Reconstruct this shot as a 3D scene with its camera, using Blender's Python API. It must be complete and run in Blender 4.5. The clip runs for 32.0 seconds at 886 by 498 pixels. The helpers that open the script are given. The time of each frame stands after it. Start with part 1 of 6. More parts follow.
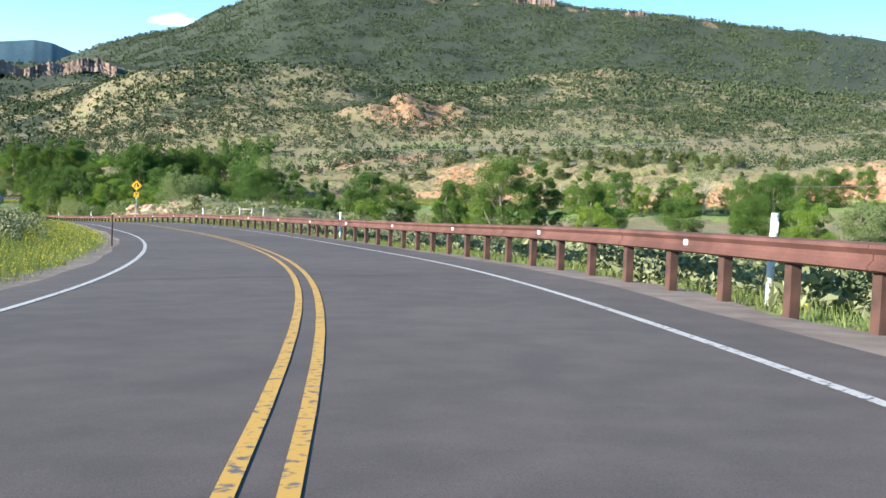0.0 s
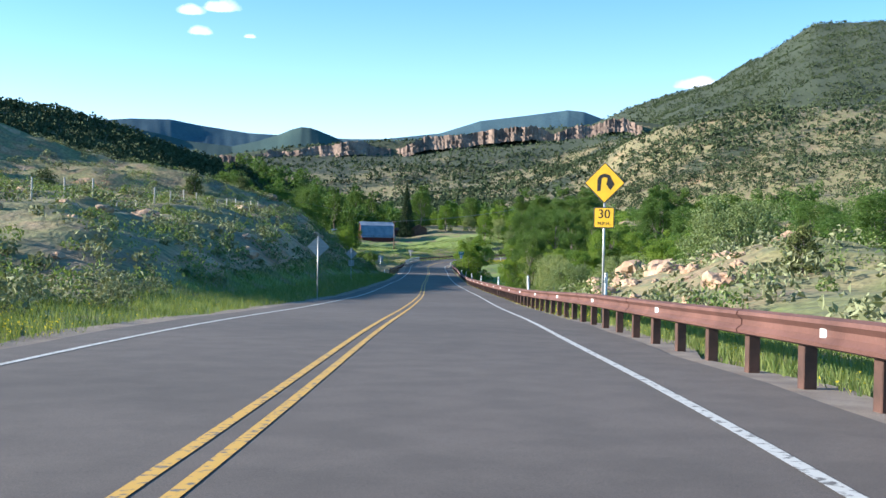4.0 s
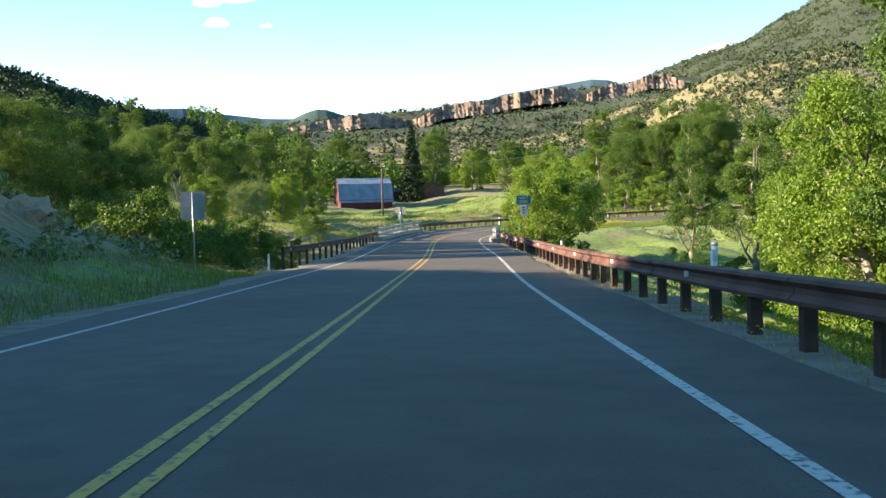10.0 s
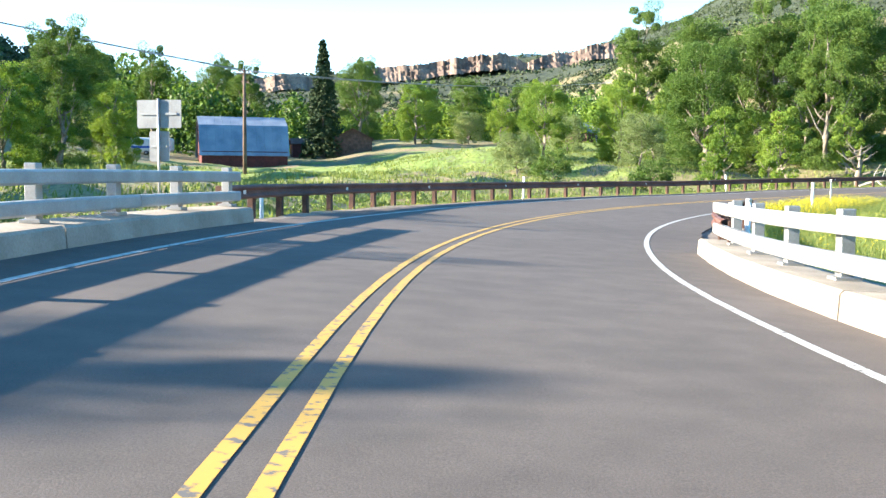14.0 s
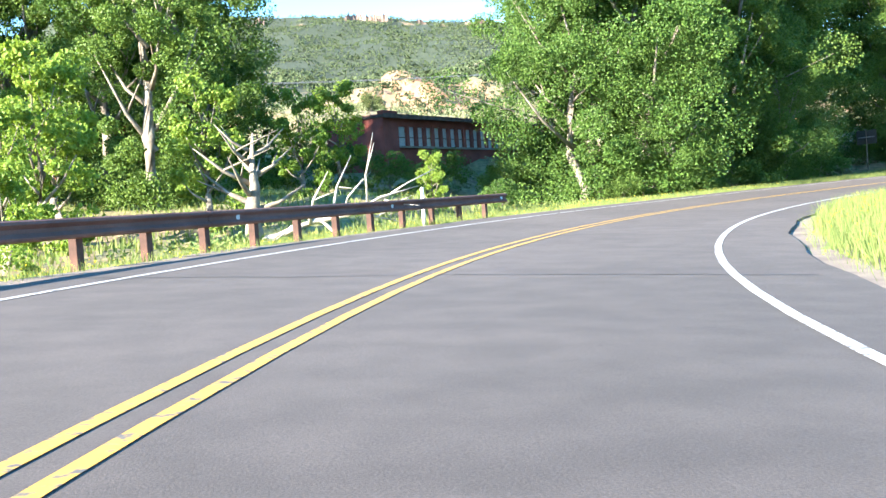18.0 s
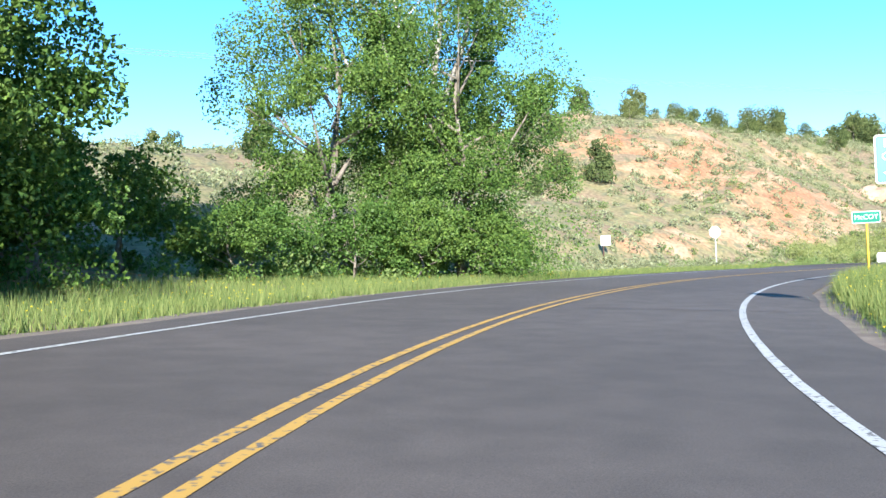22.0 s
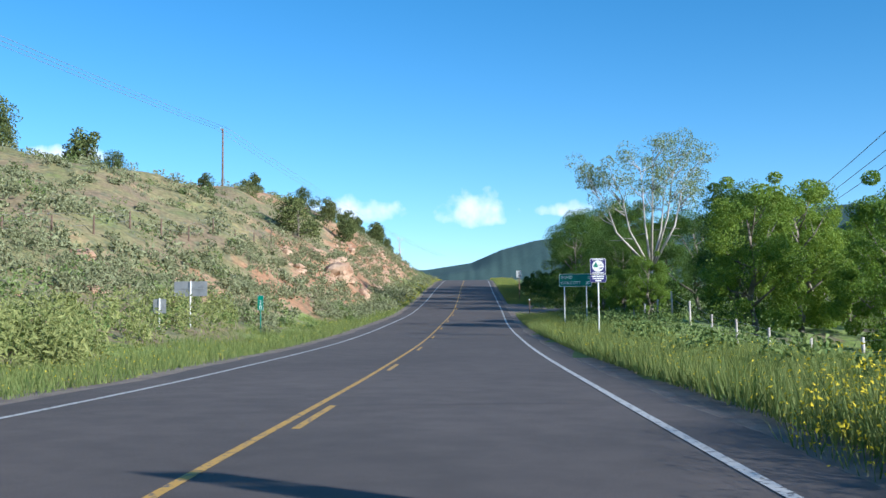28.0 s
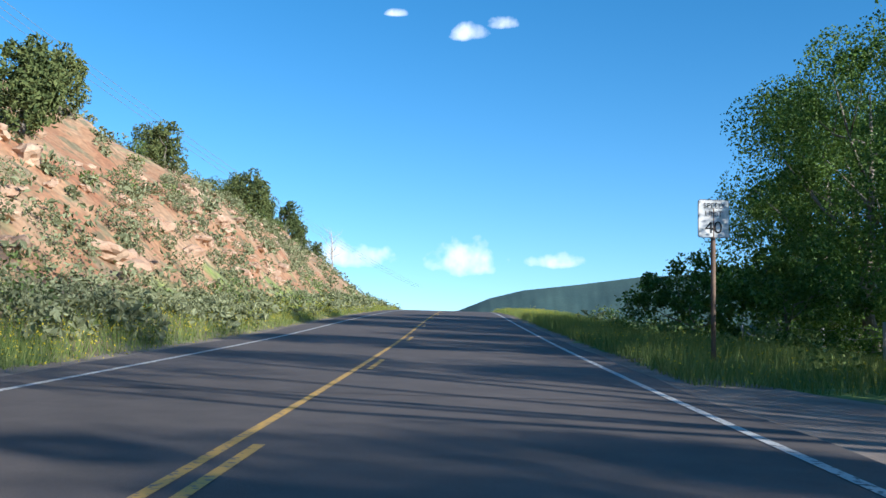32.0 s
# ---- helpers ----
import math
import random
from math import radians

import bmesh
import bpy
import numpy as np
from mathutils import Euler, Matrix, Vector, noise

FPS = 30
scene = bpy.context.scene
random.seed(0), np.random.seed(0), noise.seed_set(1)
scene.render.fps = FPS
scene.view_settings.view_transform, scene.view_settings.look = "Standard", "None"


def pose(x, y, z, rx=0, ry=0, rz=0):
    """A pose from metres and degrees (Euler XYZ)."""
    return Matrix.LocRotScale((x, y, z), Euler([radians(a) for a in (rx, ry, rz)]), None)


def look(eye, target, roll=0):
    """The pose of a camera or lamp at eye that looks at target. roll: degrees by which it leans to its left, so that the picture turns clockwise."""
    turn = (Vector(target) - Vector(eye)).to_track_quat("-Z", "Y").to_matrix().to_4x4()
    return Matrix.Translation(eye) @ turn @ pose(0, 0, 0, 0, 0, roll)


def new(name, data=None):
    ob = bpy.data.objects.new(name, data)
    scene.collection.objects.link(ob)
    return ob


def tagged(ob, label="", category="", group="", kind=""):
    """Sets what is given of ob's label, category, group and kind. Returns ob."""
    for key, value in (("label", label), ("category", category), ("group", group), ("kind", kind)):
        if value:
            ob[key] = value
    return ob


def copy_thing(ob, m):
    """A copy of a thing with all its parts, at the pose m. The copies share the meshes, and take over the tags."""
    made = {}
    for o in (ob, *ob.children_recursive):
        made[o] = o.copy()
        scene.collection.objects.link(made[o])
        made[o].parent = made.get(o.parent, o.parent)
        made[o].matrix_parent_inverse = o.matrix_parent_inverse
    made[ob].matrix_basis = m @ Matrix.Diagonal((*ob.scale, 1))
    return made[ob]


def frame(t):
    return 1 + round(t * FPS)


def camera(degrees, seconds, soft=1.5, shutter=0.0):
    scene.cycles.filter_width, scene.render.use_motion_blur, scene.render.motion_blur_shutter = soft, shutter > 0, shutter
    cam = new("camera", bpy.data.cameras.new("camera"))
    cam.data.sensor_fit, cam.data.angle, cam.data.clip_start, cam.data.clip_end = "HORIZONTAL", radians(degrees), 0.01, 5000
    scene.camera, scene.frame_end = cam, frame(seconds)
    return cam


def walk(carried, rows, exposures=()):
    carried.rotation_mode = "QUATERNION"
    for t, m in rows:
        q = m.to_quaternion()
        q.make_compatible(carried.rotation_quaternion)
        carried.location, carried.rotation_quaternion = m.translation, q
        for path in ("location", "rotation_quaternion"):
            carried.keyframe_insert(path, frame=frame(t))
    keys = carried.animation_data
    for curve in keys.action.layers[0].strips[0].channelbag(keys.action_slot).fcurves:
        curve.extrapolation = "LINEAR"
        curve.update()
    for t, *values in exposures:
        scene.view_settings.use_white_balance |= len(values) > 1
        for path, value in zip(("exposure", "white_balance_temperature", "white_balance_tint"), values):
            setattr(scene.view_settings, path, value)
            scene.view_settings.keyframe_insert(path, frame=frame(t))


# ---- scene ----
cam = camera(46.1, 32.0)
PATH = [
    (0, (0.001, -0.0, 1.149), (0.001, 1.996, 1.032), 2.1),
    (0.5, (-0.803, 9.718, 0.872), (-0.948, 11.71, 0.769), 2.1),
    (1, (-2.057, 19.474, 0.597), (-2.347, 21.451, 0.504), 1.8),
    (1.5, (-3.652, 29.476, 0.319), (-4.088, 31.426, 0.239), 2.6),
    (2, (-5.838, 39.522, 0.035), (-6.414, 41.435, -0.053), 2.7),
    (2.5, (-8.538, 49.599, -0.259), (-9.235, 51.471, -0.34), 2.4),
    (3, (-12.118, 59.529, -0.56), (-12.927, 61.358, -0.626), 2.6),
    (3.5, (-16.537, 69.011, -0.865), (-17.432, 70.799, -0.899), 1.7),
    (4, (-21.49, 78.084, -1.18), (-22.441, 79.842, -1.209), 1.1),
    (4.5, (-26.405, 87.291, -1.534), (-27.385, 89.034, -1.572), 0.3),
    (6.5, (-46.634, 124.692, -3.41), (-47.626, 126.429, -3.435), 0.2),
    (7, (-52.213, 134.904, -3.838), (-53.198, 136.644, -3.86), 0.5),
    (7.5, (-57.921, 145.281, -4.261), (-58.903, 147.024, -4.274), 0.1),
    (8, (-63.881, 155.676, -4.679), (-64.864, 157.418, -4.686), -0.3),
    (8.5, (-69.894, 166.274, -5.084), (-70.879, 168.014, -5.073), -0.5),
    (9, (-75.868, 177.516, -5.483), (-76.856, 179.254, -5.509), -0.4),
    (9.5, (-82.132, 188.852, -5.877), (-83.126, 190.586, -5.94), -1.0),
    (10, (-88.209, 200.519, -6.245), (-89.204, 202.253, -6.31), -1.5),
    (10.5, (-94.428, 211.888, -6.555), (-95.423, 213.621, -6.626), -2.0),
    (11, (-100.655, 222.965, -6.821), (-101.647, 224.698, -6.946), -1.3),
    (11.5, (-106.549, 233.764, -7.031), (-107.539, 235.497, -7.148), -1.2),
    (12, (-112.348, 244.242, -7.162), (-113.337, 245.976, -7.266), -1.4),
    (12.5, (-118.107, 254.039, -7.214), (-119.089, 255.778, -7.317), -0.6),
    (13, (-123.271, 262.772, -7.222), (-124.243, 264.516, -7.328), -0.1),
    (13.5, (-128.176, 270.567, -7.223), (-129.118, 272.328, -7.341), 0.4),
    (15.5, (-140.55, 301.036, -7.218), (-141.019, 302.978, -7.303), -2.5),
    (16, (-141.69, 308.342, -7.199), (-142.003, 310.315, -7.29), -2.9),
    (16.5, (-142.434, 315.902, -7.187), (-142.575, 317.895, -7.272), -3.3),
    (17, (-142.53, 323.705, -7.171), (-142.498, 325.703, -7.245), -3.6),
    (17.5, (-141.668, 331.419, -7.097), (-141.466, 333.408, -7.154), -4.0),
    (18, (-140.068, 339.153, -6.955), (-139.679, 341.115, -7.001), -4.2),
    (18.5, (-137.754, 346.954, -6.774), (-137.176, 348.868, -6.805), -4.2),
    (19, (-135.015, 354.082, -6.591), (-134.241, 355.925, -6.628), -3.4),
    (19.5, (-131.329, 360.902, -6.401), (-130.369, 362.656, -6.446), -3.2),
    (20, (-126.937, 367.426, -6.211), (-125.8, 369.07, -6.259), -3.0),
    (20.5, (-121.776, 373.56, -6.015), (-120.472, 375.077, -6.029), -3.6),
    (21, (-115.936, 379.119, -5.811), (-114.481, 380.491, -5.786), -2.4),
    (21.5, (-109.495, 384.045, -5.603), (-107.894, 385.243, -5.552), -2.2),
    (22, (-102.486, 388.158, -5.392), (-100.759, 389.165, -5.324), -2.2),
    (22.5, (-95.082, 391.42, -5.181), (-93.249, 392.216, -5.113), -2.3),
    (23, (-87.319, 393.938, -4.985), (-85.408, 394.524, -4.928), -2.5),
    (23.5, (-78.994, 395.803, -4.8), (-77.033, 396.192, -4.744), -2.4),
    (24, (-70.439, 396.822, -4.671), (-68.45, 397.027, -4.611), -2.6),
    (24.5, (-61.79, 397.205, -4.597), (-59.791, 397.249, -4.536), -2.5),
    (25, (-52.977, 396.942, -4.533), (-50.981, 396.835, -4.463), -2.5),
    (25.5, (-43.939, 396.0, -4.448), (-41.957, 395.748, -4.363), -2.3),
    (26, (-34.868, 394.207, -4.343), (-32.91, 393.815, -4.235), -1.7),
    (26.5, (-25.677, 391.788, -4.235), (-23.752, 391.261, -4.106), -1.5),
    (28.5, (12.946, 377.363, -4.073), (14.787, 376.595, -3.93), -0.4),
    (29, (23.25, 372.839, -3.925), (25.088, 372.063, -3.788), -0.6),
    (29.5, (33.742, 368.387, -3.778), (35.58, 367.613, -3.627), -1.6),
    (30, (44.021, 363.789, -3.556), (45.86, 363.019, -3.4), 0.2),
    (30.5, (54.498, 359.254, -3.271), (56.334, 358.48, -3.103), 0.5),
    (31, (65.112, 354.593, -2.882), (66.946, 353.822, -2.678), 1.2),
    (31.5, (75.95, 349.792, -2.379), (77.784, 349.026, -2.148), 1.2),
    (32, (86.647, 345.024, -1.833), (88.48, 344.261, -1.593), 1.6),
]
EXPOSURES = [(0.0, 1.45, 5700, 10), (4.0, 1.4, 5600, 10), (7.0, 1.35, 6100, 10), (9.2, 1.4, 7200, 10), (10.0, 1.85, 7000, 10), (11.0, 1.9, 6500, 10), (12.0, 2.0, 6200, 10), (13.0, 2.3, 6200, 10), (15.5, 2.45, 6000, 10), (19.0, 2.9, 5700, 10), (21.0, 2.55, 5400, 10), (22.5, 1.2, 5300, 10), (24.0, 0.8, 5100, 10), (26.0, 0.75, 5100, 10), (32.0, 0.85, 5250, 10)]
walk(cam, [(t, look(eye, target, roll)) for t, eye, target, roll in PATH], EXPOSURES)

# ---- world and sun ----
SUN_AZ = (-0.865, -0.502)          # ground direction towards the sun
SUN_EL = 18.5
world = bpy.data.worlds.new("sky")
scene.world = world
world.use_nodes = True
wn = world.node_tree.nodes
wl = world.node_tree.links
bg = wn["Background"]
sky = wn.new("ShaderNodeTexSky")
sky.sky_type = 'NISHITA'
sky.sun_disc = False
sky.sun_elevation = radians(SUN_EL)
sky.sun_rotation = math.atan2(SUN_AZ[0], SUN_AZ[1])
sky.altitude = 2000
sky.air_density = 1.0
sky.dust_density = 0.9
sky.ozone_density = 1.5
hue = wn.new("ShaderNodeHueSaturation")
hue.inputs["Saturation"].default_value = 1.3
hue.inputs["Hue"].default_value = 0.488
wl.new(sky.outputs[0], hue.inputs["Color"])


def calc(op, a, b=None, c=None):
    m = wn.new("ShaderNodeMath")
    m.operation = op
    for k, v in enumerate((a, b, c)):
        if v is None:
            continue
        if isinstance(v, (int, float)):
            m.inputs[k].default_value = v
        else:
            wl.new(v, m.inputs[k])
    return m.outputs[0]


# small clouds: yaw, height of the base, half width, height in degrees
CLOUDS = [(-107.0, 6.1, 3.8, 1.15), (-113.85, 6.0, 2.4, 1.65), (-118.9, 6.2, 1.85, .75), (-113.7, 18.5, 1.3, .8), (-115.6, 19.1, .95, .7), (-109.6, 19.5, .7, .35),
          (40.6, 11.7, 1.15, .55), (42.2, 11.4, .8, .45), (41.7, 10.4, .75, .45), (39.1, 10.3, .4, .2), (14.6, 8.1, 1.6, .5), (-92, 9, 2.5, .6)]
tc = wn.new("ShaderNodeTexCoord")
sep = wn.new("ShaderNodeSeparateXYZ")
wl.new(tc.outputs["Generated"], sep.inputs[0])
yawd = calc('MULTIPLY', calc('ARCTAN2', calc('MULTIPLY', sep.outputs[0], -1.0), sep.outputs[1]), 57.296)
eld = calc('MULTIPLY', calc('ARCSINE', sep.outputs[2]), 57.296)
puff = wn.new("ShaderNodeTexNoise")
puff.inputs["Scale"].default_value = 46.0
puff.inputs["Detail"].default_value = 7.0
wl.new(tc.outputs["Generated"], puff.inputs["Vector"])
total = None
for cy_, ce_, cw_, ch_ in CLOUDS:
    u = calc('DIVIDE', calc('SUBTRACT', yawd, cy_), cw_)
    v = calc('DIVIDE', calc('SUBTRACT', eld, ce_), ch_)
    v = calc('MAXIMUM', v, calc('MULTIPLY', v, -2.6))      # flat base
    r2 = calc('ADD', calc('MULTIPLY', u, u), calc('MULTIPLY', v, v))
    k = calc('SUBTRACT', calc('MULTIPLY_ADD', puff.outputs[0], 2.8, -0.55), r2)
    total = k if total is None else calc('MAXIMUM', total, k)
fac = calc('MULTIPLY', calc('SMOOTH_MIN', calc('MAXIMUM', total, 0.0), 1.0, 0.1), 0.9)
mixc = wn.new("ShaderNodeMix")
mixc.data_type = 'RGBA'
wl.new(fac, mixc.inputs[0])
# paler air low over the horizon, more of it towards the valley
low = calc('EXPONENT', calc('DIVIDE', calc('MAXIMUM', eld, 0.0), -5.5))
facing = calc('MULTIPLY_ADD', calc('COSINE', calc('MULTIPLY', calc('SUBTRACT', yawd, 25.0), 0.017453)), 0.3, 0.4)
hazy = wn.new("ShaderNodeMix")
hazy.data_type = 'RGBA'
wl.new(calc('MULTIPLY', low, facing), hazy.inputs[0])
wl.new(hue.outputs[0], hazy.inputs[6])
hazy.inputs[7].default_value = (8.2, 8.8, 9.2, 1)
wl.new(hazy.outputs[2], mixc.inputs[6])
mixc.inputs[7].default_value = (7.5, 7.3, 7.2, 1)
wl.new(mixc.outputs[2], bg.inputs[0])
bg.inputs[1].default_value = 0.095
sun = new("sun", bpy.data.lights.new("sun", 'SUN'))
sun.data.energy = 5.0
sun.data.angle = radians(0.6)
sun.data.color = (1.0, 0.86, 0.66)
ce = math.cos(radians(SUN_EL))
sun.matrix_world = look((0, 0, 300), (-SUN_AZ[0] * ce * 100, -SUN_AZ[1] * ce * 100, 300 - 100 * math.sin(radians(SUN_EL))))

# ---- materials ----


def material(name, rough=0.8, metal=0.0):
    m = bpy.data.materials.new(name)
    m.use_nodes = True
    b = m.node_tree.nodes["Principled BSDF"]
    b.inputs["Roughness"].default_value = rough
    b.inputs["Metallic"].default_value = metal
    return m, m.node_tree.nodes, m.node_tree.links, b


def noise_node(n, l, scale, detail=4.0, coords="Object"):
    tc = n.new("ShaderNodeTexCoord")
    t = n.new("ShaderNodeTexNoise")
    t.inputs["Scale"].default_value = scale
    t.inputs["Detail"].default_value = detail
    l.new(tc.outputs[coords], t.inputs["Vector"])
    return t


def ramp_node(n, l, source, stops):
    r = n.new("ShaderNodeValToRGB")
    e = r.color_ramp.elements
    while len(e) < len(stops):
        e.new(0.5)
    for el, (p, c) in zip(e, stops):
        el.position, el.color = p, (*c, 1)
    l.new(source, r.inputs[0])
    return r


def mix_node(n, l, a, b, fac, mode='MIX'):
    x = n.new("ShaderNodeMix")
    x.data_type, x.blend_type = 'RGBA', mode
    for sock, v in ((x.inputs[0], fac), (x.inputs[6], a), (x.inputs[7], b)):
        if isinstance(v, (int, float)):
            sock.default_value = v
        elif isinstance(v, tuple):
            sock.default_value = (*v, 1)
        else:
            l.new(v, sock)
    return x.outputs[2]


def bump_node(n, l, b, source, strength, distance):
    k = n.new("ShaderNodeBump")
    k.inputs["Strength"].default_value = strength
    k.inputs["Distance"].default_value = distance
    l.new(source, k.inputs["Height"])
    l.new(k.outputs[0], b.inputs["Normal"])


def mottled(name, c1, c2, scale=3.0, rough=0.8, metal=0.0, bump=0.0, fine=25.0, c3=None):
    """Two colours mixed by coarse and fine noise."""
    m, n, l, b = material(name, rough, metal)
    big = noise_node(n, l, scale)
    small = noise_node(n, l, scale * fine)
    base = ramp_node(n, l, big.outputs[0], [(0.35, c1), (0.65, c2)] if c3 is None else [(0.3, c1), (0.5, c2), (0.68, c3)])
    grain = ramp_node(n, l, small.outputs[0], [(0.3, (0.72, 0.72, 0.72)), (0.7, (1.0, 1.0, 1.0))])
    l.new(mix_node(n, l, base.outputs[0], grain.outputs[0], 0.8, 'MULTIPLY'), b.inputs["Base Color"])
    if bump:
        bump_node(n, l, b, small.outputs[0], bump, 0.02)
    return m


def varied(name, c1, c2, rough=0.8, translucent=0.0, island=False):
    """Colour varies from piece to piece, or from object to object as well."""
    m, n, l, b = material(name, rough)
    g = n.new("ShaderNodeNewGeometry")
    o = n.new("ShaderNodeObjectInfo")
    r1 = ramp_node(n, l, g.outputs["Random Per Island"], [(0.0, c1), (1.0, c2)])
    r2 = ramp_node(n, l, o.outputs["Random"], [(0.0, (0.72, 0.8, 0.7)), (1.0, (1.15, 1.08, 0.95))])
    col = mix_node(n, l, r1.outputs[0], r2.outputs[0], 0.0 if island else 1.0, 'MULTIPLY')
    l.new(col, b.inputs["Base Color"])
    b.inputs["Specular IOR Level"].default_value = 0.25
    if translucent:
        t = n.new("ShaderNodeBsdfTranslucent")
        l.new(mix_node(n, l, col, (1.25, 1.2, 0.55), 1.0, 'MULTIPLY'), t.inputs["Color"])
        s = n.new("ShaderNodeMixShader")
        s.inputs[0].default_value = translucent
        l.new(b.outputs[0], s.inputs[1])
        l.new(t.outputs[0], s.inputs[2])
        l.new(s.outputs[0], n["Material Output"].inputs[0])
    return m


def plain(name, c, rough=0.5, metal=0.0):
    return mottled(name, tuple(0.9 * v for v in c), tuple(min(1.0, 1.06 * v) for v in c), 4.0, rough, metal)


M_STEEL_RUST = mottled("weathered_steel", (0.115, 0.052, 0.04), (0.19, 0.09, 0.07), 1.2, 0.75, 0.2, 0.2)
M_WOOD_POST = mottled("creosote_wood", (0.055, 0.03, 0.022), (0.11, 0.055, 0.04), 3.0, 0.9, 0, 0.4)
M_ALU = mottled("painted_rail", (0.33, 0.33, 0.32), (0.46, 0.46, 0.45), 1.5, 0.5, 0.2, 0.1)
M_CONCRETE = mottled("concrete", (0.27, 0.235, 0.19), (0.41, 0.36, 0.3), 1.0, 0.9, 0, 0.4)
M_GALV = mottled("galvanised_steel", (0.36, 0.37, 0.38), (0.5, 0.51, 0.52), 3.0, 0.45, 0.7)
M_WHITE = plain("white_plastic", (0.8, 0.8, 0.78), 0.4)
M_SIGN_YELLOW = plain("sign_yellow", (0.85, 0.5, 0.02), 0.4)
M_SIGN_GREEN = plain("sign_green", (0.01, 0.2, 0.13), 0.4)
M_SIGN_BLUE = plain("sign_blue", (0.01, 0.08, 0.42), 0.4)
M_SIGN_NAVY = plain("sign_navy", (0.03, 0.03, 0.16), 0.4)
M_SIGN_WHITE = plain("sign_white", (0.78, 0.78, 0.76), 0.4)
M_SIGN_BACK = mottled("sign_back_aluminium", (0.33, 0.34, 0.35), (0.45, 0.46, 0.47), 2.0, 0.45, 0.6)
# sign back with the shade of the trees painted in as near-black
M_SIGN_BACK_SHADED = plain("sign_back_painted_shade", (0.045, 0.043, 0.04), 0.6)
M_BLACK = plain("black_paint", (0.015, 0.015, 0.015), 0.5)
M_ORANGE = plain("marker_orange", (0.8, 0.25, 0.02), 0.5)
M_YELLOW_POST = plain("yellow_post", (0.75, 0.45, 0.03), 0.5)
M_RED = plain("sign_red", (0.5, 0.02, 0.02), 0.5)
M_BARK = mottled("bark", (0.16, 0.13, 0.1), (0.3, 0.27, 0.22), 2.5, 0.95, 0, 0.6)
M_BARK_DEAD = mottled("dead_wood", (0.42, 0.38, 0.33), (0.58, 0.54, 0.48), 2.5, 0.9, 0, 0.5)
M_POLE = mottled("pole_wood", (0.12, 0.08, 0.055), (0.22, 0.15, 0.11), 2.0, 0.95, 0, 0.4)
M_CABLE = plain("cable", (0.25, 0.25, 0.26), 0.5)
M_LEAF = varied("cottonwood_leaf", (0.05, 0.105, 0.022), (0.16, 0.25, 0.058), 0.5, 0.3)
M_LEAF_BRIGHT = varied("young_leaf", (0.12, 0.21, 0.035), (0.27, 0.37, 0.075), 0.5, 0.4)
M_LEAF_GREY = varied("silver_leaf", (0.17, 0.22, 0.1), (0.32, 0.37, 0.18), 0.6, 0.3)
M_JUNIPER = varied("juniper_needles", (0.045, 0.07, 0.024), (0.15, 0.175, 0.062), 0.8)
M_SPRUCE = varied("spruce_needles", (0.022, 0.045, 0.022), (0.06, 0.09, 0.04), 0.8)
M_SAGE = varied("sagebrush", (0.115, 0.13, 0.064), (0.3, 0.32, 0.18), 0.85, 0.15, True)
M_SHRUB = varied("green_shrub", (0.085, 0.14, 0.04), (0.22, 0.28, 0.09), 0.8, 0.25, True)
M_WILLOW = varied("willow_shrub", (0.18, 0.22, 0.07), (0.37, 0.39, 0.15), 0.8, 0.35, True)
M_GRASS = varied("verge_grass", (0.09, 0.15, 0.04), (0.27, 0.3, 0.1), 0.8, 0.35, True)
M_BLOOM = varied("yellow_bloom", (0.45, 0.4, 0.02), (0.75, 0.6, 0.03), 0.7, 0.3, True)
M_WOODS = varied("far_juniper_woods", (0.035, 0.055, 0.025), (0.085, 0.11, 0.05), 0.9, 0, True)
M_ROCK = mottled("pale_rock", (0.38, 0.235, 0.15), (0.58, 0.42, 0.29), 0.5, 0.95, 0, 0.6)
M_BARN_RED = mottled("barn_boards", (0.085, 0.02, 0.018), (0.14, 0.035, 0.03), 2.0, 0.85, 0, 0.3)
M_TIN = mottled("tin_roof", (0.2, 0.25, 0.33), (0.31, 0.36, 0.44), 0.6, 0.5, 0.3)
M_BRICK = mottled("red_brick", (0.22, 0.055, 0.04), (0.32, 0.09, 0.065), 1.0, 0.9, 0, 0.3)
M_LOG = mottled("log_wall", (0.09, 0.05, 0.035), (0.17, 0.1, 0.07), 2.0, 0.9, 0, 0.4)
# pale colour over the whole face of the brick building's windows
M_PALE_WINDOW = mottled("pale_window", (0.55, 0.57, 0.56), (0.7, 0.71, 0.7), 2.0, 0.35)
M_TAN = mottled("tan_siding", (0.45, 0.32, 0.2), (0.55, 0.4, 0.26), 2.0, 0.9)
M_GLASS, _n, _l, _b = material("window_glass", 0.08)
_b.inputs["Base Color"].default_value = (0.03, 0.035, 0.04, 1)

M_CLIFF = mottled("cliff_rock", (0.12, 0.085, 0.07), (0.31, 0.225, 0.175), 0.05, 0.95, 0, 0.5, 8)
# the blue of distant haze is put into this base colour
M_HAZE_BLUE = mottled("far_ridge_painted_haze", (0.05, 0.105, 0.145), (0.075, 0.14, 0.17), 0.004, 1.0)
# wooded hills tinted blue-green: air haze painted into the colour
M_HAZE_GREEN = mottled("far_hill_painted_haze", (0.04, 0.085, 0.085), (0.06, 0.11, 0.1), 0.006, 1.0)

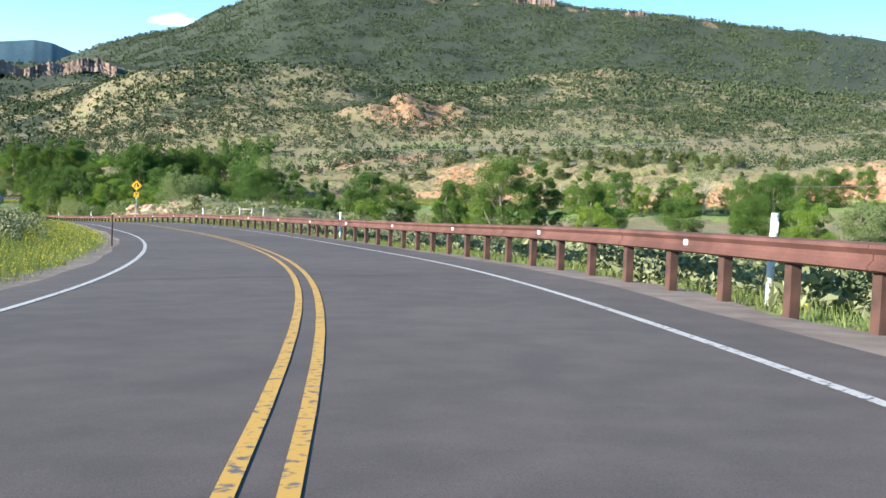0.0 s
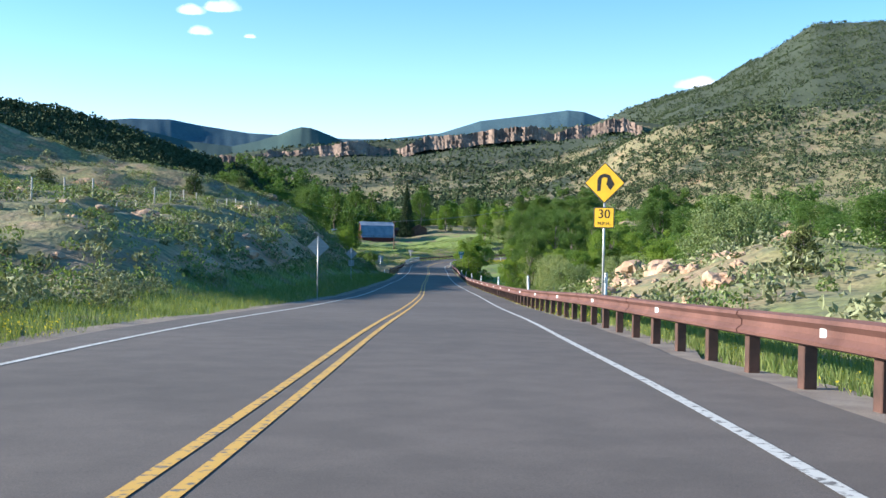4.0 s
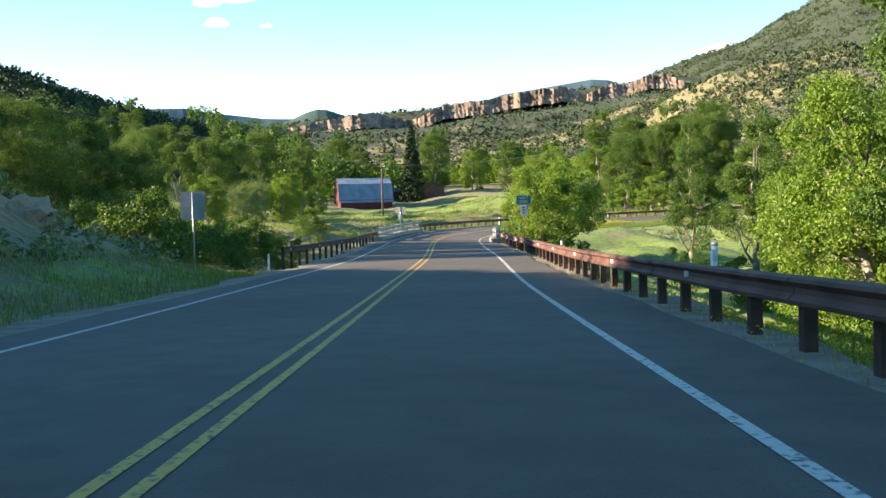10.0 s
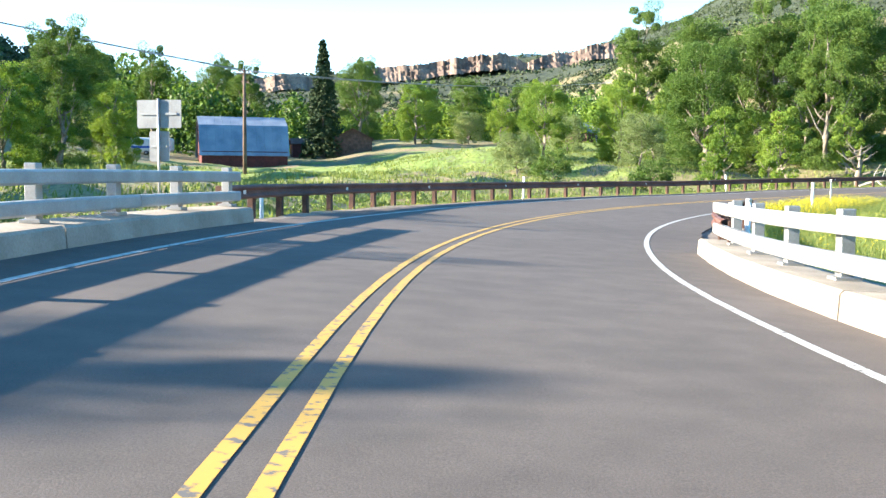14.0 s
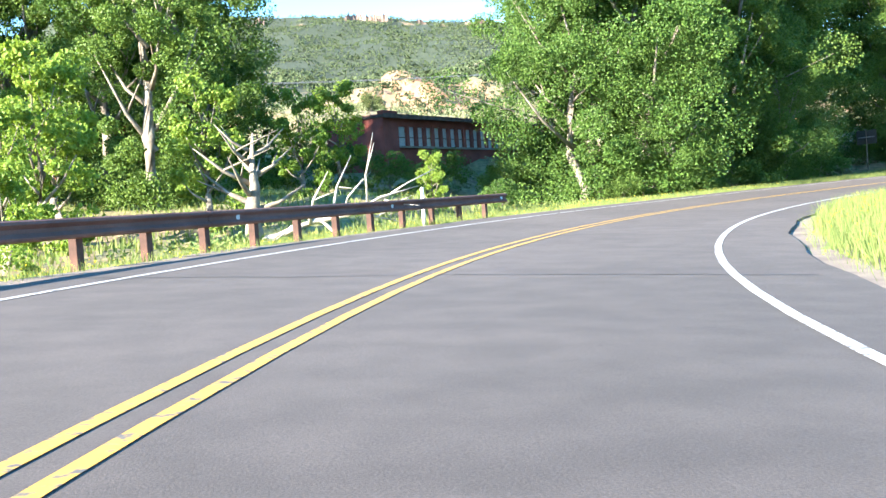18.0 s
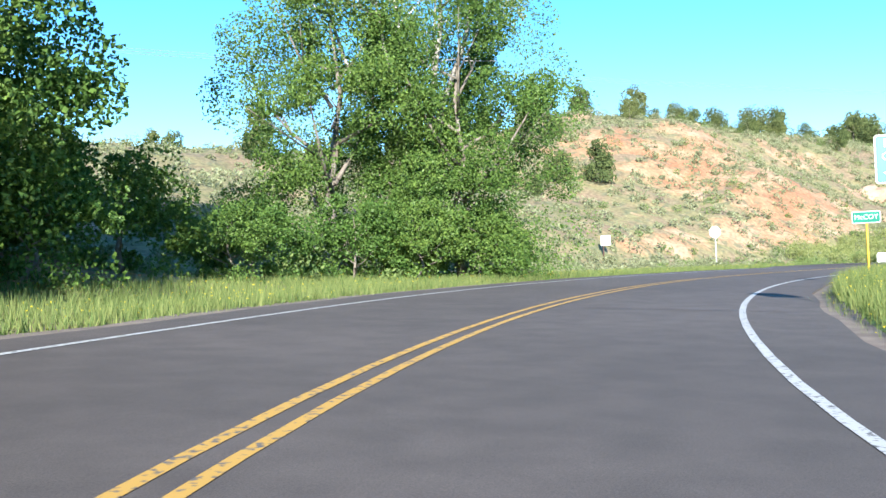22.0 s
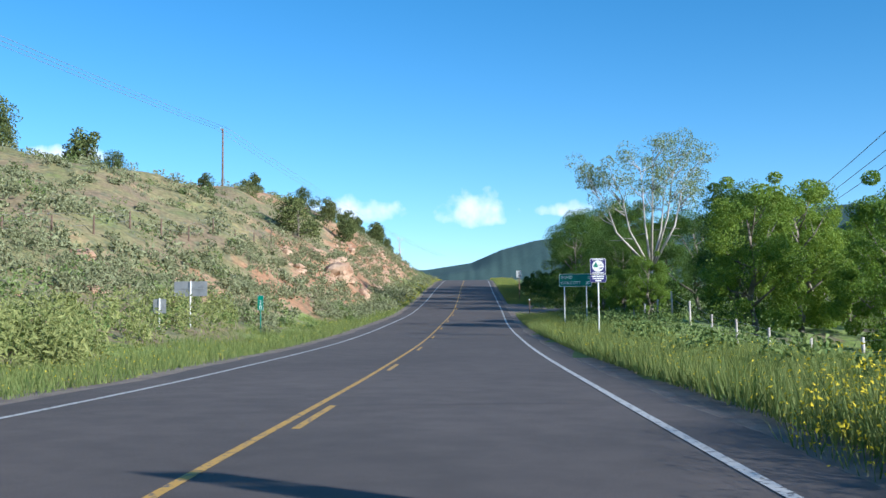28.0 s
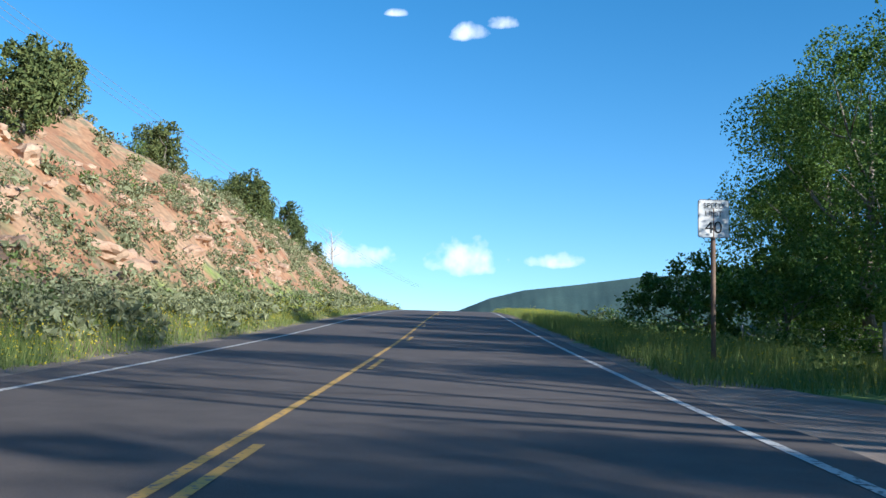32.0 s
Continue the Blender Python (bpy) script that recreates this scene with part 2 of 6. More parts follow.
# asphalt: aggregate, tyre tracks and tar
M_ASPHALT, n, l, b = material("asphalt", 0.85)
big = noise_node(n, l, 0.15)
mid = noise_node(n, l, 1.8)
fine = noise_node(n, l, 95.0, 6)
c = ramp_node(n, l, big.outputs[0], [(0.3, (0.09, 0.073, 0.063)), (0.7, (0.127, 0.103, 0.089))])
c2 = ramp_node(n, l, mid.outputs[0], [(0.35, (0.82, 0.82, 0.82)), (0.65, (1.05, 1.05, 1.05))])
c3 = ramp_node(n, l, fine.outputs[0], [(0.3, (0.55, 0.55, 0.55)), (0.7, (1.35, 1.35, 1.35))])
col = mix_node(n, l, mix_node(n, l, c.outputs[0], c2.outputs[0], 1.0, 'MULTIPLY'), c3.outputs[0], 0.7, 'MULTIPLY')
l.new(col, b.inputs["Base Color"])
bump_node(n, l, b, fine.outputs[0], 0.22, 0.01)

M_GRAVEL = mottled("gravel_shoulder", (0.2, 0.155, 0.125), (0.31, 0.25, 0.2), 1.5, 0.95, 0, 0.8, 30)


def worn_paint(name, c):
    m, n, l, b = material(name, 0.7)
    a = noise_node(n, l, 14.0, 8)
    r = ramp_node(n, l, a.outputs[0], [(0.36, (0.13, 0.12, 0.11)), (0.46, c)])
    l.new(r.outputs[0], b.inputs["Base Color"])
    return m


M_TAR = mottled("tar_seal", (0.02, 0.019, 0.019), (0.035, 0.033, 0.032), 2.0, 0.7)
M_LINE_WHITE = worn_paint("line_white", (0.54, 0.53, 0.5))
M_LINE_YELLOW = worn_paint("line_yellow", (0.58, 0.34, 0.06))

# the ground: green, dry grass, red earth and stones by cover and slope
M_GROUND, n, l, b = material("ground", 0.95)
at = n.new("ShaderNodeAttribute")
at.attribute_name = "cover"
sep = n.new("ShaderNodeSeparateColor")
l.new(at.outputs["Color"], sep.inputs[0])
big = noise_node(n, l, 0.02, 6)
mid = noise_node(n, l, 0.25, 6)
fine = noise_node(n, l, 3.0, 8)
dry = ramp_node(n, l, mid.outputs[0], [(0.35, (0.25, 0.185, 0.11)), (0.5, (0.26, 0.225, 0.105)), (0.65, (0.18, 0.19, 0.07))])
red = ramp_node(n, l, mid.outputs[0], [(0.33, (0.35, 0.155, 0.075)), (0.5, (0.4, 0.23, 0.122)), (0.66, (0.45, 0.315, 0.195))])
green = ramp_node(n, l, mid.outputs[0], [(0.35, (0.13, 0.2, 0.04)), (0.65, (0.24, 0.3, 0.07))])
wood = ramp_node(n, l, mid.outputs[0], [(0.35, (0.024, 0.04, 0.022)), (0.65, (0.06, 0.075, 0.037))])
# broken edges between the covers
def cover_edge(sock):
    s1 = n.new("ShaderNodeMath"); s1.operation = 'ADD'
    s2 = n.new("ShaderNodeMath"); s2.operation = 'SUBTRACT'; s2.inputs[1].default_value = 0.5
    s3 = n.new("ShaderNodeMath"); s3.operation = 'MULTIPLY_ADD'
    l.new(mid.outputs[0], s2.inputs[0])
    s3.inputs[1].default_value = 1.6
    l.new(s2.outputs[0], s3.inputs[0])
    l.new(sock, s3.inputs[2])
    k = ramp_node(n, l, s3.outputs[0], [(0.4, (0, 0, 0)), (0.6, (1, 1, 1))])
    return k.outputs[0]
col = mix_node(n, l, dry.outputs[0], red.outputs[0], cover_edge(sep.outputs[0]))
col = mix_node(n, l, col, green.outputs[0], cover_edge(sep.outputs[1]))
tuft = noise_node(n, l, 1.1, 5)
tufts = ramp_node(n, l, tuft.outputs[0], [(0.55, (0, 0, 0)), (0.63, (0.7, 0.7, 0.7))])
col = mix_node(n, l, col, (0.14, 0.155, 0.085), tufts.outputs[0])
col = mix_node(n, l, col, wood.outputs[0], cover_edge(sep.outputs[2]))
grain = ramp_node(n, l, fine.outputs[0], [(0.3, (0.55, 0.55, 0.55)), (0.7, (1.25, 1.25, 1.25))])
l.new(mix_node(n, l, col, grain.outputs[0], 0.85, 'MULTIPLY'), b.inputs["Base Color"])
bump_node(n, l, b, fine.outputs[0], 0.6, 0.15)

# ---- mesh helpers ----


def raw_mesh(name, verts, faces, mats, index=None, smooth=False):
    """A mesh from arrays; all faces have the same number of corners."""
    verts = np.asarray(verts, dtype=np.float32)
    faces = np.asarray(faces, dtype=np.int32)
    me = bpy.data.meshes.new(name)
    k = faces.shape[1]
    me.vertices.add(len(verts))
    me.vertices.foreach_set("co", verts.ravel())
    me.loops.add(faces.size)
    me.loops.foreach_set("vertex_index", faces.ravel())
    me.polygons.add(len(faces))
    me.polygons.foreach_set("loop_start", np.arange(0, faces.size, k, dtype=np.int32))
    if index is not None:
        me.polygons.foreach_set("material_index", np.asarray(index, dtype=np.int32))
    me.polygons.foreach_set("use_smooth", np.full(len(faces), smooth))
    for m in mats:
        me.materials.append(m)
    me.update(calc_edges=True)
    return me


def thing(name, label, category, loc=(0, 0, 0), yaw=0.0, group="", kind=""):
    """An Empty at the thing's base; yaw is degrees to the left of +y."""
    ob = new(name)
    ob.matrix_basis = pose(*loc, 0, 0, yaw)
    return tagged(ob, label, category, group, kind)


def part(name, bm, mat, parent, label=""):
    me = bpy.data.meshes.new(name)
    bm.to_mesh(me)
    bm.free()
    me.materials.append(mat)
    ob = new(name, me)
    ob.parent = parent
    if label:
        ob["label"] = label
    return ob


def part_mesh(name, me, parent, label=""):
    ob = new(name, me)
    ob.parent = parent
    if label:
        ob["label"] = label
    return ob


def box(sx, sy, sz, at=(0, 0, 0), bevel=0.0, bm=None, turn=None):
    """A box with its centre at the given place, its edges eased."""
    bm = bm or bmesh.new()
    m = Matrix.Translation(at) @ (turn or Matrix()) @ Matrix.Diagonal((sx, sy, sz, 1))
    r = bmesh.ops.create_cube(bm, size=1, matrix=m)
    if bevel:
        es = list({e for v in r["verts"] for e in v.link_edges})
        bmesh.ops.bevel(bm, geom=es, offset=bevel, segments=1, affect='EDGES', clamp_overlap=True)
    return bm


def tube(points, radii, sides=8, bm=None, cap=True):
    """A tapered tube along points."""
    bm = bm or bmesh.new()
    rings = []
    for i, p in enumerate(points):
        p = Vector(p)
        d = (Vector(points[min(i + 1, len(points) - 1)]) - Vector(points[max(i - 1, 0)])).normalized()
        q = d.to_track_quat('Z', 'Y')
        rings.append([bm.verts.new(p + q @ Vector((radii[i] * math.cos(a), radii[i] * math.sin(a), 0)))
                      for a in (2 * math.pi * k / sides for k in range(sides))])
    for a, c in zip(rings, rings[1:]):
        for k in range(sides):
            bm.faces.new((a[k], a[(k + 1) % sides], c[(k + 1) % sides], c[k]))
    if cap:
        bm.faces.new(rings[0][::-1])
        bm.faces.new(rings[-1])
    for f in bm.faces:
        f.smooth = True
    return bm


def plate(outline, thick, y0=0.0, bm=None):
    """A flat plate in x and z, from y0 forward to y0 - thick."""
    bm = bm or bmesh.new()
    a = [bm.verts.new((x, y0 - thick, z)) for x, z in outline]
    c = [bm.verts.new((x, y0, z)) for x, z in outline]
    bm.faces.new(a)
    bm.faces.new(c[::-1])
    for i in range(len(outline)):
        j = (i + 1) % len(outline)
        bm.faces.new((a[j], a[i], c[i], c[j]))
    return bm


def rect(w, h, cx=0.0, cz=0.0, r=0.0):
    """The outline of a rectangle with rounded corners."""
    if not r:
        return [(cx - w / 2, cz - h / 2), (cx + w / 2, cz - h / 2), (cx + w / 2, cz + h / 2), (cx - w / 2, cz + h / 2)]
    out = []
    for ox, oz, a0 in ((w / 2 - r, -h / 2 + r, -90), (w / 2 - r, h / 2 - r, 0), (-w / 2 + r, h / 2 - r, 90), (-w / 2 + r, -h / 2 + r, 180)):
        for k in range(5):
            a = radians(a0 + 22.5 * k)
            out.append((cx + ox + r * math.cos(a), cz + oz + r * math.sin(a)))
    return out


def words(name, text, size, mat, parent, x, z, y=-0.012, label=""):
    """Raised lettering on a sign's face, as a mesh."""
    cu = bpy.data.curves.new(name, 'FONT')
    cu.body, cu.size, cu.align_x, cu.align_y, cu.extrude = text, size, 'CENTER', 'CENTER', 0.002
    ob = bpy.data.objects.new(name, cu)
    dg = bpy.context.evaluated_depsgraph_get()
    me = bpy.data.meshes.new_from_object(ob.evaluated_get(dg))
    bpy.data.objects.remove(ob)
    me.materials.clear()
    me.materials.append(mat)
    o = new(name, me)
    o.parent = parent
    o.matrix_basis = pose(x, y, z, 90, 0, 0)
    if label:
        o["label"] = label
    return o


# ---- the road's line ----
ROAD = [
    (-9.5, -71.0, 1.61), (-4.7, -53.7, 1.21), (-1.6, -35.9, 0.81), (-0.1, -18.0, 0.41),
    (-0.4, 0.0, 0.01), (-2.65, 19.4, -0.59), (-7.5, 39.2, -1.24), (-14.3, 58.7, -1.83),
    (-22.9, 77.4, -2.33), (-32.6, 95.8, -3.1), (-42.6, 114.4, -4.1), (-53.4, 134.3, -5.04),
    (-65.0, 155.1, -5.87), (-77.2, 176.9, -6.66), (-89.7, 199.7, -7.41), (-102.1, 222.1, -7.96),
    (-113.7, 243.3, -8.27), (-124.3, 261.9, -8.37), (-133.1, 277.8, -8.36), (-139.8, 293.1, -8.25),
    (-143.5, 308.2, -8.12), (-144.3, 323.8, -7.97), (-141.7, 339.6, -7.75), (-136.4, 354.7, -7.45),
    (-128.1, 368.4, -7.11), (-117.0, 380.4, -6.75), (-103.3, 389.6, -6.33), (-87.6, 395.5, -5.91),
    (-70.6, 398.6, -5.6), (-52.8, 398.9, -5.42), (-34.4, 396.2, -5.27), (-15.6, 390.7, -5.16),
    (3.7, 383.3, -5.23), (24.0, 374.6, -5.12), (44.8, 365.5, -4.75), (65.9, 356.2, -4.0),
    (87.4, 346.5, -2.88), (111.2, 336.0, -1.15), (135.0, 325.6, 0.85), (158.8, 315.1, 2.8),
    (182.6, 304.7, 4.5), (206.4, 294.2, 5.6), (230.2, 283.8, 6.1), (254.1, 273.3, 5.7),
    (277.9, 262.9, 4.5), (301.7, 252.4, 2.16),
]


def spline(points, step):
    """Points evenly spaced along a smooth line through the given ones."""
    p = np.array(points, float)
    q = np.vstack([2 * p[0] - p[1], p, 2 * p[-1] - p[-2]])
    out = []
    for i in range(1, len(q) - 2):
        for u in np.linspace(0, 1, 24, endpoint=False):
            out.append(0.5 * (2 * q[i] + (q[i + 1] - q[i - 1]) * u + (2 * q[i - 1] - 5 * q[i] + 4 * q[i + 1] - q[i + 2]) * u**2
                              + (3 * q[i] - q[i - 1] - 3 * q[i + 1] + q[i + 2]) * u**3))
    out = np.array(out + [p[-1]])
    s = np.r_[0, np.cumsum(np.linalg.norm(np.diff(out[:, :2], axis=0), axis=1))]
    t = np.arange(0, s[-1], step)
    return np.stack([np.interp(t, s, out[:, k]) for k in range(3)], 1), t


S0 = 72.0                       # stations count from the first place of the drive
LINE, STA = spline(ROAD, 1.0)
STA = STA - S0
TAN = np.gradient(LINE, axis=0)
TAN /= np.linalg.norm(TAN[:, :2], axis=1)[:, None]
LEFTV = np.stack([-TAN[:, 1], TAN[:, 0]], 1)
YAW = np.degrees(np.unwrap(np.arctan2(-TAN[:, 0], TAN[:, 1])))
# the road leans into its bends
CURV = np.gradient(np.radians(YAW))
for _ in range(40):
    CURV[1:-1] = 0.5 * CURV[1:-1] + 0.25 * (CURV[2:] + CURV[:-2])
BANK = np.clip(-CURV * 5.0, -0.06, 0.06)      # rise per metre towards the left


def on_road(s, d):
    """A place at station s, d metres left of the centre line, with the road's height there."""
    i = np.interp(s, STA, np.arange(len(STA)))
    k = np.arange(len(STA))
    base = np.stack([np.interp(i, k, LINE[:, c]) for c in range(3)], -1)
    lv = np.stack([np.interp(i, k, LEFTV[:, c]) for c in range(2)], -1)
    bank = np.interp(i, k, BANK)
    d = np.asarray(d, float)
    return np.concatenate([base[..., :2] + lv * d[..., None], (base[..., 2] + bank * np.clip(d, -5.2, 5.2))[..., None]], -1)


def road_yaw(s):
    return float(np.interp(s, STA, YAW))

# ---- the lie of the land ----
DS = np.array([5.2, 8, 12, 18, 28, 45, 70.0])
# height over the road at those distances from the centre line, by station
LEFT_SIDE = [
    (-75, -.2, 0, .3, .8, 1.6, 3, 5), (30, -.2, 0, .3, .9, 1.8, 3.4, 5.5), (65, -.2, .05, .3, .8, 1.7, 3.2, 4),
    (90, -.2, .05, .3, .7, 1.4, 2.6, 3.6), (112, -.2, .1, .7, 1.4, 2.2, 3.2, 4.2), (132, -.2, .4, 2.9, 4.5, 4.9, 5.4, 6.5), (152, -.2, .8, 4.2, 6.0, 6.5, 7.4, 9), (165, -.2, 1.0, 4.6, 6.6, 7.2, 8.2, 10), (206, -.2, .9, 4.4, 7.4, 8.4, 9.8, 12.5),
    (225, -.2, .4, 3.2, 8.5, 13, 17, 24), (252, -.3, .3, 2.2, 6, 10, 14, 21), (278, -.5, -1.2, -2, -2.2, 0, 6, 16),
    (303, -.5, -1.6, -2.4, -2.8, -2, 3, 11), (315, -2.6, -3, -3, -3, -2.5, 0, 6), (338, -.3, -.6, -.8, -.5, .3, 1.0, 2.2), (385, -.2, -.4, -.5, 0, .5, 1.0, 1.6), (412, -.2, -.3, -.3, .3, 1.6, 3.4, 5.0),
    (440, -.1, 0, .2, .8, 3, 8.2, 13), (480, -.1, 0, .1, .6, 4.4, 9.8, 11.5), (520, -.1, -.1, 0, .5, 5.2, 11.8, 14.2),
    (545, -.1, 0, .5, 2.2, 8, 18, 23), (565, -.1, 0, .8, 2.9, 7.0, 16.5, 24.5), (600, -.1, .2, 2, 5, 9, 17, 22), (640, -.1, .5, 4, 8, 12, 16, 18),
    (665, -.1, .8, 5.5, 9.5, 12.5, 14, 15), (700, -.1, .8, 5, 9, 13, 15, 15), (745, -.1, .5, 4, 8.5, 12, 13, 13),
    (800, -.1, .2, 1, 3, 5, 6, 6), (900, -.1, 0, 0, .5, 1, 1, 1)]
RIGHT_SIDE = [
    (-75, -.1, -.15, -.6, -2.6, -6, -10, -12), (25, -.1, -.15, -.7, -2.8, -5.5, -9, -11), (60, -.15, -.4, -1.2, -3, -5, -8, -9.5), (95, -.15, .0, .2, .4, 0, -3, -8),
    (135, -.15, .1, 1.3, 2.6, 1.5, -2, -7), (155, -.15, -.2, .3, .5, -1, -4, -6.5), (175, -.15, -.9, -3, -4, -5, -5.5, -6),
    (225, -.15, -.8, -2.5, -3, -3.5, -3.5, -3.5), (280, -.6, -1.5, -2.5, -3, -2.5, -2, -1), (296, -.6, -1.6, -2.6, -3, -2.6, -2, -1), (306, -2.6, -3, -3, -3, -3, -2, -1),
    (335, -.2, -.3, -.5, -.5, -1, -1, -1), (400, 0, .1, -.2, -.5, -1, -1.5, -2), (460, 0, .1, -.2, -.8, -1.5, -2, -3),
    (560, 0, .1, -.3, -1, -2, -3, -4), (622, 0, .1, -.3, -1, -2, -3, -4), (636, -.2, -.25, -.4, -1, -2, -3, -4), (654, -.2, -.25, -.4, -1, -2, -3, -4), (664, 0, .1, -.3, -1, -2, -3, -4), (900, 0, 0, -.3, -1, -2, -3, -4)]
# far heights: yaw, then the height at each distance from the middle of the place
RS = np.array([0, 200, 300, 430, 600, 1000, 1380, 1420, 1800, 2400, 3000, 4400, 4800.0])
MID = np.array([-50.0, 230.0])
FAR = [
    (-180, -8, -6, 0, 8, 15, 30, 60, 65, 90, 140, 180, 150, 140), (-150, -8, -6, -2, 10, 30, 70, 120, 130, 180, 260, 320, 300, 280),
    (-135, -8, -8, -6, 0, 15, 60, 130, 145, 200, 300, 380, 350, 320), (-123, -8, -8, -4, 2, 10, 30, 50, 52, 65, 75, 80, 75, 70), (-115, -8, -8, -4, 2, 6, 20, 35, 36, 45, 55, 60, 60, 60), (-110, -8, -8, -4, 2, 4, 14, 26, 27, 36, 48, 55, 55, 55), (-102, -8, -8, -4, 2, 4, 14, 26, 27, 36, 48, 55, 55, 55),
    (-85, -8, -8, 10, 20, 30, 50, 75, 80, 110, 170, 220, 200, 190), (-50, -10, -8, 0, 20, 40, 95, 104, 106, 160, 260, 380, 360, 340),
    (-30, -12, -11, -4, 20, 42, 114, 106, 108, 165, 300, 425, 400, 380), (-20, -12, -12, -6, 22, 44, 130, 119, 121, 185, 340, 495, 450, 420),
    (-12, -12, -12, -7, 22, 45, 139, 124, 126, 190, 380, 552, 480, 430), (-6, -12, -12, -7, 22, 44, 127, 116, 118, 190, 395, 583, 500, 440),
    (-1, -12, -12, -8, 20, 42, 120, 113, 115, 190, 395, 594, 520, 450), (3, -12, -12, -8, 16, 40, 133, 118, 120, 190, 405, 608, 520, 450),
    (6, -12, -12, -8, 12, 36, 140, 122, 124, 190, 410, 620, 520, 450), (9, -12, -12, -8, 8, 30, 138, 122, 125, 190, 400, 617, 500, 440),
    (11.5, -12, -12, -8, 3, 24, 136, 122, 130, 190, 360, 535, 450, 400), (14.3, -12, -12, -8, 0, 18, 132, 126, 148, 180, 320, 457, 400, 360),
    (17, -12, -12, -8, -1, 13, 118, 134, 164, 180, 285, 420, 360, 330), (19.5, -12, -9, -6, 0, 10, 98, 142, 171, 175, 235, 372, 320, 300),
    (21, -12, -6, -2, 1, 8, 80, 142, 167, 168, 205, 335, 260, 240), (23, -12, -6, -2, 1, 7, 64, 139, 163, 160, 170, 220, 200, 190),
    (26.5, -12, -6, -2, 1, 6, 52, 132, 156, 150, 150, 160, 160, 160), (31, -12, -6, -2, 1, 6, 44, 120, 143, 138, 130, 140, 150, 150),
    (34.7, -12, -6, -2, 1, 6, 38, 113, 134, 128, 120, 130, 140, 140), (39.5, -12, -6, -2, 1, 6, 30, 106, 123, 116, 110, 120, 140, 140),
    (42, -12, -8, -4, 2, 8, 24, 101, 117, 108, 110, 120, 140, 140), (45, -11, -8, -4, 22, 10, 18, 90, 106, 100, 110, 120, 140, 140),
    (48, -10, -7, -3, 30, 14, 20, 60, 80, 100, 120, 140, 160, 160), (51, -9, -6, 0, 38, 18, 25, 50, 60, 100, 120, 140, 160, 160), (54.5, -9, -5, 4, 45, 22, 25, 50, 60, 100, 120, 140, 160, 160),
    (58, -8, -1, 14, 53, 32, 30, 50, 60, 90, 120, 140, 160, 160), (62, -7, 2, 18, 57, 40, 40, 50, 60, 90, 120, 140, 160, 160), (66, -6, 4, 20, 59, 45, 45, 55, 60, 90, 130, 150, 160, 160),
    (90, 0, 24, 36, 52, 45, 55, 65, 70, 90, 120, 150, 200, 200), (130, 0, 8, 16, 24, 34, 50, 65, 70, 80, 100, 120, 150, 150),
    (180, -8, -6, 0, 8, 15, 30, 60, 65, 90, 140, 180, 150, 140)]


def smooth(a, b, x):
    u = np.clip((x - a) / (b - a), 0, 1)
    return u * u * (3 - 2 * u)


class Waves:
    """Cheap rolling noise: sums of sines with fixed random turns."""

    def __init__(self, seed, size, octaves=5):
        r = np.random.RandomState(seed)
        self.k = []
        for o in range(octaves):
            for _ in range(5):
                a = r.uniform(0, 2 * np.pi)
                f = 2 * np.pi / (size / 2**o) * r.uniform(0.7, 1.4)
                self.k.append((f * np.cos(a), f * np.sin(a), r.uniform(0, 6.28), 0.55**o / 2.2))

    def __call__(self, x, y):
        return sum(w * np.sin(a * x + b * y + c) for a, b, c, w in self.k)


ROLL = Waves(3, 60)
LUMP = Waves(5, 14, 4)
GULLY = Waves(8, 420, 6)


def nearest(x, y):
    """Station, signed distance (left is plus) and road height of the nearest place on the road."""
    x, y = np.ravel(x), np.ravel(y)
    s, d, z = (np.empty(len(x)) for _ in range(3))
    coarse = LINE[::4]
    for a in range(0, len(x), 20000):
        xs, ys = x[a:a + 20000], y[a:a + 20000]
        i = ((xs[:, None] - coarse[None, :, 0])**2 + (ys[:, None] - coarse[None, :, 1])**2).argmin(1) * 4
        vx, vy = xs - LINE[i, 0], ys - LINE[i, 1]
        al = vx * TAN[i, 0] + vy * TAN[i, 1]
        j = np.clip(i + np.rint(al).astype(int), 0, len(LINE) - 1)
        vx, vy = xs - LINE[j, 0], ys - LINE[j, 1]
        side = vx * LEFTV[j, 0] + vy * LEFTV[j, 1]
        s[a:a + 20000] = STA[j]
        d[a:a + 20000] = np.sign(side) * np.hypot(vx, vy)
        z[a:a + 20000] = LINE[j, 2] + BANK[j] * np.clip(side, -5.2, 5.2)
    return s, d, z


def table(rows, s, d):
    rows = np.array(rows, float)
    hs = np.stack([np.interp(s, rows[:, 0], rows[:, 1 + k]) for k in range(len(DS))], 1)
    q = np.clip(np.interp(d, DS, np.arange(len(DS))), 0, len(DS) - 1)
    i = np.clip(q.astype(int), 0, len(DS) - 2)
    u = q - i
    r = np.arange(len(s))
    return hs[r, i] * (1 - u) + hs[r, i + 1] * u


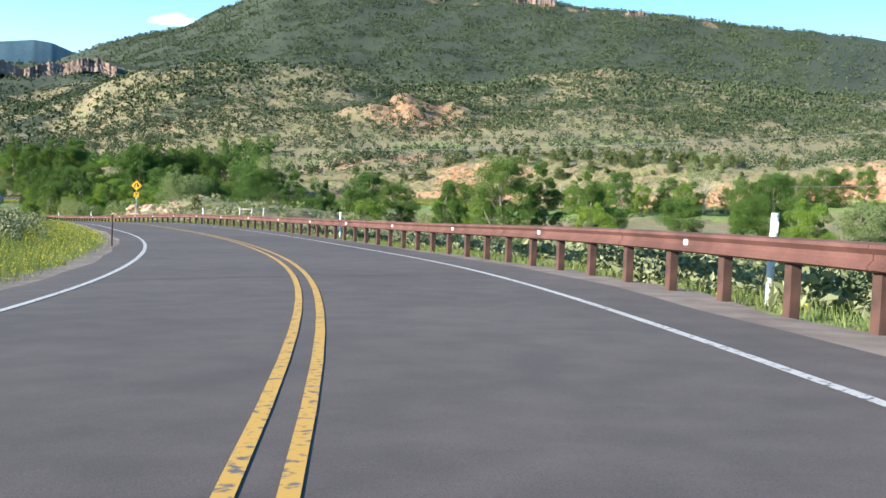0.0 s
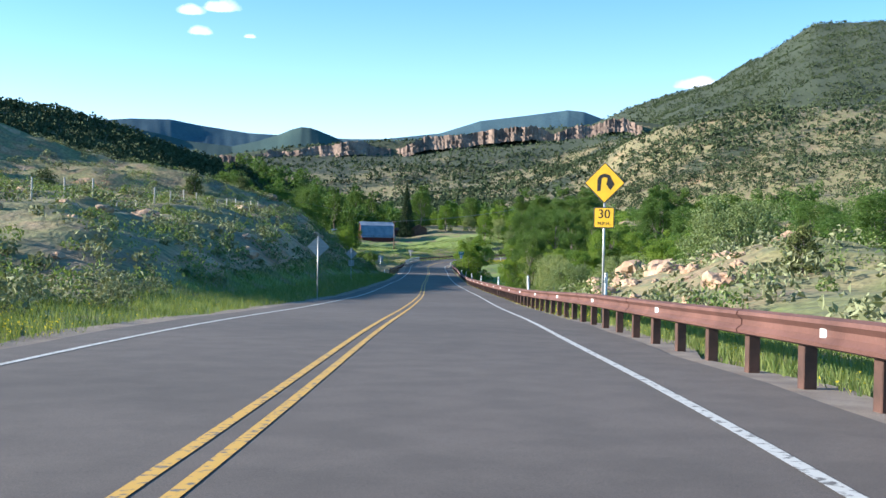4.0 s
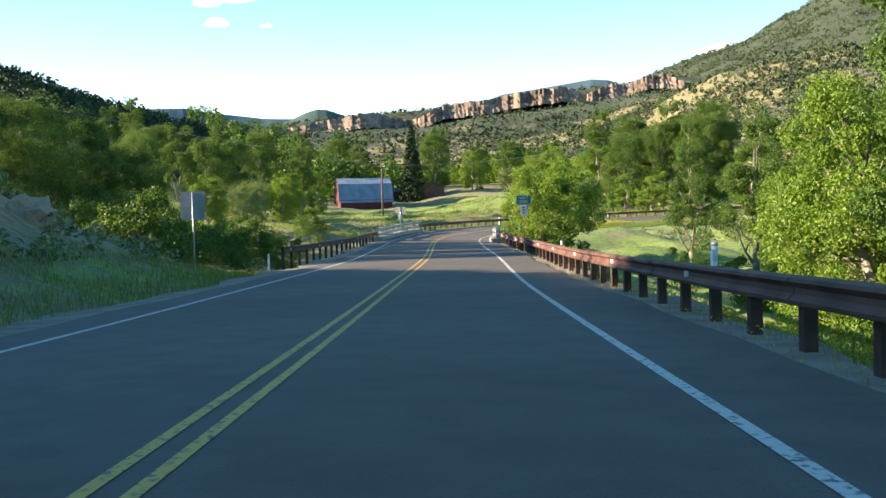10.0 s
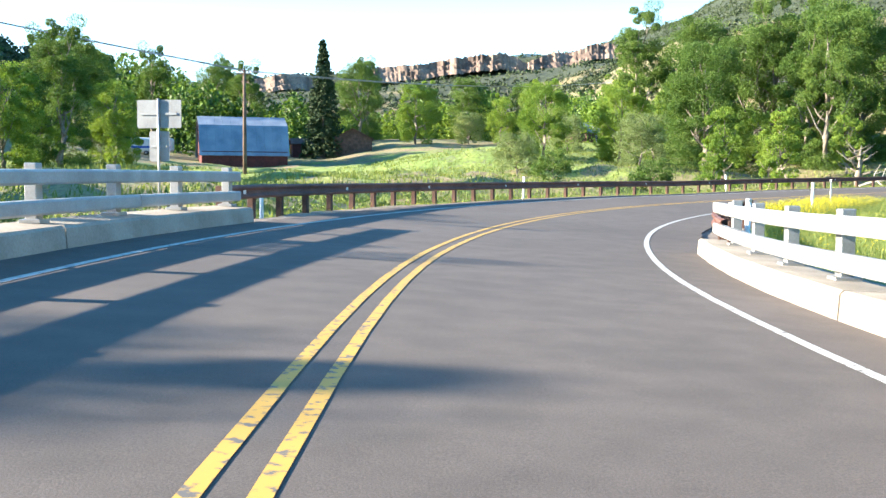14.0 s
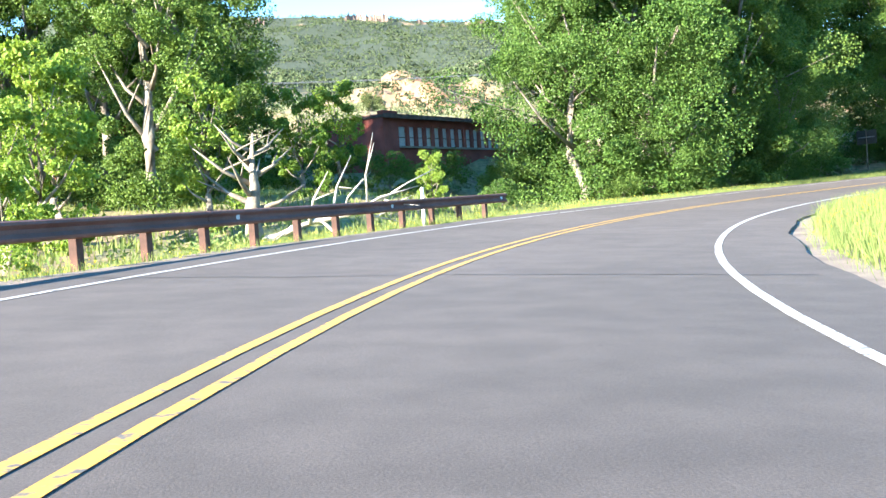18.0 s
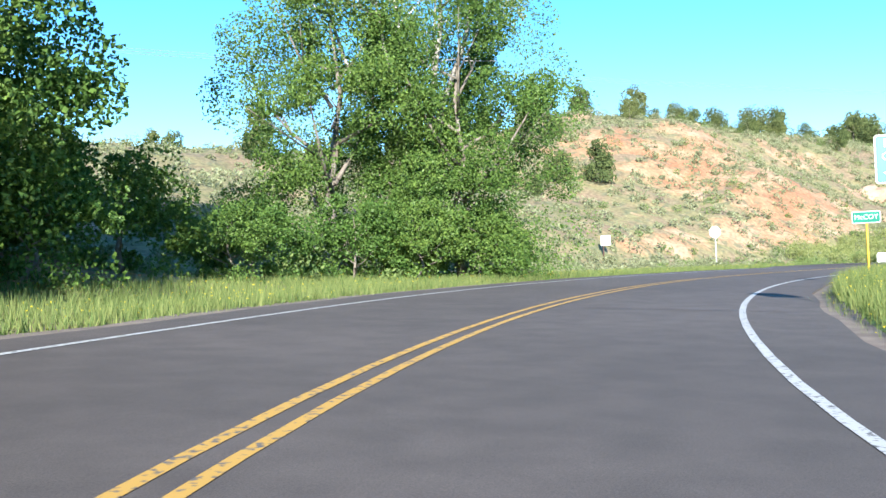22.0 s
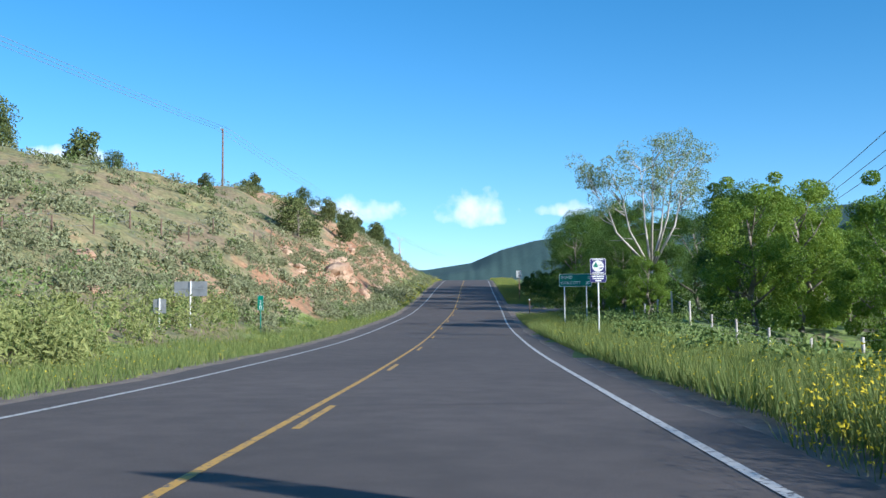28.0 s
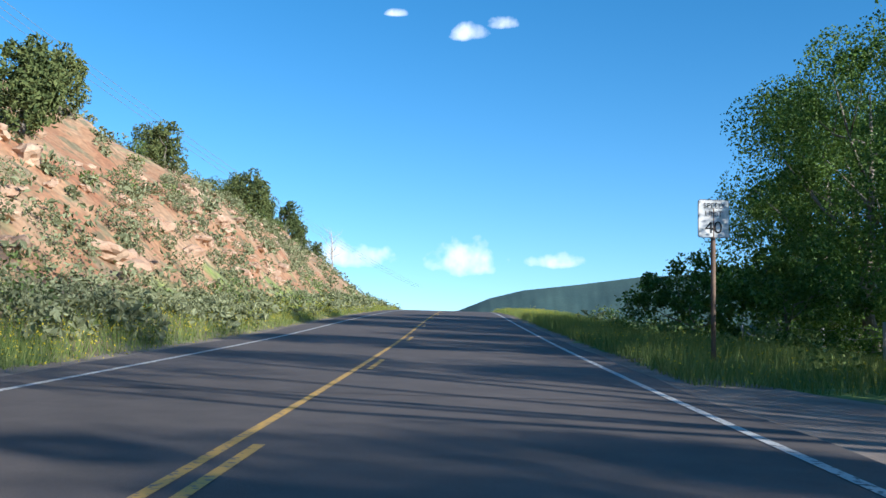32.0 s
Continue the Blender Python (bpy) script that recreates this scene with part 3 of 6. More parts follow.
def far_height(x, y):
    vx, vy = x - MID[0], y - MID[1]
    r = np.hypot(vx, vy)
    yaw = np.degrees(np.arctan2(-vx, vy))
    rows = np.array(FAR, float)
    hs = np.stack([np.interp(yaw, rows[:, 0], rows[:, 1 + k]) for k in range(len(RS))], 1)
    q = np.interp(r, RS, np.arange(len(RS)))
    i = np.clip(q.astype(int), 0, len(RS) - 2)
    u = q - i
    k = np.arange(len(x))
    h = hs[k, i] * (1 - u) + hs[k, i + 1] * u
    amp = np.interp(r, [150, 400, 900, 1300, 1420, 2000, 3000, 4800], [0.6, 2.5, 5, 4, 2.5, 8, 4, 5])
    h = h + amp * GULLY(x, y)
    # the rocky knob on the foothill
    h = h + 24 * np.exp(-(((x + 32) / 48)**2 + ((y - 925) / 45)**2)) * (1 + 0.2 * ROLL(x, y))
    return h


def land(x, y):
    """Height of the ground."""
    shape = np.shape(x)
    x, y = np.ravel(np.asarray(x, float)), np.ravel(np.asarray(y, float))
    h = far_height(x, y)
    near = np.hypot(x - MID[0], y - MID[1]) < 480
    s, d, z = nearest(x[near], y[near])
    a = np.abs(d)
    prof = np.where(d > 0, table(LEFT_SIDE, s, a), table(RIGHT_SIDE, s, a)) + z
    rough = smooth(6.5, 14, a)
    prof = prof + rough * (0.5 * ROLL(x[near], y[near]) + 0.35 * LUMP(x[near], y[near]) * smooth(9, 16, a))
    prof = np.where(a < 5.2, z - 0.32, prof)
    w = 1 - smooth(55, 120, a)
    h[near] = prof * w + h[near] * (1 - w)
    return h.reshape(shape)


def ground_z(x, y):
    return float(land(np.array([x]), np.array([y]))[0])


def beside(s, d):
    """A place on the ground at a station and a distance left of the centre line."""
    p = on_road(np.array([s], float), np.array([d], float))[0]
    return float(p[0]), float(p[1]), ground_z(p[0], p[1])


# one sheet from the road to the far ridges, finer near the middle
AZ = 1000
radii = np.r_[np.arange(2, 330, 2.0), 330 * np.exp(np.linspace(0, math.log(4800 / 330), 110))]
radii = np.sort(np.r_[radii, 1374.0, 1381.0, 1419.0, 1426.0])
az = np.linspace(0, 2 * np.pi, AZ, endpoint=False)
gx = MID[0] + radii[:, None] * np.cos(az)[None]
gy = MID[1] + radii[:, None] * np.sin(az)[None]
gz = land(gx, gy)
verts = np.stack([gx, gy, gz], -1).reshape(-1, 3)
i, j = np.meshgrid(np.arange(len(radii) - 1), np.arange(AZ), indexing='ij')
j2 = (j + 1) % AZ
quads = np.stack([i * AZ + j, (i + 1) * AZ + j, (i + 1) * AZ + j2, i * AZ + j2], -1).reshape(-1, 4)
me = raw_mesh("ground", verts, quads, [M_GROUND], smooth=True)
# cover: red earth, green, woods
gs, gd, _ = nearest(verts[:, 0], verts[:, 1])
ga = np.abs(gd)
gr = np.hypot(verts[:, 0] - MID[0], verts[:, 1] - MID[1])
gyaw = np.degrees(np.arctan2(-(verts[:, 0] - MID[0]), verts[:, 1] - MID[1]))
dzr = np.gradient(gz, axis=0) / np.gradient(radii)[:, None]
dza = (np.roll(gz, -1, 1) - np.roll(gz, 1, 1)) / (2 * radii[:, None] * 2 * np.pi / AZ)
slope = np.hypot(dzr, dza).ravel()
redness = smooth(0.35, 0.9, slope) * (1 - smooth(400, 900, gr)) * 0.7 + smooth(0.5, 1.0, slope) * smooth(900, 1200, gr) * (gr < 1700) * 0.5
redness += 0.42 * smooth(0.45, 1.0, GULLY(verts[:, 0] * 2, verts[:, 1] * 2)) * smooth(250, 400, gr) * (1 - smooth(500, 800, gr))
redness += ((gs > 430) & (gd > 9) & (gd < 80)) * (0.08 + 0.4 * ROLL(verts[:, 0], verts[:, 1]))
redness += ((gs > 638) & (gs < 720) & (gd > 7.5) & (gd < 17)) * (0.6 + 0.3 * ROLL(verts[:, 0] * 1.6, verts[:, 1] * 1.6))
redness += ((gs > 540) & (gs < 610) & (gd > 10) & (gd < 24)) * (0.45 + 0.4 * ROLL(verts[:, 0] * 2 + 9, verts[:, 1] * 2))
redness += ((gs > 612) & (gs < 650) & (gd > 7) & (gd < 11.5)) * (0.75 + 0.3 * ROLL(verts[:, 0] * 2, verts[:, 1] * 2))
redness += ((gs > 84) & (gs < 262) & (gd > 9) & (gd < 26)) * 0.25
redness *= 1 - 0.6 * smooth(572, 585, gs) * (1 - smooth(640, 655, gs)) * smooth(12, 15, gd) * (gd < 90)
redness += ((gs > 550) & (gs < 580) & (gd > 14) & (gd < 23)) * 0.4
bench = smooth(-34, -26, gyaw) * (1 - smooth(4, 12, gyaw))
redness += 0.75 * bench * smooth(315, 340, gr) * (1 - smooth(415, 450, gr)) * smooth(-0.25, 0.45, GULLY(verts[:, 0] * 4, verts[:, 1] * 4))
redness += 0.7 * np.exp(-(((verts[:, 0] + 32) / 50)**2 + ((verts[:, 1] - 905) / 50)**2))
redness += 0.22 * smooth(8, 18, gyaw) * (1 - smooth(38, 44, gyaw)) * smooth(420, 470, gr) * (1 - smooth(560, 640, gr))
redness += 0.42 * smooth(0.35, 0.8, GULLY(verts[:, 0] * 5 + 70, verts[:, 1] * 5)) * smooth(620, 700, gr) * (1 - smooth(1250, 1400, gr))
greens = np.exp(-((gd - 62) / 34)**2) * smooth(310, 330, gs) * (1 - smooth(415, 440, gs)) * (gd > 0)
greens += smooth(300, 330, gs) * (gd < 0) * (1 - smooth(30, 60, ga)) * 0.7
greens += 0.42 * smooth(0, 20, gs) * (1 - smooth(100, 118, gs)) * smooth(6, 9, gd) * (1 - smooth(40, 60, gd)) * (1 + 0.5 * ROLL(verts[:, 0], verts[:, 1]))
greens += 0.24 * smooth(580, 592, gs) * (1 - smooth(780, 800, gs)) * (gd > 11) * (1 - smooth(50, 60, gd)) * ((gs < 636) | (gd > 17))
greens += smooth(5, 6, ga) * (1 - smooth(8.5, 10.5, ga)) * 0.55
greens += ((gs > 180) & (gs < 320) & (gd < -14)) * 0.8 + ((gs < 180) & (gd < -45) & (gr < 330)) * 0.7
greens += 0.5 * bench * smooth(420, 460, gr) * (1 - smooth(560, 640, gr)) * smooth(-0.4, 0.3, GULLY(verts[:, 0] * 3, verts[:, 1] * 3 + 40))
woods = smooth(1050, 1500, gr) * 0.95 + 0.5 * smooth(560, 760, gr) * (0.75 + 0.5 * GULLY(verts[:, 0] * 3, verts[:, 1] * 3))
woods += smooth(44, 50, gyaw) * (1 - smooth(80, 100, gyaw)) * smooth(330, 400, gr) * 0.5
rim = 0.7 * smooth(2790, 2830, gr) * (1 - smooth(2930, 2960, gr)) * smooth(-20, -15, gyaw) * (1 - smooth(2, 5, gyaw)) * smooth(0.1, 0.4, GULLY(verts[:, 0] * 4, verts[:, 1] * 4))
woods *= 1 - rim
redness += rim
woods *= 1 - 0.8 * smooth(0.42, 0.8, slope) * (gr > 1250) * (gr < 1500)
cover = np.stack([np.clip(redness, 0, 1), np.clip(greens, 0, 1), np.clip(woods, 0, 1), np.ones(len(verts))], 1)
att = me.color_attributes.new("cover", 'FLOAT_COLOR', 'POINT')
att.data.foreach_set("color", cover.astype(np.float32).ravel())
tagged(new("ground", me), "dry grass, red earth and green meadow sloping to far wooded ridges", "ground", kind="structure")

# ---- distant ridges and cliffs ----
# far ridges beyond the valley, haze painted into their blue: yaw and height of each skyline
FAR_RIDGE = [(12, 430), (16, 480), (19, 515), (20.2, 532), (21.2, 562), (22.1, 569), (24.5, 542), (27, 516), (29.3, 456), (32.5, 424), (34.3, 420), (40, 432), (42.7, 458), (44.2, 478), (46.3, 474), (50, 440), (56, 330), (64, 150)]
NEAR_RIDGE = [(30, 270), (33.4, 330), (34.6, 362), (35.4, 388), (36.2, 410), (36.7, 421), (37.2, 423), (37.8, 410), (38.4, 390), (39.5, 362), (41, 335), (43.5, 350), (45, 375), (47, 400), (50, 380), (56, 280), (64, 120)]


def distant_ridge(rows, r, shade, label):
    """A sloping ridge so far off that it does not shift."""
    yaw = np.radians(np.arange(rows[0][0], rows[-1][0], 0.1))
    top = np.interp(np.degrees(yaw), *np.array(rows, float).T)
    u = np.linspace(0, 1, 9)
    rr = r - 420 * (1 - u)[:, None] + 0 * yaw
    x, y = MID[0] - rr * np.sin(yaw), MID[1] + rr * np.cos(yaw)
    z = 60 + (top - 60) * u[:, None]**0.8 + (8 * GULLY(x * 1.2, y * 1.2) * np.sin(np.pi * u)[:, None])
    k = len(yaw)
    i, j = np.meshgrid(np.arange(8), np.arange(k - 1), indexing='ij')
    q = np.stack([i * k + j, (i + 1) * k + j, (i + 1) * k + j + 1, i * k + j + 1], -1).reshape(-1, 4)
    me = raw_mesh("backdrop", np.stack([x, y, z], -1).reshape(-1, 3), q, [shade], smooth=True)
    tagged(new("backdrop", me), label, "distant ridge", kind="structure")


# ridge past the road's end, its haze painted as a blue-green tint
END_RIDGE = [(-146, 331), (-134, 431), (-120.8, 371), (-117.5, 339), (-114.7, 315), (-112.9, 283), (-111.2, 234), (-108.7, 209), (-106.9, 210), (-100.9, 190), (-88, 120)]
distant_ridge(END_RIDGE, 3900, M_HAZE_GREEN, "ridge beyond the end of the road, haze painted on in blue-green")
distant_ridge(FAR_RIDGE, 4600, M_HAZE_BLUE, "wooded ridges beyond the valley, haze painted on in pale blue")
distant_ridge(NEAR_RIDGE, 4150, M_HAZE_GREEN, "rounded hill before the far ridges, haze painted on in blue-green")


def cliff_band(label, yaw0, yaw1, r, drop, lift, seed, patchy=0.0, step=0.11):
    """A broken rock face standing along a rim: columns set back and forth, notches between."""
    rng = np.random.RandomState(seed)
    yaw = np.radians(np.arange(yaw0, yaw1, step))
    k = len(yaw)
    out = np.interp(np.arange(k), np.arange(0, k + 9, 9), rng.uniform(-14, 14, len(np.arange(0, k + 9, 9)))) + np.repeat(rng.uniform(-4, 4, k // 3 + 2), 3)[:k] + rng.uniform(-1, 1, k)
    wave = np.interp(np.arange(k), np.arange(0, k + 12, 12), rng.rand(len(np.arange(0, k + 12, 12))))
    tall = np.clip(0.5 + 0.9 * wave - patchy, 0.0, 1.0) * rng.uniform(0.93, 1.03, k)
    bx, by = MID[0] - (r + 44) * np.sin(yaw), MID[1] + (r + 44) * np.cos(yaw)
    zt = land(bx, by) + lift * rng.uniform(0.2, 1.0, k) * tall - (1 - tall) * drop * 1.2
    rows = []
    for u, back in ((0, -7), (0.3, -4), (0.34, 0), (0.62, 1.5), (0.66, 4), (1.0, 6), (1.0, 46)):
        rr = r + out * (0.4 + 0.6 * u) + back + rng.uniform(-1.2, 1.2, k)
        x, y = MID[0] - rr * np.sin(yaw), MID[1] + rr * np.cos(yaw)
        z = zt - drop * (1 - u) * (0.6 + 0.4 * tall) + rng.uniform(-0.6, 0.6, k)
        rows.append(np.stack([x, y, z - (5 if back > 40 else 0)], -1))
    v = np.array(rows)
    i, j = np.meshgrid(np.arange(len(rows) - 1), np.arange(k - 1), indexing='ij')
    q = np.stack([i * k + j, i * k + j + 1, (i + 1) * k + j + 1, (i + 1) * k + j], -1).reshape(-1, 4)
    tagged(new("cliff", raw_mesh("cliff", v.reshape(-1, 3), q, [M_CLIFF])), label, "cliff", kind="structure")


cliff_band("broken brown cliff band along the mesa's rim", 18.5, 44.0, 1378, 21, 2, 201, 0.12)
cliff_band("pale rock outcrops under the mountain's rim", -15, -8.5, 2880, 46, 9, 202, 0.3, 0.06)
cliff_band("pale rock outcrops under the mountain's rim", -7.5, 1.5, 2890, 50, 10, 203, 0.2, 0.06)

# ---- the road ----


def ribbon(s, d0, d1, lift, thick=0.0, cols=2):
    """A strip along the road between two distances from the centre line."""
    s = np.asarray(s, float)
    ds = np.linspace(0, 1, cols)
    d0, d1 = np.broadcast_to(d0, s.shape), np.broadcast_to(d1, s.shape)
    rows = [on_road(s, d0 + (d1 - d0) * u) + (0, 0, lift) for u in ds]
    v = np.stack(rows, 1)
    k = len(s)
    if thick:
        low = v[:, [-1, 0]].copy()
        low[:, :, 2] -= thick
        v = np.concatenate([v, low], 1)
        c = cols + 2
        f = [[i * c + a, i * c + (a + 1) % c, (i + 1) * c + (a + 1) % c, (i + 1) * c + a] for i in range(k - 1) for a in range(c)]
    else:
        c = cols
        f = [[i * c + a, i * c + a + 1, (i + 1) * c + a + 1, (i + 1) * c + a] for i in range(k - 1) for a in range(c - 1)]
    f = np.array(f)[:, ::-1]
    return v.reshape(-1, 3), f


ALONG = np.arange(-70, 880, 2.0)
edge = 0.12 * np.sin(ALONG * 0.9) + 0.1 * np.sin(ALONG * 0.37 + 1)
v, f = ribbon(ALONG, 4.55 + 0.5 * edge, -4.75 - 0.5 * edge, 0.0, 0.3, 9)
tagged(new("road", raw_mesh("road", v, f, [M_ASPHALT], smooth=False)), "worn grey two-lane asphalt highway with painted lines", "road", kind="structure")
for side, name in ((1, "shoulder_left"), (-1, "shoulder_right")):
    v, f = ribbon(ALONG, side * (4.4 + 0 * edge), side * (5.5 + 2 * edge + (0 if side > 0 else np.interp(ALONG, [-30, 5, 30, 55, 622, 632, 640, 646, 652, 660], [.6, .5, .3, 0, .2, .9, 2.2, 4.6, 3.0, 0]))), -0.05, 0.35, 3)
    if side < 0:
        f = f[:, ::-1]
    tagged(new(name, raw_mesh(name, v, f, [M_GRAVEL])), "pale gravel shoulder along the asphalt edge", "shoulder", kind="structure")


def line_mark(name, s0, s1, d, width, mat, label, step=2.0):
    s = np.arange(s0, s1 + 0.01, step)
    d = np.interp(s, *d) if isinstance(d, tuple) else d
    v, f = ribbon(s, d + width / 2, d - width / 2, 0.006)
    return tagged(new(name, raw_mesh(name, v, f, [mat])), label, "road marking", kind="structure")


line_mark("edge_line_right", -70, 880, ((0, 40, 85, 145, 195, 245, 290, 305, 340, 395, 420, 470, 490, 518, 560, 590, 650), (-3.65, -3.45, -3.5, -3.62, -3.5, -3.32, -3.45, -3.65, -3.52, -3.52, -3.38, -3.45, -3.5, -3.7, -4.0, -4.1, -4.25)), 0.11, M_LINE_WHITE, "worn white edge line painted on the asphalt")
line_mark("edge_line_left", -70, 501, 3.6, 0.11, M_LINE_WHITE, "worn white edge line painted on the asphalt")
line_mark("edge_line_left", 541, 880, 3.6, 0.11, M_LINE_WHITE, "worn white edge line painted on the asphalt")
line_mark("centre_line", -70, 505, 0.13, 0.095, M_LINE_YELLOW, "yellow line of the double centre marking")
line_mark("centre_line", -70, 505, -0.13, 0.095, M_LINE_YELLOW, "yellow line of the double centre marking")
line_mark("centre_line", 520, 880, 0.1, 0.095, M_LINE_YELLOW, "solid yellow centre line beside short dashes")
for k in range(28):
    line_mark("centre_dash", 524 + 12.2 * k, 527 + 12.2 * k, -0.12, 0.095, M_LINE_YELLOW, "short yellow dash beside the solid centre line", 1.0)

# tar-sealed cracks across and along the lanes
crk = np.random.RandomState(15)
for k in range(46):
    s0 = -10 + 15.2 * k + crk.uniform(-5, 5)
    da, db = (4.3, -4.4) if crk.rand() < 0.45 else ((4.3, crk.uniform(-1, 1)) if crk.rand() < 0.5 else (crk.uniform(-1, 1), -4.4))
    d = np.linspace(da, db, 14)
    w = s0 + np.cumsum(crk.normal(0, 0.09, 14))
    half = crk.uniform(0.012, 0.028)
    a, b = on_road(w - half, d) + (0, 0, 0.004), on_road(w + half, d) + (0, 0, 0.004)
    v = np.stack([a, b], 1).reshape(-1, 3)
    f = [[2 * i, 2 * i + 1, 2 * i + 3, 2 * i + 2] for i in range(13)]
    tagged(new("road_crack", raw_mesh("road_crack", v, f, [M_TAR])), "narrow crack across the asphalt sealed with black tar", "road crack", kind="structure")

# ---- plants ----


def leaf_cards(pts, size, rng, flat=0.0, aspect=1.0):
    """A small four-cornered leaf or tuft at each point, turned at random. Corners as (n, 4, 3)."""
    n = len(pts)
    a = rng.normal(size=(n, 3))
    a[:, 2] *= 1 - flat
    a /= np.linalg.norm(a, axis=1)[:, None]
    b = np.cross(a, rng.normal(size=(n, 3)))
    b /= np.linalg.norm(b, axis=1)[:, None]
    s = size * rng.uniform(0.6, 1.35, (n, 1))
    a, b = a * s * aspect, b * s
    bend = np.cross(a, b)
    bend *= 0.25 * s / np.maximum(np.linalg.norm(bend, axis=1), 1e-6)[:, None]
    return np.stack([pts - a * 0.5, pts + b * 0.42 + bend, pts + a * 0.5, pts - b * 0.42 + bend], 1)


def cards_mesh(name, corners, mats, index=None):
    k = len(corners)
    return raw_mesh(name, corners.reshape(-1, 3), np.arange(4 * k).reshape(k, 4), mats, index)


def clumps(centres, radii, per, rng, squash=0.8):
    """Points in lumps round the centres, thicker towards each lump's skin."""
    n = len(centres)
    v = rng.normal(size=(n, per, 3))
    v /= np.linalg.norm(v, axis=2)[..., None]
    v *= rng.uniform(0.25, 1.0, (n, per, 1))**0.45
    v[..., 2] *= squash
    return (centres[:, None] + v * radii[:, None, None]).reshape(-1, 3)


def limbs(rng, height, spread, count, r0, lean=0.0, first=0.25, apart=None):
    """A trunk with forking limbs, and the limb tips."""
    bm = bmesh.new()
    top = Vector((lean * height * 0.3, 0, height * 0.8))
    pts = [Vector((0, 0, -0.4))] + [Vector((0, 0, 0)).lerp(top, u) + Vector((rng.normal() * 0.02, rng.normal() * 0.02, 0)) * height for u in (0.12, 0.3, 0.5, 0.75, 1)]
    tube(pts, [r0 * 1.25, r0, r0 * 0.85, r0 * 0.62, r0 * 0.35, r0 * 0.1], 8, bm)
    tips = []
    for k in range(count):
        u = first + (0.9 - first) * k / count
        p = Vector((0, 0, 0)).lerp(top, u)
        a = k * 2.4 + rng.uniform(-0.5, 0.5)
        reach = spread * rng.uniform(0.6, 1.0) * (1 - 0.45 * u)
        q = p + Vector((math.cos(a) * reach, math.sin(a) * reach, height * rng.uniform(0.12, 0.3)))
        m = p.lerp(q, 0.5) + Vector((0, 0, -0.03 * height))
        r = r0 * (0.5 - 0.3 * u)
        if apart is not None:
            apart.append(bmesh.new())
        lb = bm if apart is None else apart[-1]
        tube([p, m, q], [r, r * 0.6, r * 0.15], 5, lb)
        tips.append(q)
        w = m + Vector((rng.normal() * reach * 0.4, rng.normal() * reach * 0.4, height * 0.12))
        tube([m, w], [r * 0.45, r * 0.1], 4, lb)
        tips.append(w)
    return bm, np.array([t[:] for t in tips])


def leafy_tree(name, label, seed, height, width, leaves, leaf, mat, bark=M_BARK, low=0.18, lumps=46, thin=1.0, category="tree"):
    """A broadleaf tree, base at the origin; kept far below ground until it is copied."""
    rng = np.random.RandomState(seed)
    t = thing(name, label, category)
    boughs = []
    bm, tips = limbs(rng, height, width * 0.5, 9, 0.022 * height, apart=boughs)
    part("trunk", bm, bark, t)
    for lb in boughs:
        part("limb", lb, bark, t)
    c = []
    while len(c) < lumps:
        u, a, rad = rng.rand(), rng.uniform(0, 6.283), rng.uniform(0.3, 1.0)**0.6
        rad *= width * 0.42 * (0.35 + 0.75 * math.sin(math.pi * (0.16 + 0.8 * u))**0.7)
        c.append((math.cos(a) * rad, math.sin(a) * rad, height * (low + (1 - low) * u * 0.95)))
    c = np.array(c)
    c = np.concatenate([c, tips])
    r = (0.07 + 0.13 * rng.rand(len(c))**1.5) * width
    per = max(10, leaves // len(c))
    pts = clumps(c, r, per, rng)
    pts = pts[pts[:, 2] > height * low * 0.4]
    part_mesh("crown", cards_mesh("crown", leaf_cards(pts, leaf, rng), [mat]), t)
    return t


def old_tree(name, label, seed, height, width):
    """A vase of bare upswept limbs from a low fork, leafy at the upper ends only."""
    rng = np.random.RandomState(seed)
    t = thing(name, label, "tree")
    r0 = 0.02 * height
    fork = Vector((0, 0, height * 0.3))
    part("trunk", tube([Vector((0, 0, -.4)), Vector((.1, 0, height * .15)), fork], [r0 * 1.3, r0, r0 * .85], 8), M_BARK_DEAD, t)
    tips, sizes = [], []
    for k in range(7):
        a = k * 2.399 + rng.uniform(-.3, .3)
        reach = width * .5 * rng.uniform(.4, 1.05)
        end = Vector((math.cos(a) * reach, math.sin(a) * reach, height * rng.uniform(.8, .97)))
        bend = fork.lerp(end, .45) + Vector((math.cos(a), math.sin(a), -.6)) * reach * .12
        bm = tube([fork, bend, fork.lerp(end, .75), end], [r0 * .42, r0 * .26, r0 * .14, r0 * .04], 6)
        tips.append(end[:])
        sizes.append(rng.uniform(.09, .13) * width)
        for j in range(10):
            u = rng.uniform(.1, .95)
            p = bend.lerp(end, u)
            b = a + rng.uniform(-1.5, 1.5)
            q = p + Vector((math.cos(b) * width * .14, math.sin(b) * width * .14, height * rng.uniform(.03, .13)))
            tube([p, p.lerp(q, .5) + Vector((0, 0, -.1)), q], [r0 * .16, r0 * .1, r0 * .03], 4, bm)
            if q.z > height * .55:
                tips.append(q[:])
                sizes.append(rng.uniform(.05, .11) * width)
        b = a + rng.uniform(-.6, .6)
        q = fork.lerp(end, .3) + Vector((math.cos(b), math.sin(b), .1)) * width * .2
        tube([fork.lerp(bend, .5), fork.lerp(bend, .8), q], [r0 * .2, r0 * .12, r0 * .03], 4, bm)
        part("limb", bm, M_BARK_DEAD, t)
    pts = clumps(np.array(tips), np.array(sizes), 230, rng, 0.9)
    part_mesh("crown", cards_mesh("crown", leaf_cards(pts, 0.105, rng), [M_LEAF_GREY]), t)
    return t


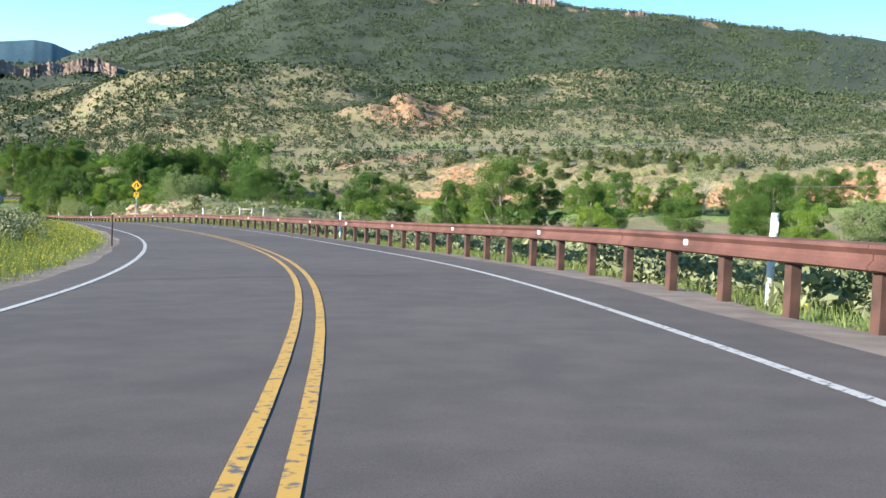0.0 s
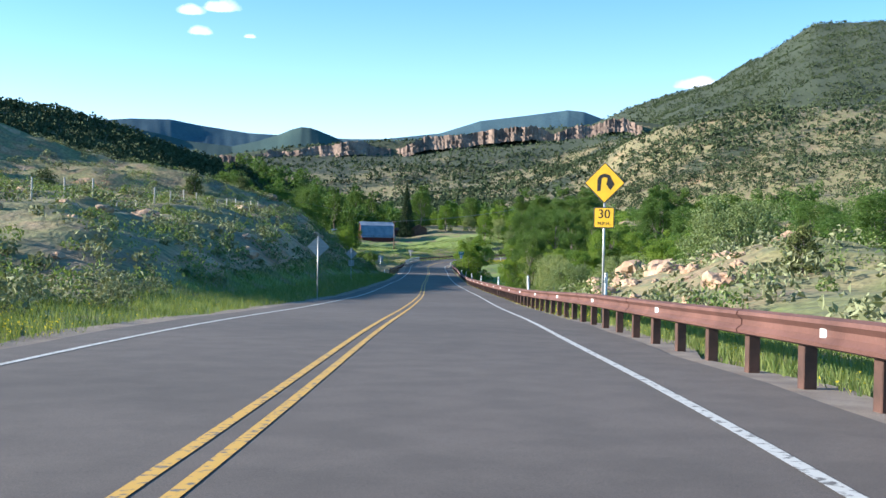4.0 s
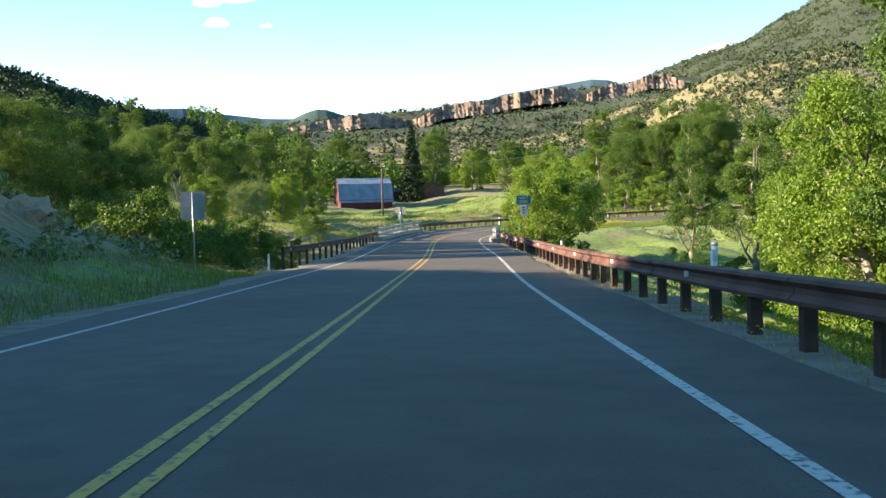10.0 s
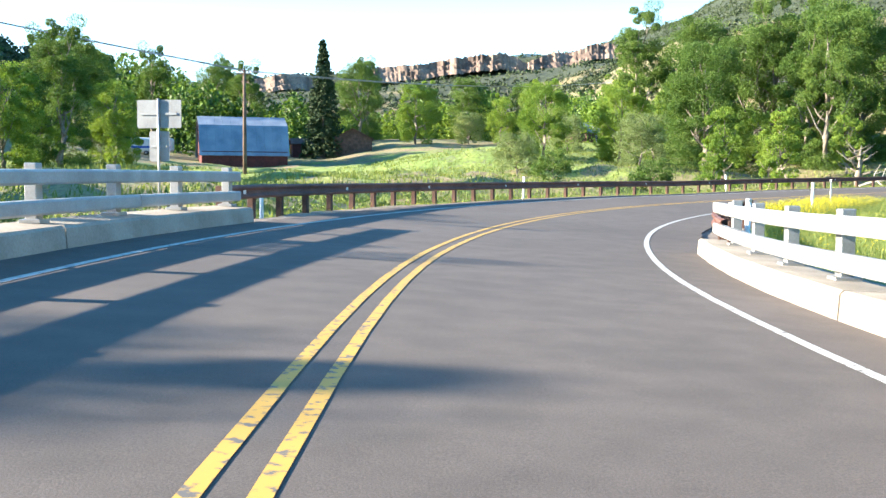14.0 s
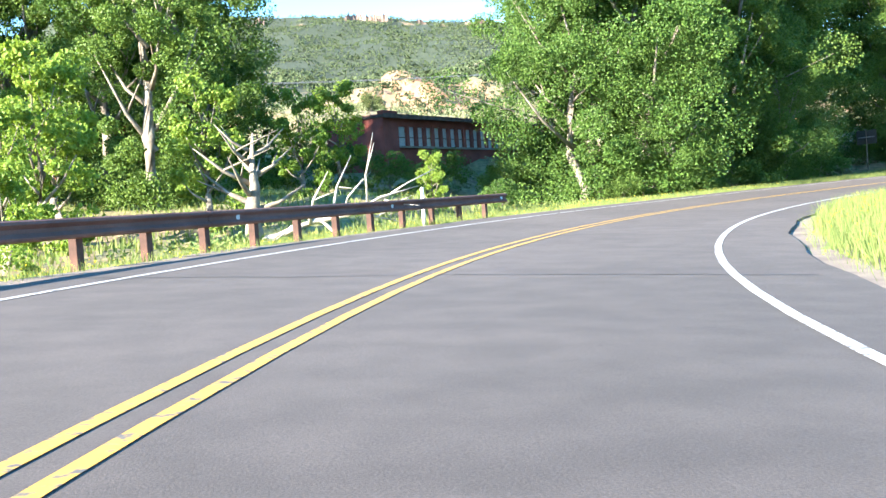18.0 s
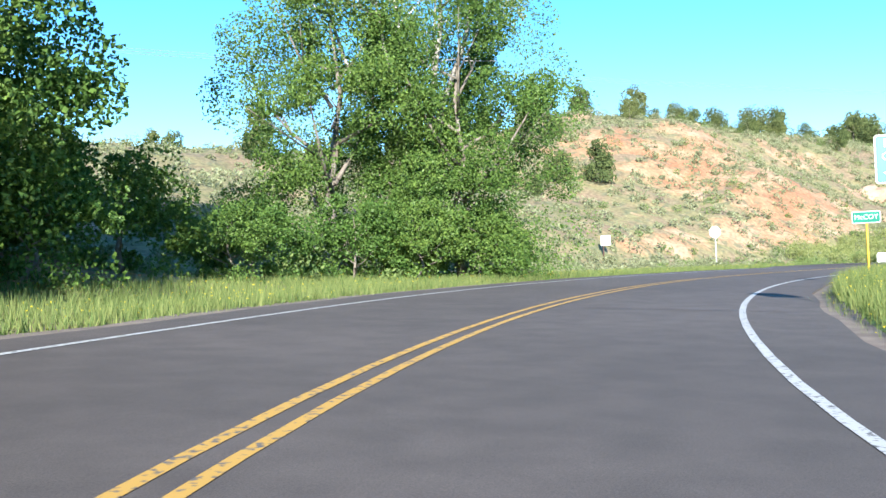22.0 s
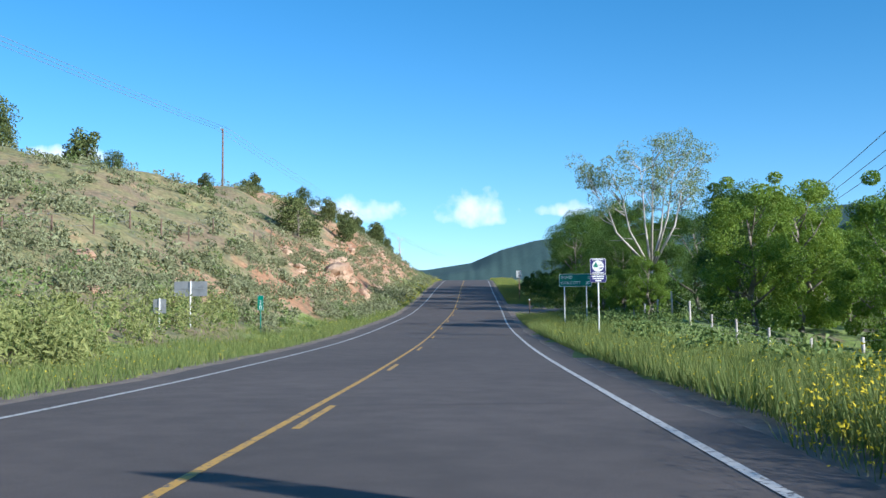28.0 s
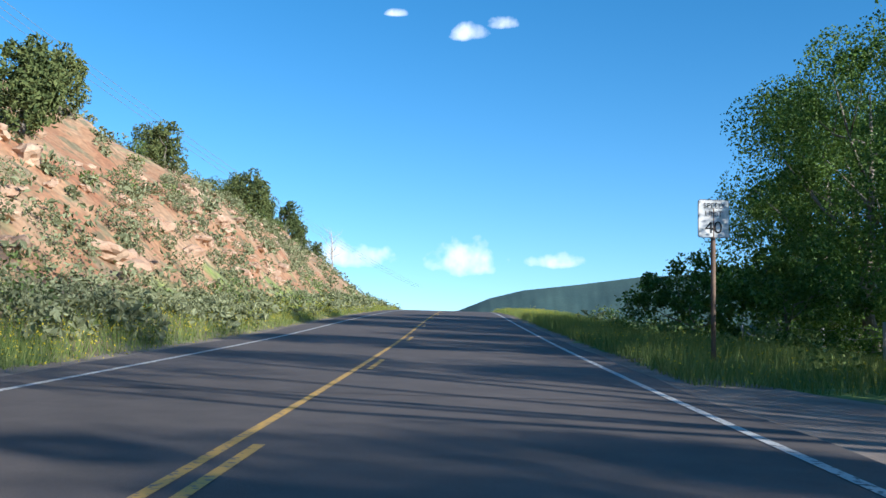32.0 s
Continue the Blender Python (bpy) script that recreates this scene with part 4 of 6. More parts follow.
def juniper_tree(name, label, seed, height, width, leaves=2600, mat=M_JUNIPER, category="tree"):
    rng = np.random.RandomState(seed)
    t = thing(name, label, category)
    boughs = []
    bm, tips = limbs(rng, height, width * 0.4, 3, 0.035 * height, first=0.1, apart=boughs)
    part("trunk", bm, M_BARK, t)
    for lb in boughs:
        part("limb", lb, M_BARK, t)
    k = 30
    u = rng.uniform(0.06, 1, k)
    a = rng.uniform(0, 6.28, k)
    rad = width * 0.5 * (1 - 0.6 * u**2.2) * rng.uniform(0.35, 0.95, k)
    c = np.stack([np.cos(a) * rad, np.sin(a) * rad, u * height * 0.92], 1)
    pts = clumps(c, rng.uniform(0.13, 0.24, k) * width, leaves // k, rng, 1.1)
    pts = pts[pts[:, 2] > 0.05]
    part_mesh("crown", cards_mesh("crown", leaf_cards(pts, 0.16 * height / 4, rng, aspect=1.7), [mat]), t)
    return t


def spruce_tree(height, width):
    rng = np.random.RandomState(11)
    t = thing("spruce_tree", "tall dark blue-green spruce beside the log cabin", "tree")
    part("trunk", tube([(0, 0, -0.4), (0, 0, height * 0.5), (0, 0, height)], [0.32, 0.18, 0.02], 8), M_BARK, t)
    pts = []
    for k in range(46):
        u = k / 46
        r = width * 0.5 * (1 - u)**0.85 + 0.15
        for q in range(int(9 + 8 * (1 - u))):
            a = rng.uniform(0, 6.28)
            w = rng.uniform(0.2, 1, 22)
            pts.append(np.stack([np.cos(a) * r * w, np.sin(a) * r * w, height * (0.05 + 0.95 * u) - 0.35 * r * w**1.4 + rng.normal(0, 0.12, 22)], 1)
                       + rng.normal(0, 0.12, (22, 3)))
    pts = np.concatenate(pts)
    part_mesh("crown", cards_mesh("crown", leaf_cards(pts, 0.3, rng, 0.5, 1.6), [M_SPRUCE]), t)
    return t


def place(tree, x, y, size=1.0, turn=0.0, z=None):
    z = ground_z(x, y) - 0.1 if z is None else z
    return copy_thing(tree, pose(x, y, z, 0, 0, turn) @ Matrix.Scale(size / tree.scale[0], 4))


def stand(tree, x, y, size=1.0, turn=0.0):
    """Puts the first one of a kind."""
    tree.matrix_basis = pose(x, y, ground_z(x, y) - 0.1, 0, 0, turn) @ Matrix.Scale(size, 4)
    tree.scale = (size, size, size)
    return tree


KINDS = {
    "a": leafy_tree("cottonwood_tree", "tall leafy cottonwood with a broad green crown", 21, 16, 9.5, 58000, 0.13, M_LEAF, low=0.03, lumps=76),
    "b": leafy_tree("cottonwood_tree", "slender leafy cottonwood with pale forked trunks", 22, 17, 7.0, 52000, 0.125, M_LEAF, low=0.02, lumps=76),
    "c": leafy_tree("cottonwood_tree", "bright green cottonwood leafy down to the ground", 23, 12, 7.5, 34000, 0.14, M_LEAF_BRIGHT, low=0.02, lumps=66),
    "d": leafy_tree("willow_tree", "rounded grey-green willow at the valley floor", 24, 8, 8, 20000, 0.15, M_LEAF_GREY, low=0.02, category="tree"),
    "e": leafy_tree("box_elder", "bushy bright green box elder beside the bridge", 25, 8, 6.5, 22000, 0.13, M_LEAF_BRIGHT, low=0.02, category="tree"),
    "f": leafy_tree("roadside_elm", "full leafy elm by the roadside, green to the ground", 26, 12, 9, 54000, 0.1, M_LEAF, low=0.0, lumps=64, category="tree"),
    "g": old_tree("old_cottonwood", "old cottonwood with bare pale upswept limbs and thin grey-green crown", 27, 15, 10),
    "h": leafy_tree("cottonwood_sapling", "young bright green cottonwood sapling", 28, 5, 2.6, 6500, 0.11, M_LEAF_BRIGHT, low=0.05, lumps=22, category="tree"),
    "s": leafy_tree("green_bush", "low dark green roadside bush", 29, 3.2, 4.2, 8000, 0.11, M_LEAF, low=0.0, lumps=26, category="bush"),
}
GROUPS = {"a": "valley cottonwoods", "b": "valley cottonwoods", "c": "bright cottonwoods", "d": "willows", "e": "bridge trees", "f": "roadside elms",
          "g": "old cottonwoods", "h": "saplings", "s": "bushes"}
for k, t in KINDS.items():
    t["group"] = GROUPS[k]
used = set()


def plant(kind, x, y, size=1.0):
    t = KINDS[kind]
    turn = (x * 37.7 + y * 17.3) % 360
    if kind not in used:
        used.add(kind)
        return stand(t, x, y, size, turn)
    return place(t, x, y, size, turn)


def plant_at(kind, s, d, size=1.0):
    x, y, _ = beside(s, d)
    return plant(kind, x, y, size)


# the valley's belt of trees, below the first bend
for k, x, y, sz in (("a", -82, 217, .6), ("b", -74, 214, .6), ("c", -64, 206, .9), ("d", -40, 160, 1.15), ("a", -35, 187, .95), ("b", -22, 184, .85),
                    ("a", -8, 175, .85), ("d", -2, 166, 1.0), ("a", 8, 150, 1.0), ("b", 15, 159, 1.0), ("c", 21, 148, .95), ("a", 33, 146, .75),
                    ("c", 50, 142, .95), ("d", 64, 157, 1.2), ("a", 78, 150, .9), ("d", 40, 140, .9), ("b", -52, 200, .95), ("a", -60, 222, 1.0),
                    ("b", -30, 205, .9), ("a", -15, 200, .95), ("d", -28, 168, 1.0), ("a", 2, 190, .9), ("b", 25, 180, .9), ("a", -45, 230, 1.0),
                    ("b", -70, 240, 1.05), ("a", -85, 250, 1.0), ("b", -55, 250, .9), ("a", 55, 175, .9), ("c", 90, 165, .9), ("a", 105, 150, .95),
                    ("d", 82, 132, .9), ("c", -12, 158, .7), ("b", 120, 140, .9), ("a", 140, 150, 1.0), ("d", 100, 120, 1.0)):
    plant(k, x, y, sz)
belt = np.random.RandomState(33)
for k in range(30):
    x = belt.uniform(-62, 95)
    y = 172 - 0.28 * x + belt.uniform(-14, 24)
    plant("abcd"[k % 4], x, y, belt.uniform(.6, .85) if k % 4 < 2 else belt.uniform(.75, 1.05))
# tall trees right of the descent
for k, s, d, sz in (("b", 292, -18, .6), ("a", 284, -22, .68), ("b", 274, -17, .62), ("a", 262, -20, .7), ("a", 250, -16.5, .87), ("c", 255, -15, .85), ("c", 245, -19, .95), ("a", 241, -19.5, .9),
                    ("b", 232, -21, .75), ("c", 222, -25, 1.0), ("b", 212, -23, .65), ("a", 204, -30, .72), ("c", 193, -24, .8), ("d", 186, -20, .9),
                    ("d", 200, -17, .75), ("d", 211, -17, .8), ("d", 221, -17.5, .75), ("c", 206, -19, .65), ("c", 228, -18, .7), ("d", 235, -17, .8), ("c", 246, -17, .7), ("d", 258, -17, .8), ("c", 268, -18, .7), ("d", 183, -26, .8), ("c", 188, -30, .8), ("b", 255, -32, .7), ("a", 272, -32, .75), ("b", 225, -36, .75), ("d", 176, -24, .8), ("b", 236, -32, .7), ("c", 264, -26, .9), ("c", 232, -26, 1.0)):
    plant_at(k, s, d, sz)
for s, d, sz in ((306.5, -8.8, 1.12), (309, -10.8, 1.18), (313, -9.4, .8)):
    plant_at("e", s, d, sz)
# shaded trees and willows left of the bridge, then the trees behind the barn
for k, x, y, sz in (("a", -196, 318, .8), ("b", -204, 331, .85), ("a", -213, 344, .85), ("b", -230, 370, .9), ("a", -247, 392, 1.0), ("b", -243, 428, 1.0),
                    ("a", -256, 436, 1.1), ("b", -250, 412, 1.05), ("a", -233, 449, 1.0), ("b", -240, 464, 1.05), ("c", -222, 455, .95), ("a", -218, 466, .8),
                    ("c", -203, 447, .75), ("a", -209, 474, .8), ("b", -226, 352, .8), ("a", -262, 410, 1.0), ("c", -212, 432, .9), ("d", -206, 440, .7),
                    ("b", -184, 300, .8), ("a", -176, 285, .75), ("a", -215, 325, .9), ("b", -192, 336, .7), ("c", -182, 452, .9), ("a", -176, 460, .7),
                    ("a", -190, 475, .8), ("b", -275, 380, 1.0), ("a", -285, 400, 1.0), ("b", -240, 340, .9), ("a", -165, 268, .7), ("b", -155, 255, .6),
                    ("c", -172, 418, .85), ("h", -163, 396, 1.2), ("d", -176, 404, .6), ("b", -266, 450, 1.1), ("a", -280, 430, 1.0), ("c", -245, 375, .8)):
    plant(k, x, y, sz)
for s, d, sz in ((268, 13, 1.1), (274, 17, 1.3), (281, 12, 1.0), (288, 16, 1.4), (296, 13, 1.2), (303, 18, 1.4), (312, 14, 1.1), (320, 20, 1.3), (328, 16, 1.0), (291, 22, 1.5), (278, 24, 1.5), (308, 26, 1.5)):
    plant_at("s", s, d, sz)
# groves on the outside of the long bend
for k, s, d, sz in (("b", 408, 50, 1.1), ("a", 411, 44, 1.1), ("b", 414, 37, 1.15), ("a", 416, 29, 1.1), ("b", 411, 24, .95), ("a", 421, 40, 1.1), ("a", 405, 33, .9),
                    ("f", 427, 13.5, 1.2), ("b", 429, 13.5, 1.0), ("a", 431, 18, 1.1), ("b", 434, 12.5, 1.0), ("a", 438, 16, 1.0), ("b", 441, 12, .95),
                    ("b", 453, 10.5, .9), ("a", 455, 14, .85), ("f", 475.5, 8.2, .97), ("f", 473, 12, 1.0), ("g", 477, 10.5, 1.1), ("f", 478.5, 11.5, .95), ("s", 472, 8.2, .9), ("s", 475, 7.3, .9), ("s", 478, 8, .8), ("s", 470, 9.5, .9), ("f", 433, 14, 1.0), ("b", 456, 11, .9), ("f", 441, 15, 1.1),
                    ("a", 430, 11, 1.2), ("a", 432.5, 16.5, 1.3), ("b", 436, 10, 1.15), ("f", 437, 12.5, 1.3), ("a", 444.5, 14.5, 1.2), ("b", 438.5, 19, 1.25), ("f", 446, 17, 1.3), ("a", 451, 17, 1.15), ("f", 454, 12, 1.25), ("a", 458, 14, 1.0),
                    ("f", 430, 9.5, .8), ("f", 439.5, 9, .75), ("h", 408, 18, 1.3)):
    plant_at(k, s, d, sz)
for s, d, sz in ((396, 14, 1.1), (400, 17, 1.4), (404, 21, 1.5), (412, 10.5, .55), (391, 15, 1.0), (398, 21, 1.5)):
    plant_at("h", s, d, sz)
for s, d, sz in ((429, 10, .8), (436, 9.5, .7), (444, 9.8, .8), (457, 10, .9), (461, 11, 1.0), (464, 10, .7), (417, 10.5, .45), (427, 10.5, .6), (447, 13, 1.0), (390, 20, 1.0), (384, 24, .9),
                (466, 10.5, .8), (476, 11, .6)):
    plant_at("s", s, d, sz)
for k, x, y, sz in (("a", -141, 399, 1.0), ("b", -146, 396, 1.0), ("a", -152, 398, 1.0), ("b", -158, 399, .95), ("c", -150, 388, .6), ("c", -165, 390, .8), ("d", -160, 380, .7), ("c", -172, 385, .75), ("d", -170, 372, .6),
                    ("c", -182, 318, .6), ("c", -188, 327, .65), ("d", -178, 306, .7), ("c", -196, 338, .7), ("d", -186, 316, .8), ("c", -172, 292, .6), ("d", -168, 280, .7), ("c", -200, 350, .7), ("d", -205, 352, .8),
                    ("h", -136.5, 392, 1.2), ("h", -134.2, 396, 1.3), ("h", -138.5, 399, 1.4), ("s", -131, 399, .8), ("s", -127.5, 401, .8), ("s", -124, 399.5, .85), ("s", -133.5, 402, .8), ("s", -129.5, 396, .6), ("s", -136, 403, .9),
                    ("c", -178, 432, .9), ("d", -186, 425, .8), ("c", -192, 438, 1.0), ("c", -168, 428, .8)):
    plant(k, x, y, sz)
# trees along the last straight
for k, s, d, sz in (("g", 643.0, -17.6, 1.08), ("a", 633, -23, .8), ("f", 640, -25, 1.0), ("c", 625, -26, .9), ("f", 655, -24, 1.0), ("b", 668, -20, .7), ("f", 674, -14.5, .95),
                    ("f", 683, -16.5, 1.05), ("a", 690, -20, .8), ("f", 664, -17, .8), ("c", 615, -30, .9), ("d", 606, -26, .7), ("f", 650, -16, .7), ("s", 628, -15, 1.3),
                    ("s", 640, -13, 1.2), ("s", 656, -11, 1.1), ("c", 640, -34, 1.0), ("a", 622, -40, .9), ("d", 590, -30, .8), ("c", 575, -34, .8), ("f", 671, -24, .9),
                    ("c", 606, -17, .75), ("c", 611, -21, .8), ("c", 622, -14, .42), ("c", 627, -13, .36), ("h", 618, -11.8, .8), ("h", 632, -12, .8), ("c", 600, -22, .8), ("s", 668, -10, 1.0), ("s", 677, -9.5, 1.0), ("f", 660, -12.5, .75), ("f", 679, -21, 1.1)):
    plant_at(k, s, d, sz)
for s, d, sz in ((589, 20, .5), (562, 13, .3), (571, 13, .28)):
    plant_at("c", s, d, sz)
stand(spruce_tree(19.0, 7.5), -223, 421)

# junipers: the single ones on the slopes beside the road
JUN = [juniper_tree("juniper_tree", "dark rounded juniper on a red earth slope", 31, 3.8, 4.8, 3000),
       juniper_tree("pinyon_tree", "dark upright pinyon pine on a dry slope", 32, 4.6, 3.9, 3000)]
for t in JUN:
    t["group"] = "hillside junipers"
rng = np.random.RandomState(40)
spots = [(44.1, 423.1, 1.0), (48.9, 441.4, 1.0), (41.9, 443.3, .9), (69.2, 413.8, 1.0), (73.1, 400.9, 1.1), (28.4, 399.6, .95), (109.4, 354.9, 1.35), (177.6, 327, 1.2), (166, 328, 1.1), (126, 345, .9)]
sd_spots = [(566, 62, .9), (575, 66, .8), (582, 58, 1.0), (590, 62, .9), (598, 50, 1.1), (604, 58, 1.0), (612, 48, 1.0), (620, 42, 1.0), (628, 36, .9), (634, 40, 1.0),
            (560, 45, .8), (556, 60, .8), (546, 66, .8), (538, 60, .9), (528, 68, .9), (520, 58, .8), (512, 66, .8), (500, 60, .8), (492, 70, .9), (484, 58, .7),
            (640, 30, .8), (648, 24, .8), (682, 21, .9), (690, 18, .8), (697, 22, 1.0), (704, 17, .9), (711, 20, 1.0), (716, 14, .9), (722, 18, 1.0),
            (728, 15, 1.1), (735, 20, 1.0), (741, 14, .8), (686, 28, .9), (700, 30, 1.0), (655, 33, .5), (600, 34, .7), (590, 40, .8), (578, 44, .7),
            (545, 50, .7), (530, 46, .6), (515, 44, .6), (470, 62, .8), (460, 68, .8), (625, 52, 1.0), (640, 46, 1.0), (610, 62, 1.0), (595, 70, 1.0), (660, 40, 1.0),
            (110, 40, .7), (150, 45, .8), (190, 40, .9), (215, 30, .9), (228, 26, .7), (140, 60, .9), (95, 62, .9), (70, 60, .8), (175, 62, 1.0), (210, 55, 1.0), (235, 44, 1.0),
            (118, -14, .6), (60, -26, .7), (75, -22, .6), (132, -28, .8), (750, 17, 1.0), (758, 20, .9), (766, 16, .8)]
jr = np.random.RandomState(41)
while len(sd_spots) < 250:
    s, d = jr.uniform(440, 650), jr.uniform(34, 84)
    if jr.rand() < (d - 22) / 50:
        sd_spots.append((s, d, jr.uniform(.4, .95)))
for s, d, sz in sd_spots:
    x, y, _ = beside(s, d)
    spots.append((x, y, sz))
for k, (x, y, sz) in enumerate(spots):
    t = JUN[k % 2]
    sz *= 0.68 if y < 375 and x > 40 else 1.0
    sz *= 0.85 + 0.5 * rng.rand()
    if 10 < k - 10 < len(sd_spots) and sd_spots[k - 10][0] < 522:
        sz *= 0.72
    if k < 2:
        stand(t, x, y, sz, rng.uniform(0, 360))
    else:
        place(t, x, y, sz, rng.uniform(0, 360))


def scatter(name, label, category, pts, sizes, per, leaf, mat, seed, squash=0.75, aspect=1.0, mats=None, share=0.0):
    """Many small plants joined into one object."""
    rng = np.random.RandomState(seed)
    v = clumps(pts, sizes, per, rng, squash)
    if np.isscalar(leaf):
        cards = leaf_cards(v, leaf, rng, aspect=aspect)
    else:
        cards = leaf_cards(v, 1.0, rng, aspect=aspect)
        mid = cards.mean(1, keepdims=True)
        cards = mid + (cards - mid) * np.repeat(leaf, per)[:, None, None]
    index = None
    if mats:
        index = np.repeat((rng.rand(len(pts)) < share).astype(int), per)
    return tagged(new(name, cards_mesh(name, cards, mats or [mat], index)), label, category, kind="stuff")


# far woods: dark evergreens over the foothills and mountains
rng = np.random.RandomState(50)
m = 150000
yaw = np.where(rng.rand(m) < 0.8, rng.uniform(-45, 80, m), rng.uniform(-145, -95, m))
r = 300 * np.exp(rng.uniform(0, math.log(4700 / 300), m))
x = MID[0] - r * np.sin(np.radians(yaw))
y = MID[1] + r * np.cos(np.radians(yaw))
ss, dd, _ = nearest(x, y)
dens = np.interp(r, [300, 500, 900, 1500, 3300], [0.2, 0.5, 1.0, 1.0, 1.0]) * (0.55 + 0.6 * (GULLY(x * 1.7, y * 1.7) > -0.1))
dens = dens + 0.9 * ((yaw > 44) & (r < 700))
ok = (np.abs(dd) > 75) & (rng.rand(m) < dens)
ok &= ~((yaw > 10) & (yaw < 44) & (r < 430))
ok &= (yaw > -90) | (rng.rand(m) < 0.4) & ~((yaw > 18.5) & (r > 1700)) & (r < 3300)
ok &= ~((yaw > -34) & (yaw < 10) & (r > 425) & (r < 600) & (rng.rand(m) < 0.6))
ok &= (np.abs(r - 1385) > 16) | (yaw < 18)
x, y, r = x[ok], y[ok], r[ok]
z = land(x, y)
size = rng.uniform(1.3, 2.6, len(x)) * np.interp(r, [300, 1000, 3300, 4700], [0.95, 1.15, 1.8, 2.2])
near = r < 800
for k, per, leaf in ((near, 17, 0.6), (~near, 5, 1.2)):
    scatter("far_woods", "dark evergreen woods scattered over far slopes", "woods", np.stack([x, y, z + size * 0.7], 1)[k], size[k], per, size[k] * leaf, M_WOODS, 51, 1.0)
# thick woods on the mountain's side and the foothill before it
for m, r0, r1, y0, y1, lo, hi, per in ((46000, 1450, 3120, -22, 24, 2.2, 4.4, 4), (15000, 620, 1250, -34, 34, 1.3, 2.7, 7)):
    yaw = rng.uniform(y0, y1, m)
    r = np.sqrt(rng.uniform(r0**2, r1**2, m))
    x, y = MID[0] - r * np.sin(np.radians(yaw)), MID[1] + r * np.cos(np.radians(yaw))
    ok = (np.abs(r - 1385) > 18) & (GULLY(x * 2.3, y * 2.3) > -0.6 + 0.5 * rng.rand(m)) & ~((yaw > 19) & (r > 1400)) & (np.hypot(x + 32, y - 915) > 50) & ((r < 2850) | (r > 2900) | (rng.rand(m) < 0.3))
    x, y = x[ok], y[ok]
    size = rng.uniform(lo, hi, len(x))
    scatter("far_woods", "dark juniper and pine woods on the mountain side", "woods", np.stack([x, y, land(x, y) + size * 0.6], 1), size, per, size * 0.95, M_WOODS, 54, 1.0)
# a belt of far cottonwoods along the valley floor
m = 1500
yaw = rng.uniform(8, 50, m)
r = rng.uniform(250, 560, m)
x = MID[0] - r * np.sin(np.radians(yaw))
y = MID[1] + r * np.cos(np.radians(yaw))
ok = (np.abs(nearest(x, y)[1]) > 115) & ~((np.abs(x + 210) < 26) & (np.abs(y - 425) < 40))
x, y = x[ok][:620], y[ok][:620]
size = rng.uniform(2.6, 4.6, len(x))
for lift in (0.8, 2.0):
    scatter("far_cottonwoods", "belt of green cottonwoods along the valley floor", "trees", np.stack([x, y, land(x, y) + size * lift], 1), size * (1.1 - 0.15 * lift), 150, 0.85, M_LEAF, 52, 1.1)

# brighter trees standing nearer, before and behind the barn
m = 900
yaw = rng.uniform(12, 46, m)
r = rng.uniform(215, 330, m)
x = MID[0] - r * np.sin(np.radians(yaw))
y = MID[1] + r * np.cos(np.radians(yaw))
sn, dn, _ = nearest(x, y)
ok = (np.abs(dn) > 88) & ~((np.abs(x + 218) < 30) & (np.abs(y - 415) < 42))
x, y = x[ok][:160], y[ok][:160]
size = rng.uniform(1.8, 3.4, len(x))
for lift in (0.6, 1.7):
    scatter("far_cottonwoods", "bright green cottonwoods beyond the meadow", "trees", np.stack([x, y, land(x, y) + size * lift], 1), size * (1.1 - 0.15 * lift), 260, 0.5, M_LEAF_BRIGHT, 53, 1.1)
# tall trees added out of view on the bank, to shade the road before the bridge
for k, s, d, sz in (("a", 272, 36, .85), ("b", 279, 32, .85), ("a", 286, 38, .9), ("b", 293, 33, .85), ("a", 300, 37, .9), ("b", 307, 34, .8), ("a", 313, 40, .85), ("a", 298, 27, .75), ("b", 306, 28, .75), ("a", 314, 29, .75), ("b", 322, 31, .7), ("a", 290, 27, .75), ("a", 273, 28, .8), ("b", 280, 27, .8), ("f", 285, 24, .8)):
    plant_at(k, s, d, sz)

# sagebrush and green shrubs on the slopes near the road
rng = np.random.RandomState(60)


def strip(count, s0, s1, d0, d1, power=1.0):
    s = rng.uniform(s0, s1, count)
    d = d0 + (d1 - d0) * rng.rand(count)**power
    p = on_road(s, d)
    return np.stack([p[:, 0], p[:, 1], land(p[:, 0], p[:, 1])], 1)


sage = np.concatenate([strip(1300, -20, 95, 9, 60, 1.2), strip(1700, 88, 262, 8.5, 55), strip(5600, 430, 610, 12, 85), strip(520, 592, 645, 13, 48), strip(60, 600, 645, 8.5, 13), strip(420, 645, 760, 15, 45), strip(260, 600, 760, 8.5, 14), strip(500, 50, 170, -30, -8),
                       strip(200, -20, 62, -11, -6.6), strip(260, 640, 760, 5.6, 8.4), strip(200, 690, 860, -40, -8), strip(120, 335, 420, -40, -14)])
size = rng.uniform(0.3, 0.85, len(sage))
sage[:, 2] += size * 0.35
scatter("sagebrush", "grey-green sagebrush dotted over dry slopes", "shrubs", sage, size, 40, 0.17, M_SAGE, 61, 0.75, 1.6)
shrub = np.concatenate([strip(620, 100, 262, 8.5, 40), strip(420, 430, 600, 8, 70), strip(45, 600, 760, 6.5, 9), strip(90, 600, 760, 12, 40), strip(110, 529, 575, 9, 15), strip(50, 570, 612, 8.5, 15), strip(60, 526, 545, 12, 20), strip(60, 508, 524, 9, 14), strip(130, 60, 170, -30, -7),
                        strip(300, 465, 600, -16, -7), strip(190, 600, 700, -16, -7.5), strip(160, 330, 400, 8, 18), strip(90, 0, 80, 12, 40), strip(120, 170, 300, -14, -8)])
